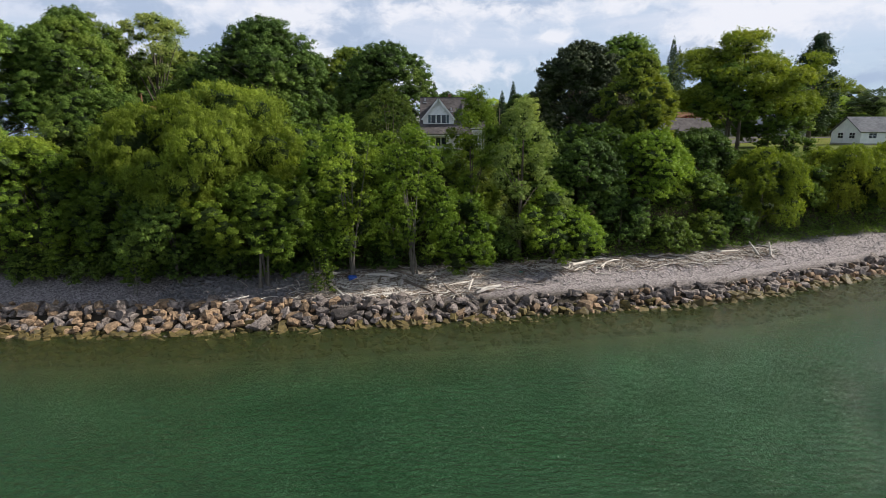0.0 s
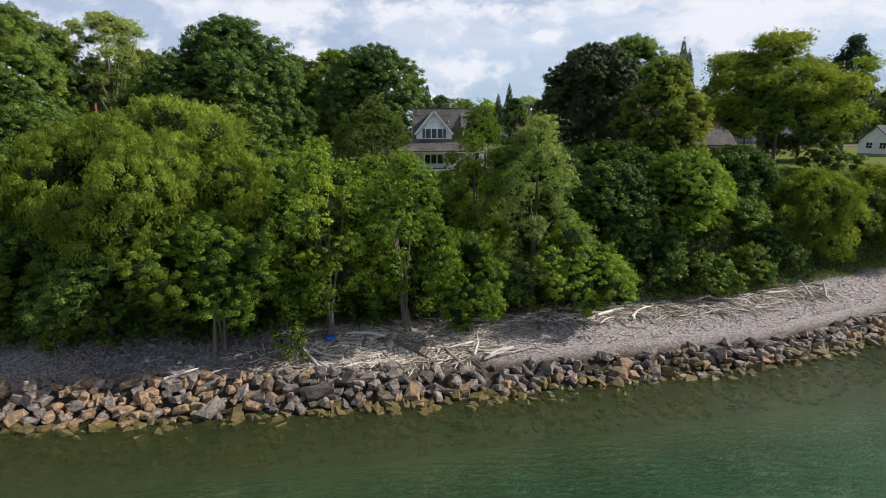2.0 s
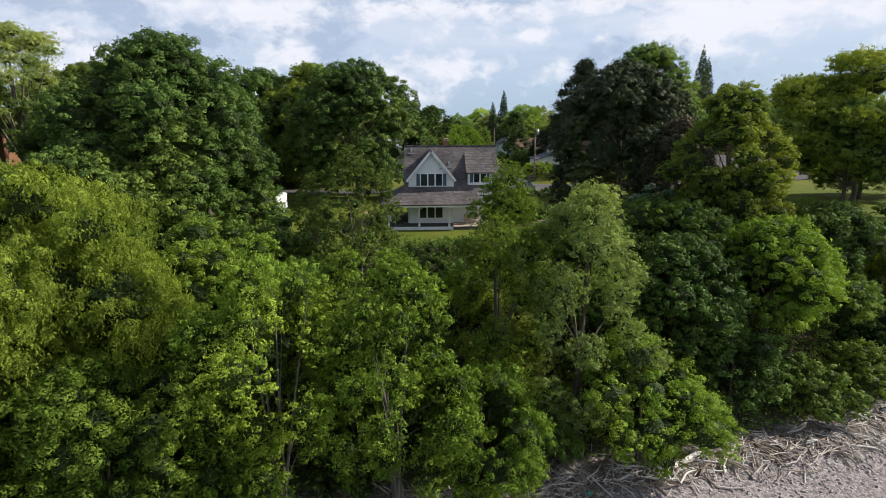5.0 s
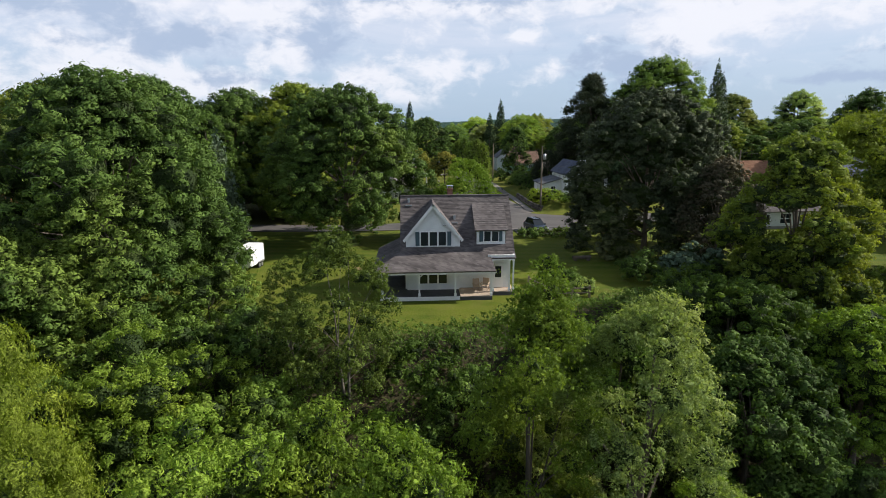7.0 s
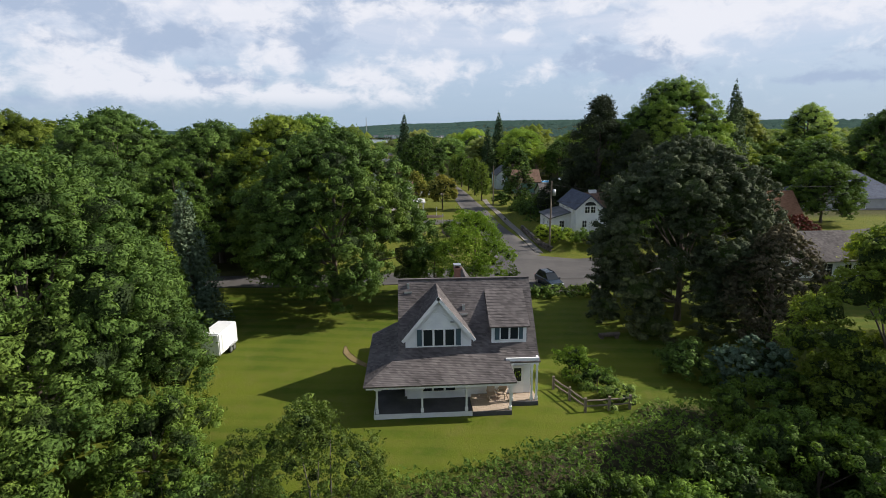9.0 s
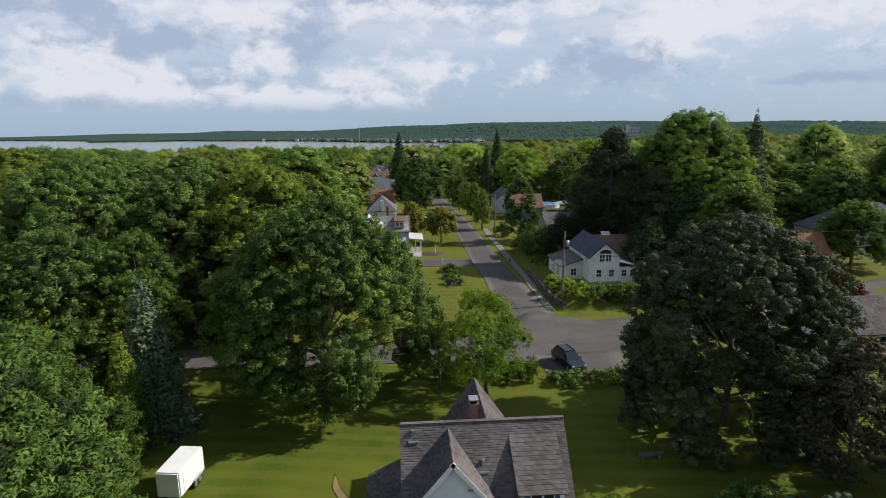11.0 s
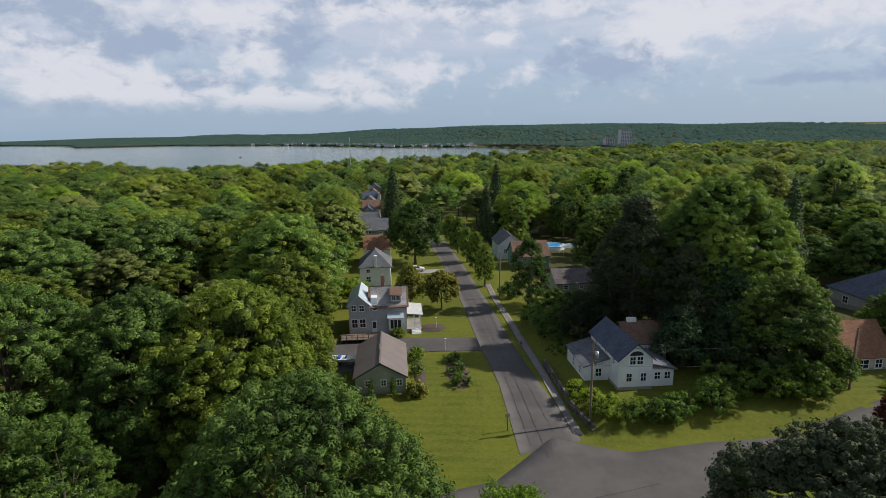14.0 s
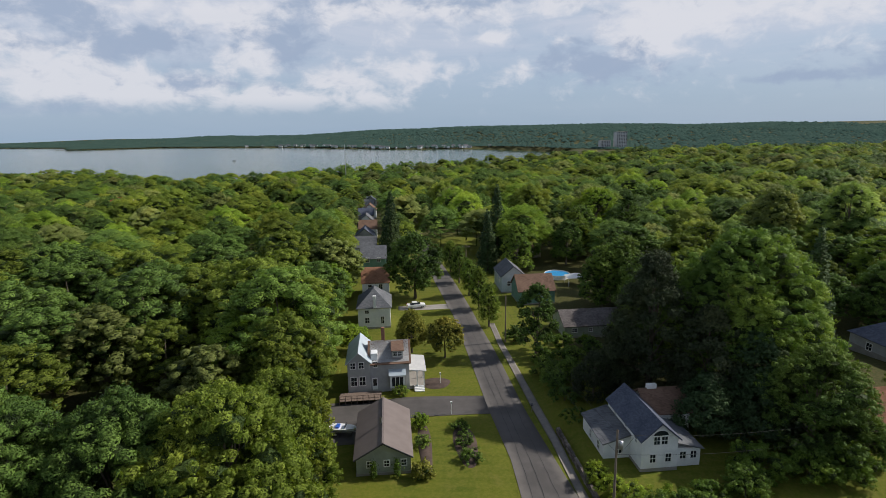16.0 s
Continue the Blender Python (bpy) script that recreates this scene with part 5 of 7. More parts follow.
for x, y, top, r, sd in ((-17.5, 130.5, 27.5, 5.6, 231), (-16.6, 138.0, 28.5, 5.4, 232), (-18.0, 146.5, 28.0, 5.6, 233), (-20.5, 155.5, 28.5, 5.6, 234)):
    tree("wood_tree", "green broadleaf tree beside the garage", "maple", x, y, top, r, LEAF_WOOD, 0.36, 0.6, sd, cover=1.4, group="trees of the wood")
for x, y, top, r, sd in ((-45.0, 141.0, 17.5, 2.6, 241), (-52.5, 147.0, 18.5, 3.0, 242), (-41.5, 150.0, 17.0, 2.4, 243), (-48.5, 157.5, 19.0, 3.2, 244)):
    tree("bush", "green bush in a shaded clearing of the wood", "shrub", x, y, top, r, LEAF_GREEN, 0.34, 0.1, sd, cover=1.3, category="bush")
tree("maple_tree", "dark green maple behind the slate-roofed house", "maple", 98.0, 180.5, 30.0, 7.0, LEAF_MAPLE, 0.55, 1.0, 251, coarse=1.4)
tree("maple_tree", "tall dark maple rising over the roofs", "maple", 113.0, 178.0, 37.5, 8.5, LEAF_MAPLE, 0.6, 1.0, 253, coarse=1.5)
for i, (x, y) in enumerate(((17.0, 197), (16.6, 209), (16.0, 221), (15.0, 234), (14.0, 247))):
    tree("street_tree", "upright green street tree on the verge", "poplar", x, y, 24.0 + i % 2, 2.7, LEAF_GREEN, 0.5, 1.5, 80 + i, group="street trees")


def clear_of(x, y):
    """Whether a wood tree may stand here: not on streets, yards, houses or in the bay."""
    if y < 122 and -30 < x < 60:
        return False
    if 114 < y < 123 and x < 30:
        return False
    edge = np.interp(y, [120, 150, 175, 200, 240, 300], [-21, -20, -19, -17, -16, -14])
    right = np.interp(y, [120, 160, 175, 190, 240, 262, 300], [75, 47, 47, 49, 56, 26, 22])
    if edge < x < right and y < 265:
        return False
    if y >= 265 and -18 < x < -6 and y < 470:
        return False
    if 3 < x < 14 and y < 330:
        return False
    if x > 30 and y < 165 and x < 112 and (y - 118) < (x - 30) * 0.55 + 32:
        return False
    if 56 < x < 126 and 120 < y < 186:
        return False
    if 40 < x < 62 and 220 < y < 250:
        return False
    return True


rng = random.Random(42)
near_wood, far_wood = [], []
y = 98.0
while y < 940:
    step = 10.2 if y < 225 else 13.4 if y < 420 else 17.0
    y += step
    for k in range(int((-(y - 55) * 0.72 - 12) / step), int(((y - 55) * 1.0 + 14) / step) + 1):
        x, yy = k * step + rng.uniform(-3, 3), y + rng.uniform(-3, 3)
        if not clear_of(x, yy) or yy > float(bay_near(x)) - 8:
            continue
        if (x + 44.5) ** 2 / 200 + (yy - 147) ** 2 / 370 < 1:
            continue
        if yy < 122 and (x > -30 or x < -85):
            continue
        if min(math.hypot(x - 50.5, yy - 157) - 11, math.hypot(x - 35, yy - 158) - 6) < 0:
            continue
        tall = (rng.uniform(9.5, 19.5) if yy < 225 else rng.triangular(8.5, 22.0, 12.0)) * (1.15 if x < -15 and yy < 200 else 1.0)
        (near_wood if yy < 225 and len(near_wood) < 270 and abs(x) < 130 else far_wood).append((x, yy, tall, rng.random()))
for x, y, tall, pick in near_wood:
    if y < 152 and -66 < x:
        dark = pick > 0.62
        tree("wood_tree", "dark green maple at the edge of the wood" if dark else "green broadleaf tree at the edge of the wood", "maple", x, y, float(ground(x, y)) + tall, tall * 0.44, LEAF_MAPLE if dark else LEAF_WOOD, 0.36, 0.8 if x > -32 else tall * 0.24, int(pick * 9999), cover=1.12, core=0.55, group="trees of the wood", coarse=1.25)
        continue
    leaf, lab = ((LEAF_WOOD, "green broadleaf tree in the wood") if pick < 0.45 else (LEAF_MAPLE, "dark green maple in the wood") if pick < 0.72 else (LEAF_LIME, "bright green tree in the wood") if pick < 0.86 else (LEAF_SPRUCE, "dark spruce in the wood") if pick < 0.92 else (LEAF_YELLOW, "yellowish green tree in the wood") if pick < 0.97 else (LEAF_GREEN, "green broadleaf tree in the wood"))
    kind = "spruce" if leaf is LEAF_SPRUCE else "maple"
    stock_tree("wood_tree" if kind == "maple" else "spruce_tree", lab, kind, x, y, float(ground(x, y)) + tall, tall * (0.46 if kind == "maple" else 0.24), leaf, int(pick * 1000) % 4, 420, 0.5, 0.22, "trees of the wood")


def wood_mass(name, label, spots, leaf, n, size, seed, share, lobe_count, pr):
    """Many far trees in one mesh: crowns of leafy clumps with single sprays about them, a stem each, every tree with a tone of its own."""
    rng = np.random.RandomState(seed)
    heads = []
    for v in range(6):
        c, lr = lobes(rng, "maple", 14.0, 5.2, 4.0, lobe_count, 0.36 if lobe_count > 12 else 0.46)
        P, N, R = puffs(rng, c, lr, pr)
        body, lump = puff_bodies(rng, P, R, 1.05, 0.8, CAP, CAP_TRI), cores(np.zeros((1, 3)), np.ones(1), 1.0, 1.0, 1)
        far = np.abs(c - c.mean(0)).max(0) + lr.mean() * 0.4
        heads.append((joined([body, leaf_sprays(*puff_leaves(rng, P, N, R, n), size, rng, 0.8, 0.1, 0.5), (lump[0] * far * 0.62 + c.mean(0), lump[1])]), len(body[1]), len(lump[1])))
    pieces, kinds, smooths, tones = [], [], [], []
    for x, y, tall, pick in spots:
        if not share[0] <= pick < share[1]:
            continue
        (v, f), nb, ni = heads[int(pick * 7919) % 6]
        a = pick * 977
        s = tall / 14
        R = np.array([[math.cos(a), -math.sin(a), 0], [math.sin(a), math.cos(a), 0], [0, 0, 1]])
        wide = (1.1 if y < 420 else 1.3) + 0.45 * ((pick * 37) % 1)
        at = np.array([x, y, float(ground(x, y))])
        pieces.append((v @ R.T * np.array([s * wide, s * wide, s]) + at, f))
        pieces.append((np.array([(-0.3, 0, -0.5), (0.3, 0.1, -0.5), (0, 0.3, -0.5), (0, 0.1, 7 * s)]) + at, np.array([(0, 1, 3), (1, 2, 3), (2, 0, 3)])))
        kinds.append(np.repeat([0, 1], [len(f) - ni, ni + 3]))
        smooths.append(np.arange(len(f) + 3) < nb)
        tones.append(np.full(len(v) + 4, ((pick * 613) % 1) * 0.66 - 0.36))
    V, F = joined(pieces)
    me = np_mesh(name, V, F)
    me.materials.append(leaf)
    me.materials.append(LEAF_SHADED)
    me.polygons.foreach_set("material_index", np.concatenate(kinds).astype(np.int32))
    me.polygons.foreach_set("use_smooth", np.concatenate(smooths))
    me.attributes.new("tone", "FLOAT", "POINT").data.foreach_set("value", np.concatenate(tones).astype(np.float32))
    return tagged(part(name, me, leaf), label, "woods", kind="stuff")


mid_wood = [t for t in far_wood if t[1] < 420]
back_wood = [t for t in far_wood if t[1] >= 420]
for spots, n, size, seed, lc, pr in ((mid_wood, 180, 0.5, 1, 20, 1.0), (back_wood, 40, 0.8, 11, 10, 1.55)):
    for label, leaf, k, share in (("green broadleaf woods between the houses and the bay", LEAF_WOOD, 0, (0, 0.36)), ("dark green broadleaf woods between the houses and the bay", LEAF_MAPLE, 1, (0.36, 0.77)),
                                  ("bright green broadleaf woods between the houses and the bay", LEAF_LIME, 2, (0.77, 0.87)), ("yellowish green woods between the houses and the bay", LEAF_YELLOW, 3, (0.87, 1.0))):
        wood_mass("woods", label, spots, leaf, n, size, seed + k, share, lc, pr)


def far_shore():
    """The wooded hills beyond the bay: low rounded heads, closely set."""
    rng = np.random.RandomState(9)
    base, tri = CAP * np.array([1, 1, 0.7]), CAP_TRI
    V, F, o = [], [], 0
    for k in range(36000):
        far = rng.uniform(0, 1) ** 1.8
        x = rng.uniform(-2700, 2300)
        start = float(bay_far(x)) + (22 if -1100 < x < 400 else 12)
        y = start + far * 2400
        if y > 4300 or abs(x) > y * 0.95 + 60:
            continue
        s = rng.uniform(2.4, 4.6) * (1 + far * 1.5)
        p = base * np.array([s * 1.7, s * 1.7, s]) * rng.uniform(0.7, 1.3, (len(base), 1))
        V.append(p + np.array([x, y, float(ground(x, y)) + s * 0.75]))
        F.append(tri + o)
        o += len(base)
    me = np_mesh("far_woods", np.concatenate(V), np.concatenate(F))
    return tagged(part("far_woods", me, LEAF_HAZED, smooth=True), "wooded hills beyond the bay, haze put into their colour", "woods", kind="stuff")


# bluish, low in contrast: the haze of distance is mixed into this colour
LEAF_HAZED = surface("distant_foliage", (0.030, 0.058, 0.050), (0.058, 0.094, 0.076), 0.012, 0.95, 0.0, 0.09, spec=0.0)
far_shore()

# ---- houses ----
def window(parent, face, u, z, at, w, h, bars=(1, 1), casing=0.11, mat=None, shutters=False):
    """A window on a wall. face: N, S, E or W, the way it looks; u: its middle along the wall; at: the wall's plane; z: its middle's height."""
    s = {"S": (-1, "y"), "N": (1, "y"), "W": (-1, "x"), "E": (1, "x")}[face]

    def add(bm, u0, u1, z0, z1, d0, d1):
        d0, d1 = sorted((at + s[0] * d0, at + s[0] * d1))
        return bx(bm, u0, u1, d0, d1, z0, z1) if s[1] == "y" else bx(bm, d0, d1, u0, u1, z0, z1)
    c = casing
    ring = []
    for grow, d in ((c, -0.02), (c, 0.06), (0.0, 0.06), (0.0, -0.02)):
        ring.append([(uu, at + s[0] * d, zz) if s[1] == "y" else (at + s[0] * d, uu, zz) for uu, zz in ((u - w / 2 - grow, z - h / 2 - grow), (u + w / 2 + grow, z - h / 2 - grow), (u + w / 2 + grow, z + h / 2 + grow), (u - w / 2 - grow, z + h / 2 + grow))])
    bm = B()
    vs = [[bm.verts.new(p) for p in loop] for loop in ring]
    for k in range(4):
        for i in range(4):
            bm.faces.new((vs[k][i], vs[k][(i + 1) % 4], vs[(k + 1) % 4][(i + 1) % 4], vs[(k + 1) % 4][i]))
    ob = part("window", bm, mat or WHITE, parent)
    for i in range(1, bars[0] + 1):
        x = u - w / 2 + w * i / (bars[0] + 1)
        part("glazing_bar", add(B(), x - 0.025, x + 0.025, z - h / 2, z + h / 2, 0.0, 0.045), mat or WHITE, ob)
    for i in range(1, bars[1] + 1):
        q = z - h / 2 + h * i / (bars[1] + 1)
        part("glazing_bar", add(B(), u - w / 2, u + w / 2, q - 0.03, q + 0.03, 0.0, 0.05), mat or WHITE, ob)
    part("pane", add(B(), u - w / 2, u + w / 2, z - h / 2, z + h / 2, -0.03, 0.012), GLASS, ob)
    if shutters:
        for side in (-1, 1):
            m = u + side * (w / 2 + c + 0.16)
            part("shutter", add(B(), m - 0.15, m + 0.15, z - h / 2 - 0.05, z + h / 2 + 0.05, 0.0, 0.04), SHUTTER, parent, "blue-grey shutter")
    return ob


def gable_roof(bm, x0, x1, y0, y1, eave, ridge, axis, over=0.35, thick=0.16):
    """Two slopes over a rectangle; the ridge runs along the axis."""
    if axis == "y":
        xm = (x0 + x1) / 2
        k = (ridge - eave) / (xm - x0)
        for xe, sgn in ((x0, -1), (x1, 1)):
            xo = xe + sgn * over
            zo = eave - k * over
            slab(bm, [(xm, y0 - over, ridge), (xm, y1 + over, ridge), (xo, y1 + over, zo), (xo, y0 - over, zo)], thick)
    else:
        ym = (y0 + y1) / 2
        k = (ridge - eave) / (ym - y0)
        for ye, sgn in ((y0, -1), (y1, 1)):
            yo = ye + sgn * over
            zo = eave - k * over
            slab(bm, [(x0 - over, ym, ridge), (x1 + over, ym, ridge), (x1 + over, yo, zo), (x0 - over, yo, zo)], thick)
    return bm


def gable_wall(bm, x0, x1, y0, y1, zg, eave, ridge, axis):
    if axis == "y":
        return prism(bm, [(x0, zg), (x1, zg), (x1, eave), ((x0 + x1) / 2, ridge), (x0, eave)], y0, y1, "y")
    return prism(bm, [(y0, zg), (y1, zg), (y1, eave), ((y0 + y1) / 2, ridge), (y0, eave)], x0, x1, "x")


def house(label, x0, x1, y0, y1, eave, ridge, axis, wall, roof, wins=(), chimney=None, hip=False, zg=None, name="house", group="", lean=()):
    """A house of one gabled (or hipped) body, with windows given as (face, middle, height, width, height), and lean-tos."""
    zg = float(ground((x0 + x1) / 2, y0)) if zg is None else zg
    root = thing(name, (x0 + x1) / 2, (y0 + y1) / 2, zg, label, "house", group)
    part("foundation", bx(B(), x0 - 0.05, x1 + 0.05, y0 - 0.05, y1 + 0.05, zg - 1.2, zg + 0.35), CONCRETE, root)
    if hip:
        part("wall", bx(B(), x0, x1, y0, y1, zg + 0.3, eave), wall, root)
        bm = B()
        o, xm, ym, run = 0.4, (x0 + x1) / 2, (y0 + y1) / 2, min(x1 - x0, y1 - y0) / 2
        e = [(x0 - o, y0 - o, eave - 0.1), (x1 + o, y0 - o, eave - 0.1), (x1 + o, y1 + o, eave - 0.1), (x0 - o, y1 + o, eave - 0.1)]
        if x1 - x0 > y1 - y0:
            a, b = (x0 + run, ym, ridge), (x1 - run, ym, ridge)
            planes = ((e[0], e[1], b, a), (e[2], e[3], a, b), (e[1], e[2], b), (e[3], e[0], a))
        else:
            a, b = (xm, y0 + run, ridge), (xm, y1 - run, ridge)
            planes = ((e[1], e[2], b, a), (e[3], e[0], a, b), (e[0], e[1], a), (e[2], e[3], b))
        for p in planes:
            slab(bm, p, 0.14)
        part("roof", bm, roof, root)
    else:
        part("wall", gable_wall(B(), x0, x1, y0, y1, zg + 0.3, eave, ridge - 0.12, axis), wall, root)
        part("roof", gable_roof(B(), x0, x1, y0, y1, eave, ridge, axis), roof, root)
    for f, u, z, w, h in wins:
        at = {"S": y0, "N": y1, "W": x0, "E": x1}[f]
        window(root, f, u, z, at, w, h)
    if chimney:
        cx, cy, cz = chimney
        bm = bx(B(), cx - 0.3, cx + 0.3, cy - 0.3, cy + 0.3, eave, cz)
        bx(bm, cx - 0.37, cx + 0.37, cy - 0.37, cy + 0.37, cz, cz + 0.12)
        part("chimney", bm, BRICK if roof is not ROOF_GREY else WHITE, root)
    return root


def porch_post(root, x, y, z0, z1, w=0.13):
    bm = bx(B(), x - w / 2, x + w / 2, y - w / 2, y + w / 2, z0, z1)
    bx(bm, x - w * 0.8, x + w * 0.8, y - w * 0.8, y + w * 0.8, z0, z0 + 0.22)
    bx(bm, x - w * 0.8, x + w * 0.8, y - w * 0.8, y + w * 0.8, z1 - 0.12, z1)
    return part("post", bm, WHITE, root)


def courses(bm, a, b, c, d, rows):
    """A roof slope from its lower edge a-b up to its upper edge d-c, in lapping courses of shingles."""
    a, b, c, d = (Vector(p) for p in (a, b, c, d))
    n = (b - a).cross(d - a).normalized()
    if n.z < 0:
        n = -n
    line = [(0.0, -0.10)]
    for i in range(rows):
        line += [(i / rows, 0.032), ((i + 1) / rows, 0.014)]
    line.append((1.0, -0.10))
    L = [bm.verts.new(a.lerp(d, f) + n * o) for f, o in line]
    R = [bm.verts.new(b.lerp(c, f) + n * o) for f, o in line]
    for i in range(len(line)):
        j = (i + 1) % len(line)
        bm.faces.new((L[i], R[i], R[j], L[j]))
    bm.faces.new(L), bm.faces.new(R[::-1])
    return bm


def lake_house():
    """The shingled white house on the lawn, with its wrap-around porch, gabled front, dormer and back wing."""
    g = 14.0
    r = thing("lake_house", 1.2, 87.5, g, "white two-storey house with weathered shingle roof and wrap-around porch", "house")
    x0, x1, yf, yb, ridge_y, ridge_z, eave = -3.1, 5.9, 84.95, 91.6, 88.25, 22.1, 18.05
    # body
    part("foundation", bx(B(), x0 - 0.05, x1 + 0.05, yf - 0.05, yb + 0.05, g - 0.8, g + 0.4), CONCRETE, r)
    part("wall", prism(B(), [(yf, g + 0.35), (yb, g + 0.35), (yb, eave), (ridge_y, ridge_z - 0.3), (yf, eave)], x0, x1, "x"), WHITE_BOARD, r)
    bm = B()
    courses(bm, (x0 - 0.4, yf - 0.45, eave - 0.42), (x1 + 0.4, yf - 0.45, eave - 0.42), (x1 + 0.4, ridge_y, ridge_z), (x0 - 0.4, ridge_y, ridge_z), 42)
    courses(bm, (x1 + 0.4, yb + 0.45, eave - 0.42), (x0 - 0.4, yb + 0.45, eave - 0.42), (x0 - 0.4, ridge_y, ridge_z), (x1 + 0.4, ridge_y, ridge_z), 42)
    bx(bm, x0 - 0.4, x1 + 0.4, ridge_y - 0.13, ridge_y + 0.13, ridge_z - 0.03, ridge_z + 0.06)
    part("roof", bm, ROOF_PURPLE, r, "weathered purple-brown shingle roof")
    # front gable
    ga, gb, gm, gf, gz, ge = -3.0, 1.62, -0.69, 84.86, 21.85, 19.05
    part("front_gable", prism(B(), [(ga, 17.6), (gb, 17.6), (gb, ge), (gm, gz - 0.25), (ga, ge)], gf, ridge_y - 0.3, "y"), WHITE_BOARD, r, "white clapboard front gable")
    bm = B()
    k = (gz - ge) / (gm - ga)
    for side, e in ((-1, ga), (1, gb)):
        xo, zo = e + side * 0.26, ge - k * 0.26
        a, b = (xo, gf - 0.35, zo), (xo, ridge_y, zo)
        c, d = (gm, ridge_y, gz), (gm, gf - 0.35, gz)
        courses(bm, a, b, c, d, 24)
    part("gable_roof", bm, ROOF_PURPLE, r)
    bm = B()
    for side, e in ((-1, ga), (1, gb)):
        xo, zo = e + side * 0.28, ge - k * 0.28
        slab(bm, [(gm, gf - 0.40, gz + 0.02), (gm, gf - 0.32, gz + 0.02), (xo, gf - 0.32, zo + 0.02), (xo, gf - 0.40, zo + 0.02)], 0.22)
    part("bargeboard", bm, WHITE, r)
    for u in (-1.42, -0.66, 0.10):
        window(r, "S", u, 18.80, gf, 0.62, 1.18, (0, 0), 0.06)
    for u in (-2.02, 0.70):
        part("shutter", bx(B(), u - 0.17, u + 0.17, gf - 0.05, gf, 18.2, 19.42), SHUTTER, r, "blue-grey shutter")
    part("gable_lamp", bx(B(), 0.28 - 0.14, 0.28 + 0.14, gf - 0.12, gf, 19.9, 19.98), STEEL, r)
    # shed dormer
    da, db, df = 3.0, 5.6, 84.98
    part("dormer", prism(B(), [(df, 17.9), (ridge_y - 0.2, 17.9), (ridge_y - 0.2, 21.35), (df, 19.55)], da + 0.06, db - 0.06, "x"), WHITE_BOARD, r, "white shed dormer")
    bm = B()
    for cx in (da, db - 0.05):
        prism(bm, [(df + 0.06, 18.0), (ridge_y - 0.35, 20.9), (ridge_y - 0.35, 21.2), (df + 0.06, 19.5)], cx, cx + 0.05, "x")
    part("dormer_cheek", bm, ROOF_PURPLE, r)
    part("dormer_roof", courses(B(), (da - 0.12, df - 0.3, 19.5), (db + 0.12, df - 0.3, 19.5), (db + 0.12, ridge_y - 0.05, 21.75), (da - 0.12, ridge_y - 0.05, 21.75), 15), ROOF_PURPLE, r)
    for u in (3.98, 4.66):
        window(r, "S", u, 18.93, df, 0.55, 0.86, (0, 0), 0.06)
    for u in (3.45, 5.12):
        part("shutter", bx(B(), u - 0.16, u + 0.16, df - 0.05, df, 18.48, 19.38), SHUTTER, r, "blue-grey shutter")
    # back wing
    part("back_wing", prism(B(), [(-0.4, g), (4.2, g), (4.2, 17.8), (1.9, 21.0), (-0.4, 17.8)], 90.5, 95.6, "y"), WHITE_BOARD, r, "white back wing")
    bm = B()
    for side, e in ((-1, -0.4), (1, 4.2)):
        xo = e + side * 0.35
        courses(bm, (xo, ridge_y + 0.2, 17.4), (xo, 96.0, 17.4), (1.9, 96.0, 21.2), (1.9, ridge_y + 0.2, 21.2), 22)
    part("back_roof", bm, ROOF_PURPLE, r)
    # chimneys and vents
    bm = bx(B(), 0.82, 1.28, 89.4, 90.0, 20.0, 22.6)
    bx(bm, 0.75, 1.35, 89.33, 90.07, 22.48, 22.6)
    ch = part("chimney", bm, BRICK, r, "brick chimney with a metal cap")
    bm = B()
    for a, b in ((0.82, 89.43), (1.23, 89.43), (0.82, 89.92), (1.23, 89.92)):
        bx(bm, a, a + 0.05, b, b + 0.05, 22.6, 22.8)
    bx(bm, 0.76, 1.34, 89.35, 90.05, 22.8, 22.85)
    part("cap", bm, STEEL, ch)
    for vx, vy, vz in ((1.25, 86.7, 20.25), (-2.75, 87.85, 21.65)):
        part("vent", bx(bx(B(), vx - 0.1, vx + 0.1, vy - 0.1, vy + 0.1, vz - 0.3, vz + 0.28), vx - 0.28, vx + 0.28, vy - 0.42, vy - 0.14, vz - 0.38, vz - 0.28), STEEL, r)
    # porch: deck, roof, posts
    part("porch_floor", bx(bx(B(), -5.1, 1.45, 82.55, 85.0, 14.18, 14.38), -5.1, -3.1, 85.0, 91.2, 14.18, 14.38), DARKWALL, r, "dark painted porch floor")
    part("porch_fascia", bx(bx(B(), -5.14, 1.45, 82.47, 82.55, 14.0, 14.36), -5.18, -5.1, 82.47, 91.2, 14.0, 14.36), WHITE, r)
    for i in range(17):
        x = 1.5 + i * 0.155
        part("deck_board", bx(B(), x, x + 0.148, 82.5, 84.9, 14.30, 14.36 + 0.004 * (i % 3)), DECK, r)
    for i in range(13):
        x = 4.18 + i * 0.155
        part("deck_board", bx(B(), x, x + 0.148, 83.7, 86.6, 14.30, 14.36 + 0.004 * (i % 3)), DECK, r)
    part("deck_skirt", bx(bx(B(), 1.48, 4.14, 82.44, 82.5, 13.9, 14.34), 4.16, 6.2, 83.62, 83.7, 13.9, 14.34), DARKWALL, r)
    bm = B()
    courses(bm, (-5.75, 81.95, 16.62), (4.35, 82.0, 16.62), (4.0, 85.0, 17.95), (-2.95, 85.0, 17.95), 22)
    courses(bm, (-5.75, 91.6, 16.62), (-5.75, 81.95, 16.62), (-3.0, 84.9, 17.95), (-3.0, 91.6, 17.95), 22)
    part("porch_roof", bm, ROOF_PURPLE, r, "weathered purple-brown porch roof")
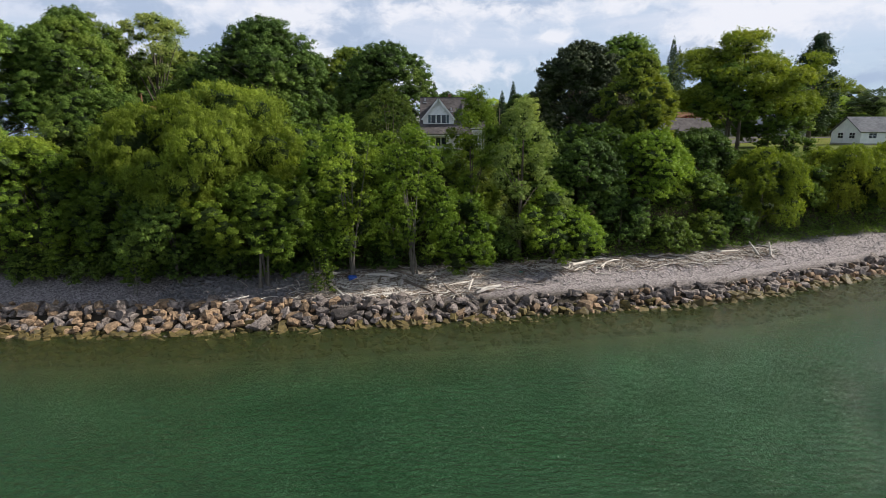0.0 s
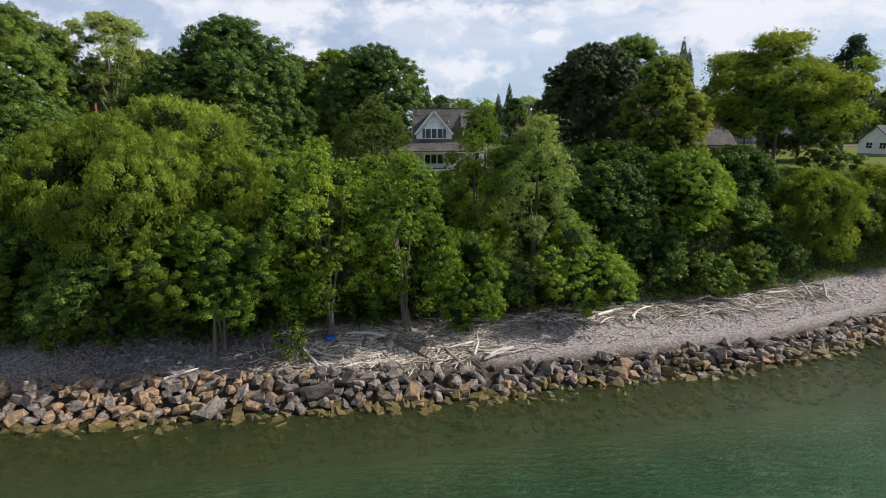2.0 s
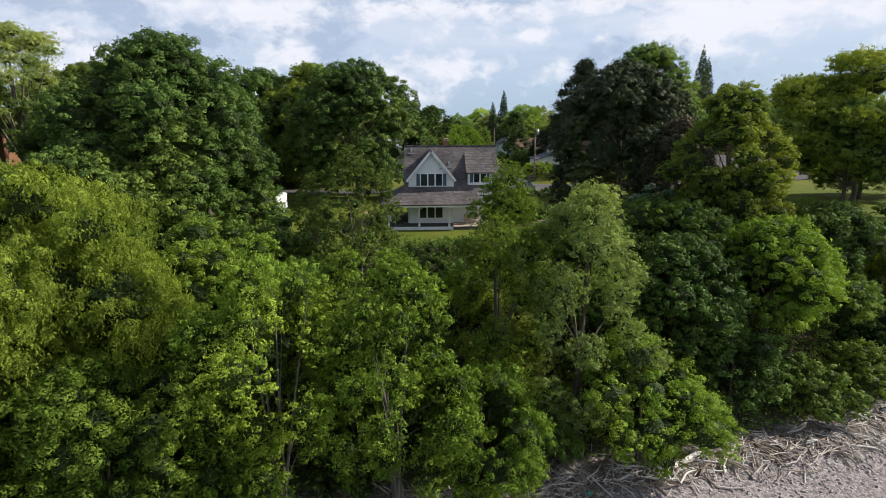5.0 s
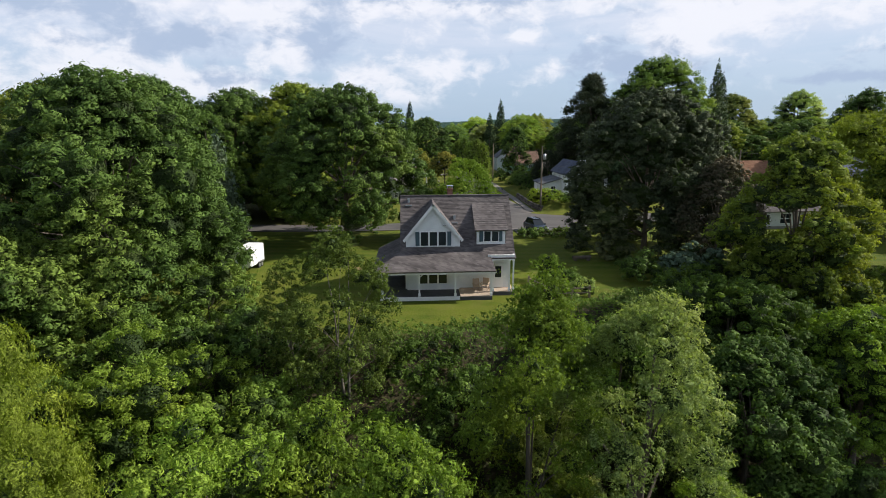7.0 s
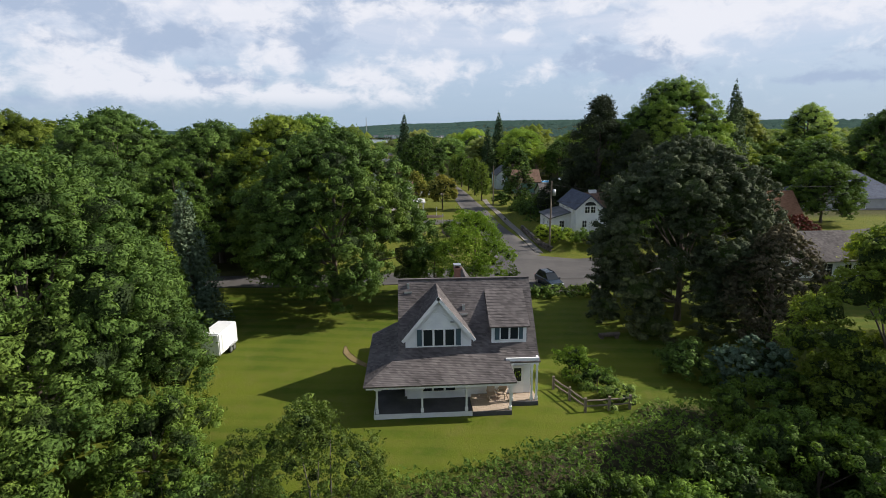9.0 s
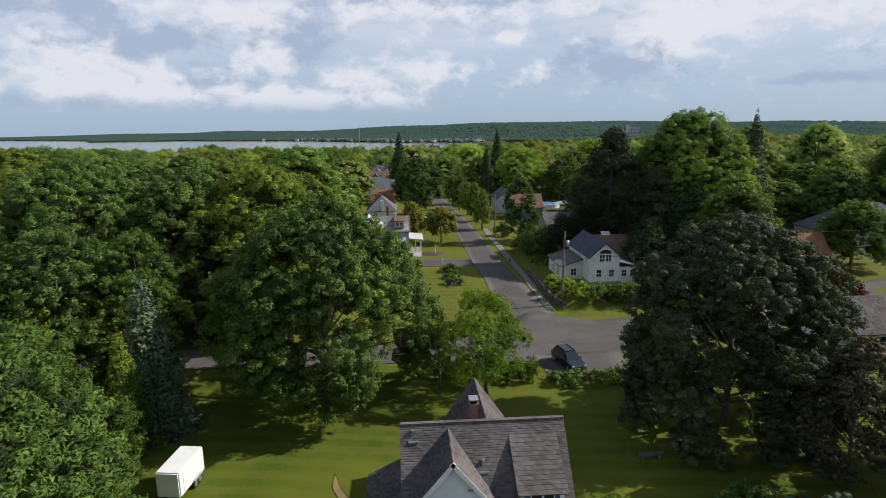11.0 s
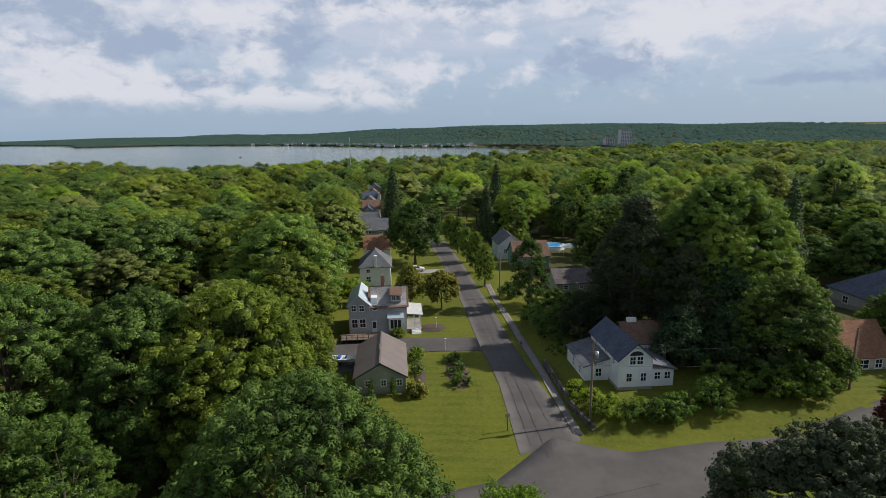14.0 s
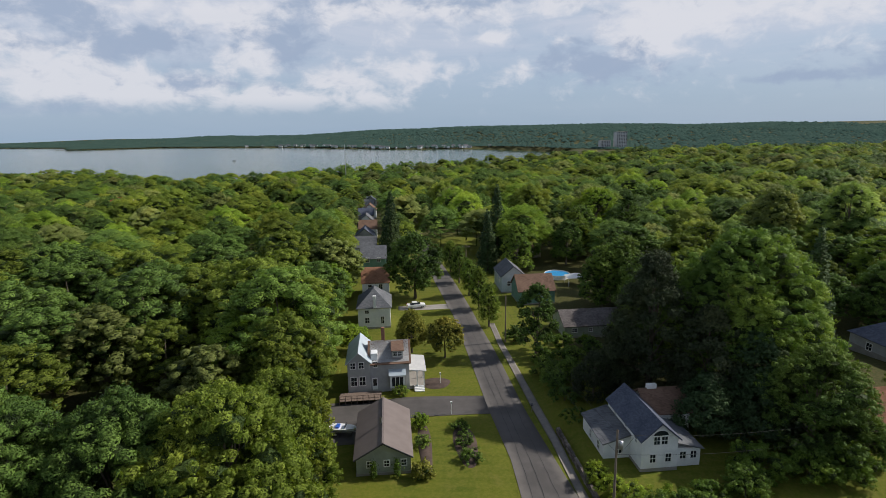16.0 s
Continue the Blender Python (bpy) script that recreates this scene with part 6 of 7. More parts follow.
    bm = B()
    bx(bm, -5.62, 4.25, 82.1, 82.2, 16.36, 16.6)
    bx(bm, -5.62, -5.52, 82.2, 91.4, 16.36, 16.6)
    bx(bm, -5.6, 4.2, 82.2, 85.0, 16.5, 16.56)
    part("porch_beam", bm, WHITE, r)
    for x in (-4.95, -1.93, 1.06, 4.05):
        p = porch_post(r, x, 82.66, 14.38 if x < 1.2 else 14.36, 16.4)
        bm = B()
        for s in (-1, 1):
            slab(bm, [(x + s * 0.06, 82.63, 16.05), (x + s * 0.06, 82.69, 16.05), (x + s * 0.42, 82.69, 16.4), (x + s * 0.42, 82.63, 16.4)], 0.06)
        part("bracket", bm, WHITE, p)
    for y in (86.0, 88.8, 91.0):
        porch_post(r, -4.95, y, 14.38, 16.4)
    # ground floor front: bay with a row of windows, darker porch end
    part("front_bay", bx(B(), -2.95, 1.55, 84.55, 84.97, 14.38, 17.2), WHITE_BOARD, r)
    for u in (-1.55, -0.72, 0.11):
        window(r, "S", u, 15.52, 84.55, 0.68, 1.15, (0, 0), 0.07)
    for u in (2.2, 2.95):
        window(r, "S", u, 16.25, yf, 0.55, 0.36, (0, 0), 0.07)
    part("side_wall", bx(B(), -3.16, -3.1, 85.0, 91.4, 14.38, 17.6), DARKWALL, r)
    # recessed entry at the corner
    part("entry_beam", bx(bx(B(), 3.9, 6.2, 83.75, 83.9, 17.1, 17.55), 6.05, 6.2, 83.9, 85.0, 17.1, 17.55), WHITE, r)
    part("entry_roof", courses(B(), (4.1, 83.7, 17.28), (6.3, 83.7, 17.28), (6.3, 84.75, 17.8), (4.1, 84.75, 17.8), 6), ROOF_PURPLE, r)
    for x in (4.35, 5.75, 6.1):
        porch_post(r, x, 83.85, 14.36, 17.1)
    door = part("door", bx(B(), 4.5, 5.4, 84.88, 84.97, 14.4, 16.5), WHITE, r, "white front door with glass")
    part("pane", bx(B(), 4.68, 5.22, 84.86, 84.885, 15.3, 16.3), GLASS, door)
    part("wreath", np_mesh("wreath", *tube([(4.95 + 0.2 * math.cos(a), 84.84, 15.85 + 0.2 * math.sin(a)) for a in np.linspace(0, 2 * math.pi, 13)], [0.05] * 13, 5)), LEAF_SHRUB, door, "dark wreath")
    window(r, "E", 87.5, 16.0, x1, 0.8, 1.2)
    window(r, "E", 88.2, 19.4, x1, 0.8, 1.1)
    part("step", bx(B(), -6.2, -5.3, 90.2, 91.1, 13.9, 14.2), CONCRETE, r)
    return r


lake_house()


def porch_chair(x, y, z, turn):
    r = thing("porch_chair", x, y, z, "light wooden porch chair on the deck", "chair", "porch chairs")
    m = pose(x, y, z, 0, 0, turn)
    part("seat", bx(B(), -0.28, 0.28, -0.25, 0.28, 0.36, 0.42, m), DECK, r)
    part("backrest", bx(B(), -0.28, 0.28, 0.25, 0.31, 0.42, 1.0, m), DECK, r)
    for a in (-0.26, 0.22):
        for b in (-0.22, 0.24):
            part("leg", bx(B(), a, a + 0.05, b, b + 0.05, 0, 0.36, m), DECK, r)
    for a in (-0.34, 0.27):
        part("armrest", bx(B(), a, a + 0.08, -0.28, 0.3, 0.58, 0.62, m), DECK, r)


porch_chair(3.0, 84.1, 14.365, 10)
porch_chair(3.75, 84.3, 14.365, -25)


def white_house():
    g = 15.4
    r = house("white clapboard house with slate-blue roof, arched window and low wings", 25.5, 30.2, 139.4, 150.0, 19.9, 22.0, "y", WHITE_BOARD, ROOF_BLUE,
              [("S", 27.0, 17.1, 0.7, 1.1), ("S", 29.0, 17.1, 0.7, 1.1), ("S", 27.4, 19.5, 0.75, 1.05), ("S", 28.4, 19.5, 0.75, 1.05), ("W", 141, 18.9, 0.5, 0.8), ("W", 144, 18.9, 0.5, 0.8), ("W", 147.5, 18.9, 0.5, 0.8)], zg=g)
    arch = [(27.9 + 0.95 * math.cos(a), 20.22 + 0.62 * math.sin(a)) for a in np.linspace(0, math.pi, 13)]
    rim = [(27.9 + 1.07 * math.cos(a), 20.16 + 0.74 * math.sin(a)) for a in np.linspace(0, math.pi, 13)]
    w = part("arched_window", prism(B(), rim, 139.34, 139.4), WHITE, r)
    part("pane", prism(B(), arch, 139.325, 139.36), GLASS, w)
    # right wing
    part("wing", bx(B(), 30.2, 33.5, 139.9, 146.0, g, 17.9), WHITE_BOARD, r)
    part("wing_roof", slab(B(), [(30.15, 139.6, 18.9), (33.85, 139.6, 17.85), (33.85, 146.3, 17.85), (30.15, 146.3, 18.9)], 0.16), ROOF_GREY, r)
    for u in (31.2, 32.6):
        window(r, "S", u, 16.95, 139.9, 0.75, 0.95)
    # left wing
    part("wing", prism(B(), [(22.0, g - 0.6), (25.5, g - 0.6), (25.5, 18.6), (22.0, 17.6)], 142.6, 150.2), WHITE_BOARD, r)
    part("wing_roof", slab(B(), [(21.7, 142.3, 17.65), (25.5, 142.3, 18.75), (25.5, 150.5, 18.75), (21.7, 150.5, 17.65)], 0.16), ROOF_GREY, r)
    window(r, "S", 24.0, 16.6, 142.6, 0.8, 1.1)
    for u in (144.4, 147.2):
        window(r, "W", u, 16.4, 22.0, 0.6, 1.1)
    # cross wing behind
    part("wing", gable_wall(B(), 30.2, 36.0, 147.0, 153.0, g, 18.9, 21.0, "x"), WHITE_BOARD, r)
    part("wing_roof", gable_roof(B(), 30.0, 36.0, 147.0, 153.0, 19.0, 21.2, "x"), ROOF_BROWN, r)
    part("chimney", bx(B(), 31.0, 32.4, 149.8, 150.3, 20.5, 21.7), WHITE, r)


white_house()


def garage():
    r = house("long sage-green garage with a taupe gable roof", -9.8, -2.8, 144.8, 156.6, 16.7, 18.7, "y", GREEN_BOARD, ROOF_TAUPE, [("S", -8.1, 15.6, 0.62, 0.8), ("S", -5.9, 15.6, 0.62, 0.8), ("S", -3.7, 15.6, 0.62, 0.8), ("E", 148, 15.6, 0.7, 0.8), ("E", 152, 15.6, 0.7, 0.8)], name="garage")
    part("flue", np_mesh("flue", *tube([(-6.5, 149.6, 18.4), (-6.5, 149.6, 19.5)], [0.16, 0.16], 8)), STEEL, r)
    part("ridge_cap", bx(B(), -6.42, -6.18, 144.4, 157.0, 18.64, 18.76), ROOF_TAUPE, r)
    for x, s in ((-10.2, 1), (-2.4, -1)):
        slope = B()
        slab(slope, [(-6.3, 144.38, 18.72), (-6.3, 144.46, 18.72), (x + 0.05 * s, 144.46, 16.5), (x + 0.05 * s, 144.38, 16.5)], 0.2)
        part("bargeboard", slope, DARKWALL, r)


garage()


def grey_house():
    g = 14.0
    r = house("grey two-storey house with pale metal and brown roofs and a deck", -12.3, -8.6, 167.6, 176.5, 19.9, 21.6, "y", GREY_BOARD, ROOF_METAL,
              [("S", -11.4, 19.2, 0.75, 1.0), ("S", -10.0, 19.2, 0.75, 1.0), ("S", -11.3, 16.4, 0.95, 1.5), ("S", -9.9, 16.4, 0.95, 1.5)], zg=g)
    part("main_block", gable_wall(B(), -8.6, -2.0, 168.2, 175.8, g, 19.3, 21.8, "x"), GREY_BOARD, r)
    part("main_roof", gable_roof(B(), -8.6, -2.0, 168.2, 175.8, 19.3, 21.8, "x"), ROOF_BROWN, r)
    part("dormer", bx(B(), -4.8, -3.0, 168.5, 171.5, 19.8, 21.2), GREY_BOARD, r)
    part("dormer_roof", slab(B(), [(-5.0, 168.2, 21.25), (-2.8, 168.2, 21.25), (-2.8, 171.6, 21.75), (-5.0, 171.6, 21.75)], 0.12), ROOF_BROWN, r)
    for u in (-4.3, -3.5):
        window(r, "S", u, 20.6, 168.5, 0.6, 0.75)
    part("white_dormer", bx(B(), -8.4, -7.3, 168.7, 170.8, 19.6, 20.75), WHITE_BOARD, r, "white dormer")
    window(r, "S", -7.7, 19.0, 168.2, 0.6, 0.9)
    # bay window
    bay = part("bay_window", bx(B(), -5.3, -2.8, 167.3, 168.2, 14.9, 17.3), WHITE, r, "white bay window")
    for u in (-4.7, -4.05, -3.4):
        part("pane", bx(B(), u - 0.27, u + 0.27, 167.28, 167.33, 15.3, 16.9), GLASS, bay)
    part("bay_roof", slab(B(), [(-5.5, 167.0, 17.3), (-2.6, 167.0, 17.3), (-2.6, 168.25, 18.0), (-5.5, 168.25, 18.0)], 0.1), ROOF_METAL, r)
    door = part("door", bx(B(), -8.3, -7.4, 168.12, 168.22, 14.5, 16.6), WHITE, r)
    part("pane", bx(B(), -8.15, -7.55, 168.1, 168.14, 15.2, 16.4), GLASS, door)
    # porch
    part("porch", bx(B(), -2.0, 0.6, 168.6, 174.5, g, 14.6), CONCRETE, r)
    part("porch_roof", slab(B(), [(-2.1, 168.2, 17.7), (0.9, 168.2, 17.35), (0.9, 175, 17.35), (-2.1, 175, 17.7)], 0.14), PALE_ROOF, r, "pale flat porch roof")
    for x, y in ((0.5, 168.5), (-0.7, 168.5), (0.5, 171.5), (0.5, 174.6)):
        porch_post(r, x, y, 14.6, 17.3, 0.16)
    for i in range(4):
        part("step", bx(B(), -1.2, 0.5, 167.3 + i * 0.3, 168.6, g - 0.02, g + 0.15 * (i + 1)), WHITE, r)
    part("chimney", bx(B(), -6.6, -6.0, 172.6, 173.2, 21.5, 23.8), BRICK, r)
    # deck with rail
    d = thing("deck", -10.2, 165.6, g, "weathered brown wooden deck with railing behind the garage", "deck")
    for i in range(14):
        part("deck_board", bx(B(), -13.6, -6.8, 164.2 + i * 0.22, 164.41 + i * 0.22, 14.55, 14.62), OLD_DECK, d)
    for i in range(8):
        x = -13.6 + i * 0.95
        part("post", bx(B(), x, x + 0.1, 164.2, 164.3, 13.9, 15.5), OLD_DECK, d)
    part("rail", bx(B(), -13.6, -6.8, 164.17, 164.33, 15.5, 15.56), OLD_DECK, d)
    part("rail", bx(B(), -13.6, -6.8, 164.21, 164.29, 15.0, 15.05), OLD_DECK, d)


grey_house()
S = "S"
house("pale two-storey house with a grey hipped roof and chimney", -12.2, -5.0, 199.5, 209.0, 18.9, 22.4, "y", WHITE_BOARD, ROOF_GREY, [(S, -10.2, 15.9, 0.9, 1.2), (S, -6.8, 15.9, 0.6, 1.6), (S, -10.2, 17.9, 0.8, 0.7)], (-8.4, 199.1, 21.6), hip=True)
house("white house with a rust-red shingle roof", -12.2, -5.2, 222.0, 231.0, 18.6, 21.6, "x", WHITE_BOARD, ROOF_RED, [(S, -10.2, 17.2, 0.9, 1.4), (S, -7.4, 17.2, 0.9, 1.4)])
house("dark green two-storey house with a grey roof", -13.5, -6.0, 246.0, 255.0, 19.6, 22.6, "x", TEAL_BOARD, ROOF_GREY, [(S, -11.5, 19.0, 0.9, 1.3), (S, -8.2, 19.0, 0.9, 1.3)])
house("pale blue two-storey house with a cross gable roof", 25.0, 31.5, 222.0, 232.0, 18.8, 21.4, "y", BLUE_BOARD, ROOF_GREY, [(S, 27.0, 16.6, 0.8, 1.2), (S, 29.5, 16.6, 0.8, 1.2), ("W", 225, 17, 0.8, 1.2), ("W", 228, 17, 0.8, 1.2)])
house("teal green house with a brown gable roof", 27.3, 36.5, 211.5, 220.0, 17.6, 20.8, "x", TEAL_BOARD, ROOF_BROWN, [(S, 30.0, 16.4, 1.0, 0.9), (S, 33.8, 16.4, 1.0, 0.9)])
house("low grey ranch house with a long roof", 31.4, 44.0, 187.5, 196.0, 16.8, 19.0, "x", GREEN_BOARD, ROOF_PURPLE, [(S, 33.5, 15.7, 1.0, 0.8), (S, 37.0, 15.7, 0.7, 0.7), (S, 40.8, 15.7, 1.0, 0.8)])
house("small tan house with a brown roof", 40.0, 47.0, 262.0, 269.0, 17.0, 19.6, "x", TAN_BOARD, ROOF_BROWN, [(S, 43.5, 15.6, 1.0, 0.9)])
house("tan house with a reddish brown roof and white porch windows", 58.5, 67.0, 141.5, 149.0, 17.6, 21.6, "x", TAN_BOARD, ROOF_RED, [(S, 60.4, 16.2, 1.0, 1.3), (S, 62.8, 16.2, 1.6, 1.3), (S, 65.2, 16.2, 1.0, 1.3)])
house("large house with a broad slate-grey shingle roof", 84.0, 104.0, 160.0, 174.0, 18.0, 23.4, "x", GREY_BOARD, ROOF_BLUE, hip=True, wins=[("W", 164, 16.4, 1.2, 1.4), ("W", 169.5, 16.4, 1.2, 1.4), (S, 88, 16.4, 1.2, 1.4), (S, 94, 16.4, 1.2, 1.4), (S, 100, 16.4, 1.2, 1.4)])
house("white cottage with a grey-brown roof facing the lake", 45.4, 54.2, 113.0, 121.0, 16.7, 19.6, "x", WHITE_BOARD, ROOF_PURPLE, [(S, 47.0, 15.4, 0.9, 1.1), (S, 49.8, 15.4, 1.5, 1.3), (S, 52.6, 15.4, 0.9, 1.1)])
house("white house with pale roof and glazed porch facing the lake", 87.5, 102.0, 118.0, 127.0, 17.0, 20.0, "x", WHITE_BOARD, ROOF_GREY, [(S, 90, 16.0, 1.6, 1.0), (S, 93.5, 16.0, 1.6, 1.0), ("W", 120.5, 16.0, 1.6, 1.1), ("W", 124.0, 16.0, 1.6, 1.1), (S, 97.5, 16.0, 1.6, 1.0)])
house("house with a terracotta roof and brick chimney behind willows", -52.5, -43.5, 96.0, 104.0, 18.2, 21.3, "x", TAN_BOARD, ROOF_ORANGE, [(S, -49, 16.4, 1.0, 1.2), (S, -46, 16.4, 1.0, 1.2)], (-51.5, 97.0, 23.2))
house("house with a bright red roof among the trees", -156.0, -145.0, 396.0, 404.0, 19.5, 24.0, "x", WHITE_BOARD, ROOF_BRIGHT, [(S, -152, 16, 1.2, 1.4)])
for i, (x, y) in enumerate(((-13, 272), (-14, 292), (-13.5, 312), (-15, 334), (-16, 358), (-15, 384), (-17, 412), (-16, 442), (-18, 500))):
    wl, rf = ((WHITE_BOARD, ROOF_GREY), (GREY_BOARD, ROOF_BLUE), (WHITE_BOARD, ROOF_BROWN))[i % 3]
    zg = float(ground(x, y))
    house("small town house with a gable roof among trees", x - 3.6, x + 3.6, y - 4, y + 4, zg + 4.8, zg + 7.8, "y" if i % 2 else "x", wl, rf, [(S, x - 1.5, zg + 2, 0.9, 1.2), (S, x + 1.5, zg + 2, 0.9, 1.2)], group="town houses")

# ---- vehicles ----
def body_loft(sections, material, name, parent, label="", m=None):
    """A car body through cross sections (y, half width at sill, half width at shoulder, sill z, shoulder z, top z, half width at top)."""
    V, F = [], []
    for y, ws, wh, zs, zh, zt, wt in sections:
        ring = [(-ws, zs), (ws, zs), (wh, (zs + zh) / 2), (wh * 0.985, zh), (wt, zt), (-wt, zt), (-wh * 0.985, zh), (-wh, (zs + zh) / 2)]
        V += [(x, y, z) for x, z in ring]
    n = 8
    for i in range(len(sections) - 1):
        for k in range(n):
            F.append((i * n + k, i * n + (k + 1) % n, (i + 1) * n + (k + 1) % n, (i + 1) * n + k))
    bm = bmesh.new()
    vs = [bm.verts.new((m @ Vector(p)) if m else p) for p in V]
    for f in F:
        bm.faces.new([vs[i] for i in f])
    bm.faces.new(vs[:n][::-1]), bm.faces.new(vs[-n:])
    return part(name, bm, material, parent, label)


def wheel(parent, x, y, r, w, m):
    bm = bmesh.new()
    bmesh.ops.create_cone(bm, cap_ends=True, segments=18, radius1=r, radius2=r, depth=w, matrix=m @ pose(x, y, r, 0, 90, 0))
    ob = part("wheel", bm, RUBBER, parent)
    bm = bmesh.new()
    bmesh.ops.create_cone(bm, cap_ends=True, segments=14, radius1=r * 0.62, radius2=r * 0.62, depth=w + 0.03, matrix=m @ pose(x, y, r, 0, 90, 0))
    part("rim", bm, STEEL, ob)


def car(name, label, x, y, z, turn, paint, suv=True):
    """A car whose front looks along its own -y."""
    r = thing(name, x, y, z, label, "car")
    m = pose(x, y, z, 0, 0, turn)
    top = 1.72 if suv else 1.45
    sh = 1.02 if suv else 0.92
    body_loft([(-2.32, 0.70, 0.74, 0.34, 0.68, 0.72, 0.66), (-2.15, 0.82, 0.88, 0.26, 0.82, 0.88, 0.74), (-1.2, 0.88, 0.93, 0.24, 0.95, 1.02, 0.78), (-0.9, 0.88, 0.93, 0.24, sh, sh + 0.04, 0.80),
               (1.4, 0.88, 0.93, 0.24, sh, sh + 0.04, 0.80), (2.1, 0.86, 0.92, 0.28, sh - 0.02, sh + 0.02, 0.78), (2.3, 0.80, 0.86, 0.36, sh - 0.1, sh - 0.06, 0.74)], paint, "body", r, m=m)
    back = 2.15 if suv else 1.5
    body_loft([(-1.15, 0.78, 0.80, sh - 0.02, sh, sh + 0.02, 0.76), (-0.35, 0.78, 0.80, sh, sh + 0.1, top - 0.06, 0.62), (0.4, 0.78, 0.80, sh, sh + 0.1, top, 0.64), (back - 0.55, 0.78, 0.80, sh, sh + 0.1, top - 0.05, 0.62), (back, 0.76, 0.78, sh - 0.02, sh, sh + 0.03, 0.72)], GLASS, "glasshouse", r, "dark tinted windows", m)
    part("roof_panel", bx(B(), -0.63, 0.63, -0.3, back - 0.55, top - 0.03, top + 0.025, m), paint, r)
    if suv:
        for s in (-0.56, 0.52):
            part("roof_rail", bx(B(), s, s + 0.04, -0.15, back - 0.6, top + 0.03, top + 0.09, m), RUBBER, r)
    for s in (-1, 1):
        for yy in (-1.45, 1.4):
            wheel(r, s * 0.80, yy, 0.34, 0.22, m)
        part("headlight", bx(B(), s * 0.68 - 0.14, s * 0.68 + 0.14, -2.30, -2.12, 0.66, 0.82, m), PLASTIC, r, "clear headlight")
        part("tail_light", bx(B(), s * 0.74 - 0.1, s * 0.74 + 0.1, 2.2, 2.31, 0.8, 1.0, m), REDLENS, r, "red tail light")
        part("mirror", bx(B(), s * 1.0 - 0.09, s * 1.0 + 0.09, -0.86, -0.74, 1.0, 1.16, m), paint, r)
    part("bumper", bx(B(), -0.8, 0.8, -2.40, -2.2, 0.32, 0.58, m), RUBBER, r)
    return r


SUVPAINT = plain("dark_blue_grey_paint", (0.02, 0.035, 0.055), 0.25, 0.3)
WHITEPAINT = plain("white_car_paint", (0.75, 0.75, 0.75), 0.3)
PLASTIC = plain("clear_lens", (0.6, 0.62, 0.62), 0.15)
REDLENS = plain("red_lens", (0.35, 0.02, 0.02), 0.2)
BLUEPLASTIC = plain("blue_plastic", (0.02, 0.09, 0.42), 0.45)
POOLBLUE = plain("pool_blue", (0.05, 0.30, 0.60), 0.2)
YELLOW = plain("yellow_plastic", (0.55, 0.42, 0.03), 0.5)
TEALP = plain("teal_plastic", (0.05, 0.35, 0.28), 0.5)
car("suv", "dark blue-grey sport utility car parked in the bay", 14.4, 113.2, 14.07, 13, SUVPAINT)
car("sedan", "white sedan parked on a driveway", 1.4, 213.0, 14.05, 95, WHITEPAINT, False)


def cargo_trailer():
    x, y, z = -19.3, 95.0, 14.0
    r = thing("cargo_trailer", x, y, z, "white enclosed cargo trailer on the lawn", "trailer")
    m = pose(x, y, z, 0, 0, -8)
    bm = bx(B(), -0.85, 0.85, -1.7, 1.7, 0.45, 2.35, m)
    bmesh.ops.bevel(bm, geom=bm.edges[:], offset=0.08, segments=2, affect="EDGES")
    b = part("box", bm, WHITE, r)
    part("door", bx(B(), 0.85, 0.88, -1.2, -0.4, 0.6, 2.1, m), WHITE, b)
    part("fender", bx(B(), 0.84, 1.05, -0.1, 1.0, 0.62, 0.7, m), STEEL, r)
    for s in (-0.86, 0.86):
        for yy in (0.15, 0.75):
            wheel(r, s, yy, 0.31, 0.18, m)
    part("drawbar", bx(B(), -0.06, 0.06, -2.9, -1.7, 0.4, 0.5, m), STEEL, r)
    part("jack", bx(B(), -0.04, 0.04, -2.8, -2.7, 0.0, 0.6, m), STEEL, r)


cargo_trailer()


def boat():
    x, y, z = -12.4, 155.4, 14.05
    r = thing("boat", x, y, z, "small white motor boat with blue seats on a trailer", "boat")
    m = pose(x, y, z, 0, 0, 78)
    V, F = [], []
    for yy, w, zb in ((-2.4, 0.02, 0.95), (-1.8, 0.45, 0.7), (-0.8, 0.8, 0.55), (0.8, 0.9, 0.5), (2.0, 0.85, 0.5)):
        V += [(-w, yy, 1.15), (-w * 0.85, yy, 0.8), (0, yy, zb), (w * 0.85, yy, 0.8), (w, yy, 1.15), (w * 0.8, yy, 1.13), (0, yy, 1.0), (-w * 0.8, yy, 1.13)]
    bm = bmesh.new()
    vs = [bm.verts.new(m @ Vector(p)) for p in V]
    for i in range(4):
        for k in range(8):
            bm.faces.new((vs[i * 8 + k], vs[i * 8 + (k + 1) % 8], vs[i * 8 + 8 + (k + 1) % 8], vs[i * 8 + 8 + k]))
    bm.faces.new(vs[-8:])
    part("hull", bm, WHITEPAINT, r)
    part("windscreen", bx(B(), -0.6, 0.6, -0.5, -0.45, 1.1, 1.5, m), GLASS, r)
    part("seat", bx(B(), -0.5, 0.5, 0.4, 0.9, 1.0, 1.35, m), BLUEPLASTIC, r)
    part("outboard", bx(B(), -0.2, 0.2, 2.0, 2.35, 0.5, 1.6, m), RUBBER, r)
    part("trailer_frame", bx(bx(B(), -0.5, 0.5, -1.5, 1.8, 0.42, 0.5, m), -0.06, 0.06, -4.2, -1.5, 0.4, 0.5, m), STEEL, r)
    part("jack", bx(B(), -0.04, 0.04, -4.1, -4.0, 0.0, 0.5, m), STEEL, r)
    for s in (-0.8, 0.8):
        wheel(r, s, 0.8, 0.3, 0.18, m)


boat()


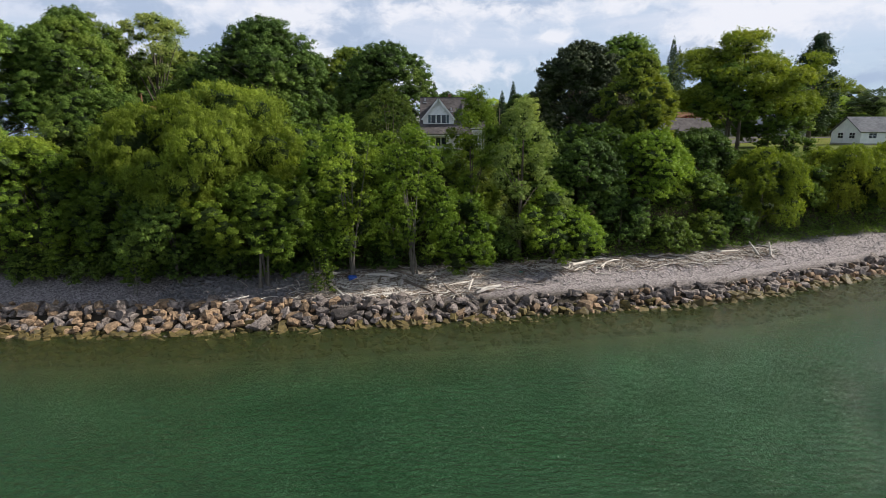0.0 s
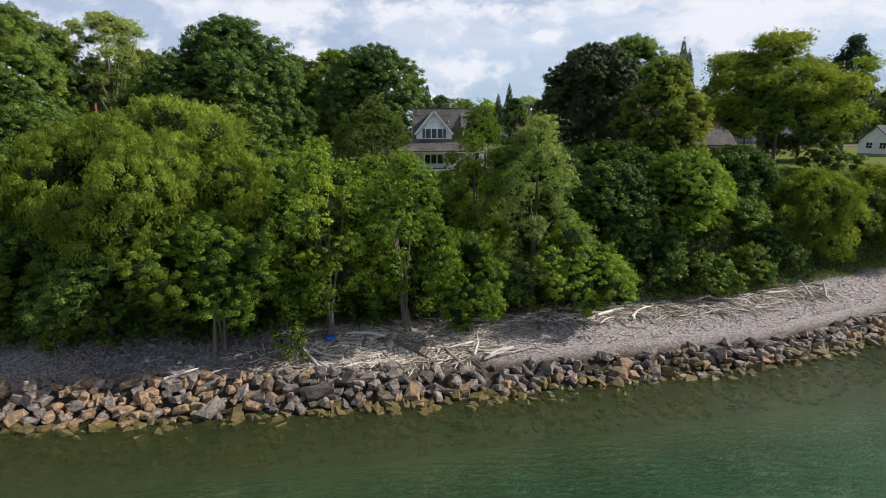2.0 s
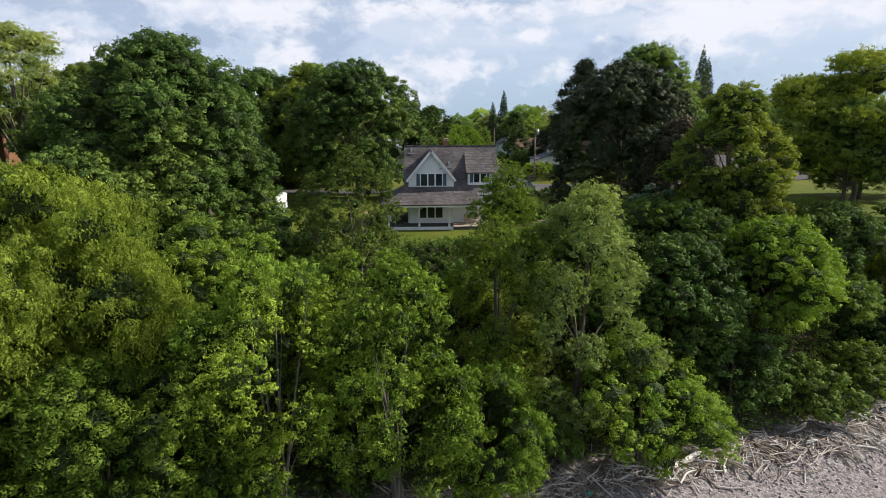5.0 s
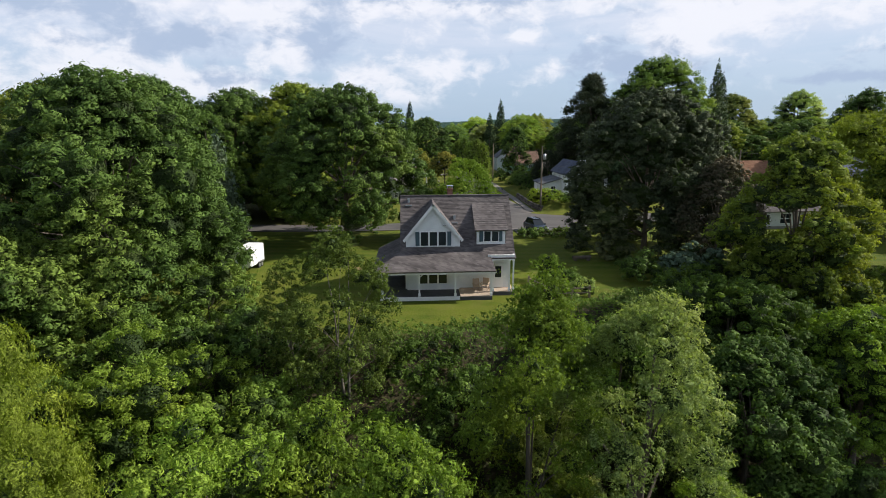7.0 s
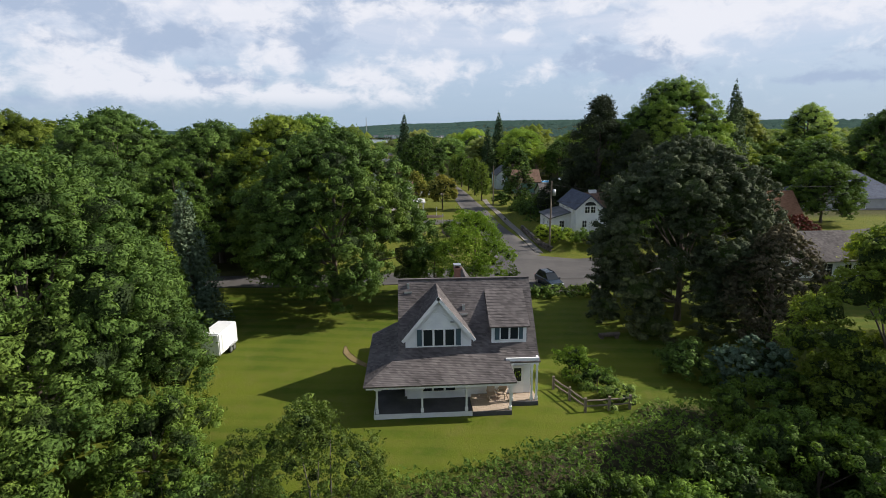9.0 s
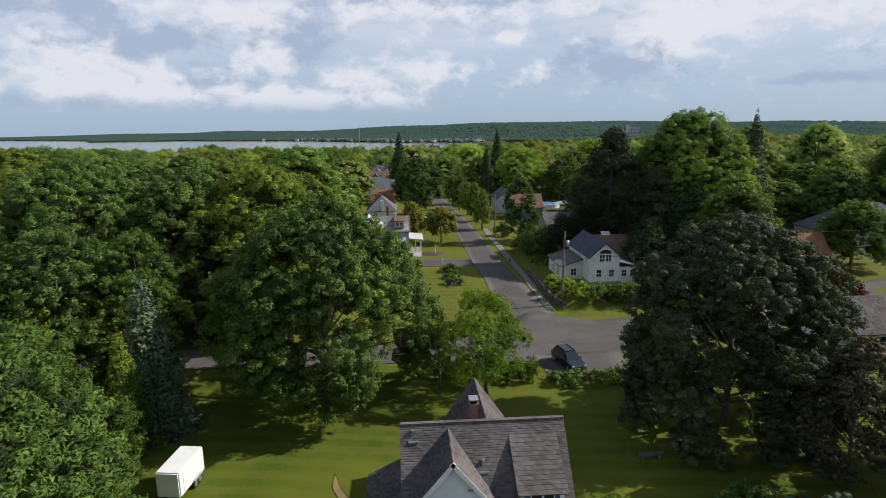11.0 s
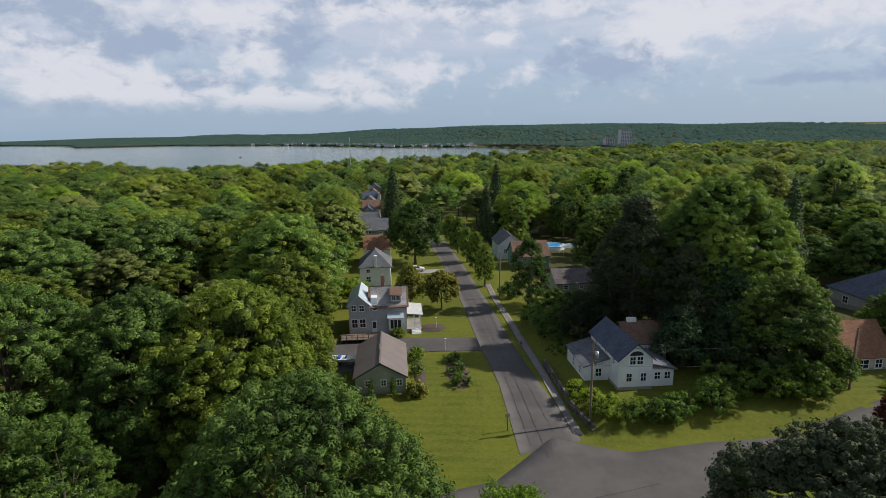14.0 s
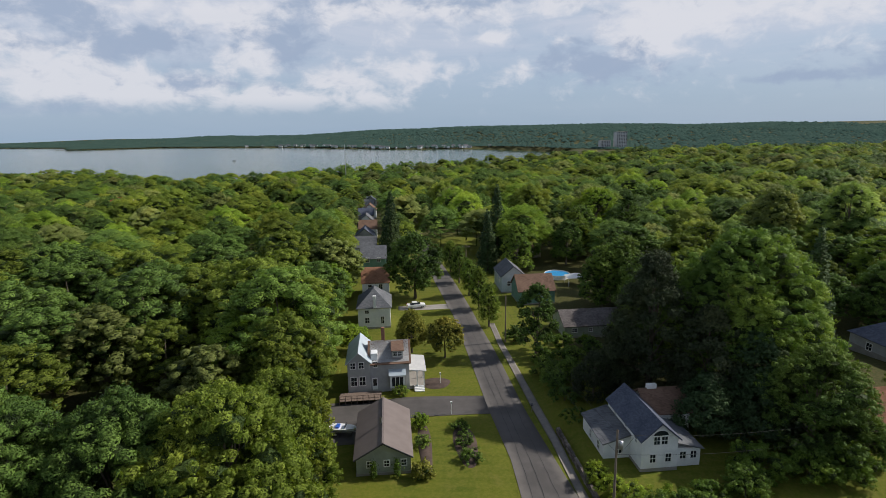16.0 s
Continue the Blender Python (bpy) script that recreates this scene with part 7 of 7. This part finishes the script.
# ---- posts, poles and lines ----
def round_pole(name, x, y, z0, z1, r0, r1, mat, parent, sides=10):
    return part(name, np_mesh(name, *tube([(x, y, z0), (x, y, (z0 + z1) / 2), (x, y, z1)], [r0, (r0 + r1) / 2, r1], sides)), mat, parent, smooth=True)


def utility_pole(x, y, top, label, drum=False, arm=True):
    zg = float(ground(x, y))
    r = thing("utility_pole", x, y, zg, label, "pole", "utility poles")
    round_pole("pole", x, y, zg - 0.5, top, 0.17, 0.11, POLEWOOD, r)
    if arm:
        a = part("crossarm", bx(B(), x - 1.1, x + 1.1, y - 0.06, y + 0.06, top - 0.75, top - 0.63), POLEWOOD, r)
        for dx in (-0.95, -0.35, 0.35, 0.95):
            part("insulator", np_mesh("insulator", *tube([(x + dx, y, top - 0.63), (x + dx, y, top - 0.45)], [0.05, 0.03], 6)), STEEL, a)
    if drum:
        part("transformer", np_mesh("transformer", *tube([(x + 0.42, y - 0.1, top - 2.3), (x + 0.42, y - 0.1, top - 2.28), (x + 0.42, y - 0.1, top - 1.35), (x + 0.42, y - 0.1, top - 1.3)], [0.05, 0.26, 0.26, 0.05], 12)), STEEL, r, "grey transformer drum")
    return r


utility_pole(19.6, 133.5, 25.0, "weathered wooden utility pole with a transformer on the bank", True, False)
utility_pole(18.7, 187.5, 24.0, "weathered wooden utility pole beside the sidewalk", False, False)
utility_pole(17.9, 240.0, 24.0, "weathered wooden utility pole far down the street", False, True)
utility_pole(56.0, 136.0, 24.0, "weathered wooden utility pole by the road", False, False)
utility_pole(-34.0, 124.0, 24.0, "weathered wooden utility pole by the cross street", False, True)


def wire(a, b, sag, label):
    a, b = Vector(a), Vector(b)
    pts = [a.lerp(b, t) - Vector((0, 0, sag * 4 * t * (1 - t))) for t in np.linspace(0, 1, 13)]
    ob = part("power_line", np_mesh("power_line", *tube([p[:] for p in pts], [0.018] * 13, 4)), RUBBER)
    return tagged(ob, label, "cable", "overhead lines")


wire((19.6, 133.5, 24.6), (18.7, 187.5, 23.6), 1.2, "black overhead line between poles")
wire((19.6, 133.5, 22.2), (18.7, 187.5, 21.4), 1.2, "black overhead line between poles")
wire((18.7, 187.5, 23.6), (17.9, 240.0, 23.4), 1.2, "black overhead line between poles")
wire((19.6, 133.5, 24.4), (56.0, 136.0, 23.6), 1.3, "black overhead line across the yard")
wire((19.6, 133.5, 22.0), (56.0, 136.0, 21.4), 1.3, "black overhead line across the yard")
wire((19.6, 133.5, 21.8), (25.5, 141.0, 19.7), 0.3, "black service line to the white house")
wire((56.0, 136.0, 23.6), (118.0, 158.0, 24.0), 1.4, "black overhead line along the road")


def lamp_post(x, y):
    zg = float(ground(x, y))
    r = thing("lamp_post", x, y, zg, "white garden lamp post beside the driveway", "lamp post", "garden lamps")
    round_pole("post", x, y, zg - 0.2, zg + 1.75, 0.05, 0.045, WHITE, r, 8)
    part("lantern", bx(bx(B(), x - 0.11, x + 0.11, y - 0.11, y + 0.11, zg + 1.75, zg + 2.05), x - 0.15, x + 0.15, y - 0.15, y + 0.15, zg + 2.05, zg + 2.1), PLASTIC, r, "pale glass lantern")


lamp_post(4.1, 159.0)
lamp_post(3.4, 170.0)


def sign_post(x, y, h, label, board=True):
    zg = float(ground(x, y))
    r = thing("sign_post", x, y, zg, label, "sign")
    part("post", bx(B(), x - 0.05, x + 0.05, y - 0.05, y + 0.05, zg - 0.2, zg + h), POLEWOOD, r)
    part("board", bx(B(), x - 0.3, x + 0.3, y - 0.08, y - 0.05, zg + h - 0.55, zg + h - 0.05), STEEL, r)


sign_post(9.2, 133.2, 2.4, "wooden sign post with a small grey board at the corner")


def hydrant(x, y):
    zg = float(ground(x, y))
    r = thing("mailbox", x, y, zg, "dark mailbox on a post beside the sidewalk", "mailbox")
    part("post", bx(B(), x - 0.05, x + 0.05, y - 0.05, y + 0.05, zg - 0.2, zg + 1.05), POLEWOOD, r)
    part("box", bx(B(), x - 0.14, x + 0.14, y - 0.28, y + 0.28, zg + 1.05, zg + 1.32), DARKWALL, r)


hydrant(16.75, 158.5)

# retaining wall of stacked stones along the bank
wall = thing("retaining_wall", 18.8, 142, 14.0, "low grey stone retaining wall along the sidewalk", "wall", kind="structure")
rs = random.Random(8)
stone_meshes = []
for v in range(5):
    bm = bx(B(), -0.42, 0.42, -0.2, 0.2, -0.17, 0.17)
    for q in bm.verts:
        q.co += Vector((rs.uniform(-0.05, 0.05), rs.uniform(-0.04, 0.04), rs.uniform(-0.03, 0.03)))
    bmesh.ops.bevel(bm, geom=bm.edges[:], offset=0.04, segments=1, affect="EDGES")
    me = bpy.data.meshes.new("stone")
    bm.to_mesh(me)
    bm.free()
    me.materials.append(ROCK)
    stone_meshes.append(me)
for row in range(3):
    for k in range(24):
        y = 132.0 + k * 0.84 + (row % 2) * 0.42
        x = np.interp(y, [131, 136, 152], [19.6, 18.75, 18.85])
        ob = new("stone", stone_meshes[rs.randrange(5)])
        ob.matrix_basis = pose(x + rs.uniform(-0.05, 0.05), y, 14.12 + row * 0.34, 0, 0, 90 + rs.uniform(-5, 5))
        place(ob, wall)

# beds
def bed(x, y, rx, ry, label):
    n = 28
    P = [(x + rx * math.cos(a) * (1 + 0.08 * math.sin(3 * a)), y + ry * math.sin(a)) for a in np.linspace(0, 2 * math.pi, n, endpoint=False)]
    bm = bmesh.new()
    rim = [bm.verts.new((px, py, float(ground(px, py)) - 0.05)) for px, py in P]
    top = [bm.verts.new((x + (px - x) * 0.85, y + (py - y) * 0.85, float(ground(px, py)) + 0.12)) for px, py in P]
    c = bm.verts.new((x, y, float(ground(x, y)) + 0.2))
    for i in range(n):
        j = (i + 1) % n
        bm.faces.new((rim[i], rim[j], top[j], top[i]))
        bm.faces.new((top[i], top[j], c))
    tagged(part("flower_bed", bm, SOIL, smooth=True), label, "flower bed")


bed(5.1, 150.2, 1.7, 5.6, "long mulched bed with round shrubs on the lawn")
bed(2.6, 170.3, 2.7, 2.4, "mulched bed with sparse plants by the driveway")
bed(-0.6, 150.5, 1.0, 7.0, "mulched bed along the garage")


def pool():
    r = thing("swimming_pool", 44.6, 236, float(ground(44.6, 236)), "round blue above-ground swimming pool", "pool")
    z = r.location.z
    part("wall", np_mesh("wall", *tube([(44.6, 236, z - 0.3), (44.6, 236, z + 1.2)], [3.6, 3.6], 28)), WHITE, r)
    bm = bmesh.new()
    bmesh.ops.create_cone(bm, cap_ends=True, segments=28, radius1=3.58, radius2=3.58, depth=0.9, matrix=pose(44.6, 236, z + 0.6))
    part("water", bm, POOLBLUE, r, "clear blue pool water")
    part("rim", np_mesh("rim", *tube([(44.6 + 3.65 * math.cos(a), 236 + 3.65 * math.sin(a), z + 1.2) for a in np.linspace(0, 2 * math.pi, 29)], [0.1] * 29, 5)), WHITE, r)
    c = thing("canopy_tent", 47.5, 228, float(ground(47.5, 228)), "white canopy tent beside the pool", "tent")
    zc = c.location.z
    for a in (-2.5, 2.5):
        for b in (-2, 2):
            part("pole", bx(B(), 47.5 + a - 0.05, 47.5 + a + 0.05, 228 + b - 0.05, 228 + b + 0.05, zc - 0.1, zc + 2.3), WHITE, c)
    bm = bmesh.new()
    e = [bm.verts.new((47.5 + a, 228 + b, zc + 2.25)) for a, b in ((-2.7, -2.2), (2.7, -2.2), (2.7, 2.2), (-2.7, 2.2))]
    t = bm.verts.new((47.5, 228, zc + 3.3))
    for i in range(4):
        bm.faces.new((e[i], e[(i + 1) % 4], t))
    bm.faces.new(e[::-1])
    part("roof", bm, WHITE, c)


pool()


# rail fence on the lawn
def rail_fence():
    r = thing("rail_fence", 10.0, 83.0, 14.0, "weathered split-rail fence beside the shrubs", "fence")
    pts = [(7.9, 86.0), (8.6, 84.2), (9.2, 82.5), (10.9, 82.6), (12.4, 82.7)]
    for x, y in pts:
        part("post", bx(B(), x - 0.08, x + 0.08, y - 0.08, y + 0.08, 13.7, 15.05), POLEWOOD, r)
    for (xa, ya), (xb, yb) in zip(pts, pts[1:]):
        for z in (14.45, 14.85):
            part("rail", np_mesh("rail", *tube([(xa, ya, z), ((xa + xb) / 2, (ya + yb) / 2, z - 0.03), (xb, yb, z)], [0.06, 0.07, 0.06], 6)), POLEWOOD, r)


rail_fence()


def guard_rail():
    r = thing("guard_rail", 16.0, 110.3, 14.0, "low weathered timber guard rail at the parking bay", "rail")
    for i in range(6):
        x = 12.4 + i * 1.6
        part("post", bx(B(), x - 0.1, x + 0.1, 110.2, 110.4, 13.7, 14.6), POLEWOOD, r)
    part("beam", bx(B(), 12.1, 20.7, 110.1, 110.2, 14.4, 14.56), POLEWOOD, r)


guard_rail()


def log_bench():
    r = thing("log_bench", 15.1, 91.8, 14.0, "dark low log bench on the shaded lawn", "bench")
    part("seat", np_mesh("seat", *tube([(14.6, 95.5, 14.42), (15.6, 95.6, 14.4), (16.6, 95.7, 14.42)], [0.2, 0.21, 0.19], 8)), BARK, r, smooth=True)
    for x in (14.9, 16.3):
        part("leg", bx(B(), x - 0.15, x + 0.15, 95.4, 95.8, 13.9, 14.3), BARK, r)


log_bench()
path = np_mesh("footpath", *strip([(-6.2, 91.5), (-7.2, 92.8), (-8.0, 94.2), (-8.45, 95.6)], [(-6.4, 91.0), (-7.8, 92.4), (-8.6, 94.0), (-8.6, 95.7)], 0.02, 14))
DIRT = surface("bare_earth", (0.15, 0.115, 0.045), (0.25, 0.18, 0.085), 1.0, 0.95, 0.4, 18)
tagged(part("footpath", path, DIRT), "short worn path of bare earth in the lawn", "path", kind="structure")
skiff = thing("motor_boat", -473, 1311, 0.0, "small dark boat far out on the bay", "boat")
part("hull", prism(B(), [(-334, 0.9), (-333, -0.3), (-326.5, -0.3), (-325.6, 1.1)], 1309, 1311), DARKWALL, skiff)
part("cabin", bx(B(), -331.0, -328.6, 1309.4, 1310.6, 0.8, 2.2), WHITE, skiff)


# ---- far buildings ----
def apartment_tower(x, y, w, d, floors, label):
    z = float(ground(x, y))
    r = thing("apartment_building", x, y, z, label, "building", "far towers")
    h = floors * 3.1
    part("wall", bx(B(), x - w / 2, x + w / 2, y - d / 2, y + d / 2, z - 1, z + h), PALE_ROOF, r)
    part("roof", bx(B(), x - w / 2 - 0.3, x + w / 2 + 0.3, y - d / 2 - 0.3, y + d / 2 + 0.3, z + h, z + h + 0.8), CONCRETE, r)
    for f in range(floors):
        for k in range(int(w / 4)):
            u = x - w / 2 + 2.2 + k * 4
            part("window", bx(B(), u - 1.1, u + 1.1, y - d / 2 - 0.1, y - d / 2 + 0.1, z + f * 3.1 + 0.9, z + f * 3.1 + 2.4), GLASS, r)


apartment_tower(518, 1300, 24, 18, 12, "pale apartment tower beyond the woods")
apartment_tower(486, 1310, 22, 18, 6, "lower pale apartment block beyond the woods")

far_house = house("small white house on the far shore", -4, 4, -4, 4, 4.5, 7.5, "x", WHITE_BOARD, ROOF_GREY, [(S, -1.8, 2.4, 1.2, 1.5), (S, 1.8, 2.4, 1.2, 1.5)], zg=0.0, group="far shore houses")
rs = random.Random(77)
spots = []
for k in range(70):
    x = rs.triangular(-650, 380, 60)
    y = float(bay_far(x)) + rs.uniform(6, 60)
    spots.append((x, y))
far_house.matrix_basis = pose(spots[0][0], spots[0][1], float(ground(*spots[0])), 0, 0, 0) 
for x, y in spots[1:]:
    k = rs.uniform(0.8, 1.4)
    copy_thing(far_house, pose(x, y, float(ground(x, y)), 0, 0, rs.choice((0, 0, 90, 20, -15))) @ Matrix.Diagonal((k * rs.uniform(0.8, 1.5), k, k, 1)))

mast = thing("flag_mast", -46, 640, float(ground(-46, 640)), "tall slim mast over the harbour", "mast")
round_pole("pole", -46, 640, mast.location.z - 1, mast.location.z + 42, 0.55, 0.3, STEEL, mast)

# ---- revetment of angular rocks, drift line and pebbles ----
def hull_rock(seed, pts=20):
    """A quarried block: the hull of a box's corners, some knocked off, with a few points between."""
    rs = random.Random(seed)
    bm = bmesh.new()
    corners = [(a, b, c) for a in (-1, 1) for b in (-1, 1) for c in (-1, 1)]
    for a, b, c in corners:
        k = rs.uniform(0.55, 1.0)
        bm.verts.new((a * 0.38 * k + rs.uniform(-0.13, 0.13), b * 0.34 * k + rs.uniform(-0.12, 0.12), c * 0.26 * k + rs.uniform(-0.08, 0.08)))
    for i in range(max(2, pts // 2)):
        v = Vector((rs.gauss(0, 1), rs.gauss(0, 1), rs.gauss(0, 1))).normalized() * rs.uniform(0.78, 1.08)
        bm.verts.new((v.x * 0.48, v.y * 0.44, v.z * 0.34))
    out = bmesh.ops.convex_hull(bm, input=bm.verts[:])
    bmesh.ops.delete(bm, geom=[e for e in out["geom_interior"] if isinstance(e, bmesh.types.BMVert)], context="VERTS")
    me = bpy.data.meshes.new("rock")
    bm.to_mesh(me)
    bm.free()
    return me


ROCKS = {}
for mt in (ROCK, RUSTY, MOSSY):
    for v in range(7):
        me = hull_rock(v * 13 + len(mt.name))
        me.materials.append(mt)
        ROCKS[(mt.name, v)] = me
revetment = thing("rock_revetment", 0, 49, 0.0, "bank of angular grey and rust-brown rocks at the waterline", "rocks", kind="structure")
rs = random.Random(21)
rest_V, rest_F, rest_o = {}, {}, {}
singles = 0
for x10 in range(-640, 900, 5):
    for row in range(6):
        x = x10 / 10 + rs.uniform(-0.4, 0.4)
        d = -0.9 + row * 0.78 + rs.uniform(-0.35, 0.35)
        if row >= 4 and x > -3:
            continue
        if row == 5 and rs.random() < 0.45:
            continue
        y = float(shore(x)) + d
        s = rs.uniform(0.52, 1.2) * (0.85 if row in (0, 5) else 1.0)
        if rs.random() < 0.07:
            s *= 1.6
        z = max(float(ground(x, y)), -0.5) + 0.16 * s + (0.14 if 1 <= row <= 4 else 0)
        mt = MOSSY if (row == 0 and rs.random() < 0.8) or (row == 1 and rs.random() < 0.25) else RUSTY if rs.random() < (0.5 if row <= 1 or x < -12 else 0.16) else ROCK
        me = ROCKS[(mt.name, rs.randrange(7))]
        m = pose(x, y, z, rs.uniform(-25, 25), rs.uniform(-25, 25), rs.uniform(0, 360)) @ Matrix.Diagonal((s * rs.uniform(0.95, 1.5), s * rs.uniform(0.75, 1.1), s * rs.uniform(0.8, 1.25), 1))
        if -16 < x < 24 and row in (1, 2, 3) and singles < 300:
            ob = new("rock", me)
            ob.matrix_basis = m
            place(ob, revetment)
            singles += 1
        else:
            V = np.array([(m @ v.co)[:] for v in me.vertices])
            k = mt.name
            rest_V.setdefault(k, []).append(V)
            o = rest_o.get(k, 0)
            rest_F.setdefault(k, []).extend([[i + o for i in p.vertices] for p in me.polygons])
            rest_o[k] = o + len(V)
for mt in (ROCK, RUSTY, MOSSY):
    k = mt.name
    me = bpy.data.meshes.new("rocks")
    me.from_pydata(np.concatenate(rest_V[k]), [], rest_F[k])
    ob = part("rocks", me, mt, revetment)
    tagged(ob, kind="stuff")

# grey cobbles at the head of the beach, and pebbles all over it
def scatter_stones(name, label, n, mat, seed, where, sizes):
    rs = random.Random(seed)
    base = [hull_rock(900 + k, 9) for k in range(4)]
    V, F, o = [], [], 0
    for i in range(n):
        x, y = where(rs)
        s = rs.uniform(*sizes)
        m = pose(x, y, float(ground(x, y)) + 0.12 * s, rs.uniform(-30, 30), rs.uniform(-30, 30), rs.uniform(0, 360)) @ Matrix.Scale(s, 4)
        me = base[i % 4]
        V.append(np.array([(m @ v.co)[:] for v in me.vertices]))
        F.extend([[k + o for k in p.vertices] for p in me.polygons])
        o += len(me.vertices)
    me = bpy.data.meshes.new(name)
    me.from_pydata(np.concatenate(V), [], F)
    return tagged(part(name, me, mat), label, "stones", kind="stuff")


PEBBLE = surface("pebbles", (0.22, 0.20, 0.19), (0.48, 0.43, 0.41), 2.0, 0.9, 0.2, 20)


def cobble_place(rs):
    x = rs.uniform(-27, -8)
    return x, float(shore(x)) + rs.uniform(4.2, 9.5)


def pebble_place(rs):
    x = rs.uniform(-40, 70)
    return x, float(shore(x)) + rs.uniform(3.6, 10.5)


scatter_stones("cobbles", "grey cobbles at the head of the beach", 1500, COBBLE, 31, cobble_place, (0.22, 0.6))
scatter_stones("pebbles", "pale grey pebbles strewn over the beach", 5200, PEBBLE, 32, pebble_place, (0.10, 0.26))


def submerged(rs):
    x = rs.uniform(-60, 70)
    return x, float(shore(x)) - rs.uniform(0.3, 4.2) ** 1.15


scatter_stones("submerged_stones", "algae-covered stones under shallow water", 1500, MOSSY, 33, submerged, (0.4, 1.3))


def log_path(rs, x, y, length, turn, bend, z):
    d = Vector((math.cos(turn), math.sin(turn), 0))
    side = Vector((-d.y, d.x, 0))
    pts = []
    for t in np.linspace(-0.5, 0.5, 6):
        p = Vector((x, y, 0)) + d * (length * t) + side * (bend * length * (0.25 - t * t) + rs.uniform(-0.02, 0.02) * length)
        pts.append((p.x, p.y, float(ground(p.x, p.y)) + z))
    return pts


rs = random.Random(5)


def drift_spot(rs):
    if rs.random() < 0.64:
        x = rs.gauss(-4.5, 4.2)
        d = rs.uniform(2.6, 8.8)
    else:
        x = rs.uniform(-9, 42)
        d = rs.gauss(8.3 - 0.02 * abs(x - 10), 0.9)
    return x, float(shore(x)) + d


for k in range(350):
    x, y = drift_spot(rs)
    L = rs.uniform(1.0, 3.4) if k > 14 else rs.uniform(3.0, 5.2)
    r0 = rs.uniform(0.04, 0.09) if k > 14 else rs.uniform(0.11, 0.19)
    turn = rs.gauss(0.3, 0.5) if rs.random() < 0.75 else rs.uniform(0, 3.1)
    pts = log_path(rs, x, y, L, turn, rs.uniform(-0.55, 0.55), r0 + rs.uniform(0.02, 0.22))
    pts[rs.choice((0, -1))] = tuple(Vector(pts[rs.choice((0, -1))]) + Vector((0, 0, -r0 * 0.5)))
    V, F = tube(pts, [r0 * 0.8, r0, r0 * 0.95, r0 * 0.85, r0 * 0.65, r0 * 0.35], 6)
    pale = rs.random() < 0.58
    tagged(part("driftwood_log", np_mesh("driftwood_log", V, F), DRIFT if pale else DARKDRIFT, smooth=True), "bleached driftwood log on the gravel beach" if pale else "dark wet driftwood log on the gravel beach", "driftwood", "drift logs")
for nm, mat, n, seed in (("driftwood_sticks", DRIFT, 3300, 6), ("dark_sticks", DARKDRIFT, 2200, 7)):
    rs = random.Random(seed)
    pieces = []
    for k in range(n):
        x, y = drift_spot(rs)
        L = rs.uniform(0.6, 3.0)
        r0 = rs.uniform(0.022, 0.06)
        pts = log_path(rs, x, y, L, rs.gauss(0.3, 1.0), rs.uniform(-0.7, 0.7), r0 + rs.uniform(0.0, 0.25))[::2]
        pieces.append(tube(pts, [r0, r0 * 0.9, r0 * 0.5], 4))
    V, F = joined(pieces)
    tagged(part(nm, np_mesh(nm, V, F), mat), "tangle of thin driftwood sticks along the wrack line", "driftwood", kind="stuff")
# dead poles among the rocks
for x, y, L, turn, up in ((-9.4, 50.4, 3.4, 2.2, 0.18), (-8.2, 50.0, 3.0, 2.5, 0.15), (-20.5, 48.6, 2.6, 0.5, 0.15), (-13.6, 47.6, 1.6, 1.0, 0.5), (2.5, 52.4, 1.5, 1.2, 0.7), (38.5, 65.6, 2.2, 1.9, 0.9), (40.2, 66.0, 2.0, 1.3, 1.1)):
    d = Vector((math.cos(turn), math.sin(turn), up)).normalized()
    z = float(ground(x, y)) + 0.25
    pts = [tuple(Vector((x, y, z)) + d * L * t) for t in (0, 0.35, 0.7, 1.0)]
    V, F = tube(pts, [0.15, 0.14, 0.11, 0.06], 7)
    tagged(part("driftwood_log", np_mesh("driftwood_log", V, F), DRIFT, smooth=True), "bleached log propped against the rocks", "driftwood", "drift logs")


def barrel(name, label, x, y, mat, r=0.3, L=0.8, turn=30):
    z = float(ground(x, y)) + r * 0.9
    d = Vector((math.cos(radians(turn)), math.sin(radians(turn)), 0)) * L / 2
    c = Vector((x, y, z))
    V, F = tube([tuple(c - d * 1.02), tuple(c - d), tuple(c), tuple(c + d), tuple(c + d * 1.02)], [r * 0.3, r, r * 1.06, r, r * 0.3], 12)
    tagged(part(name, np_mesh(name, V, F), mat, smooth=True), label, name.replace("_", " "))


barrel("plastic_barrel", "blue plastic barrel washed up under the birches", -9.3, 54.6, BLUEPLASTIC)
barrel("plastic_jug", "yellow plastic jug among the driftwood", -1.6, 54.8, YELLOW, 0.14, 0.35)
barrel("plastic_bottle", "teal plastic bottle among the driftwood", 8.4, 57.6, TEALP, 0.12, 0.4)
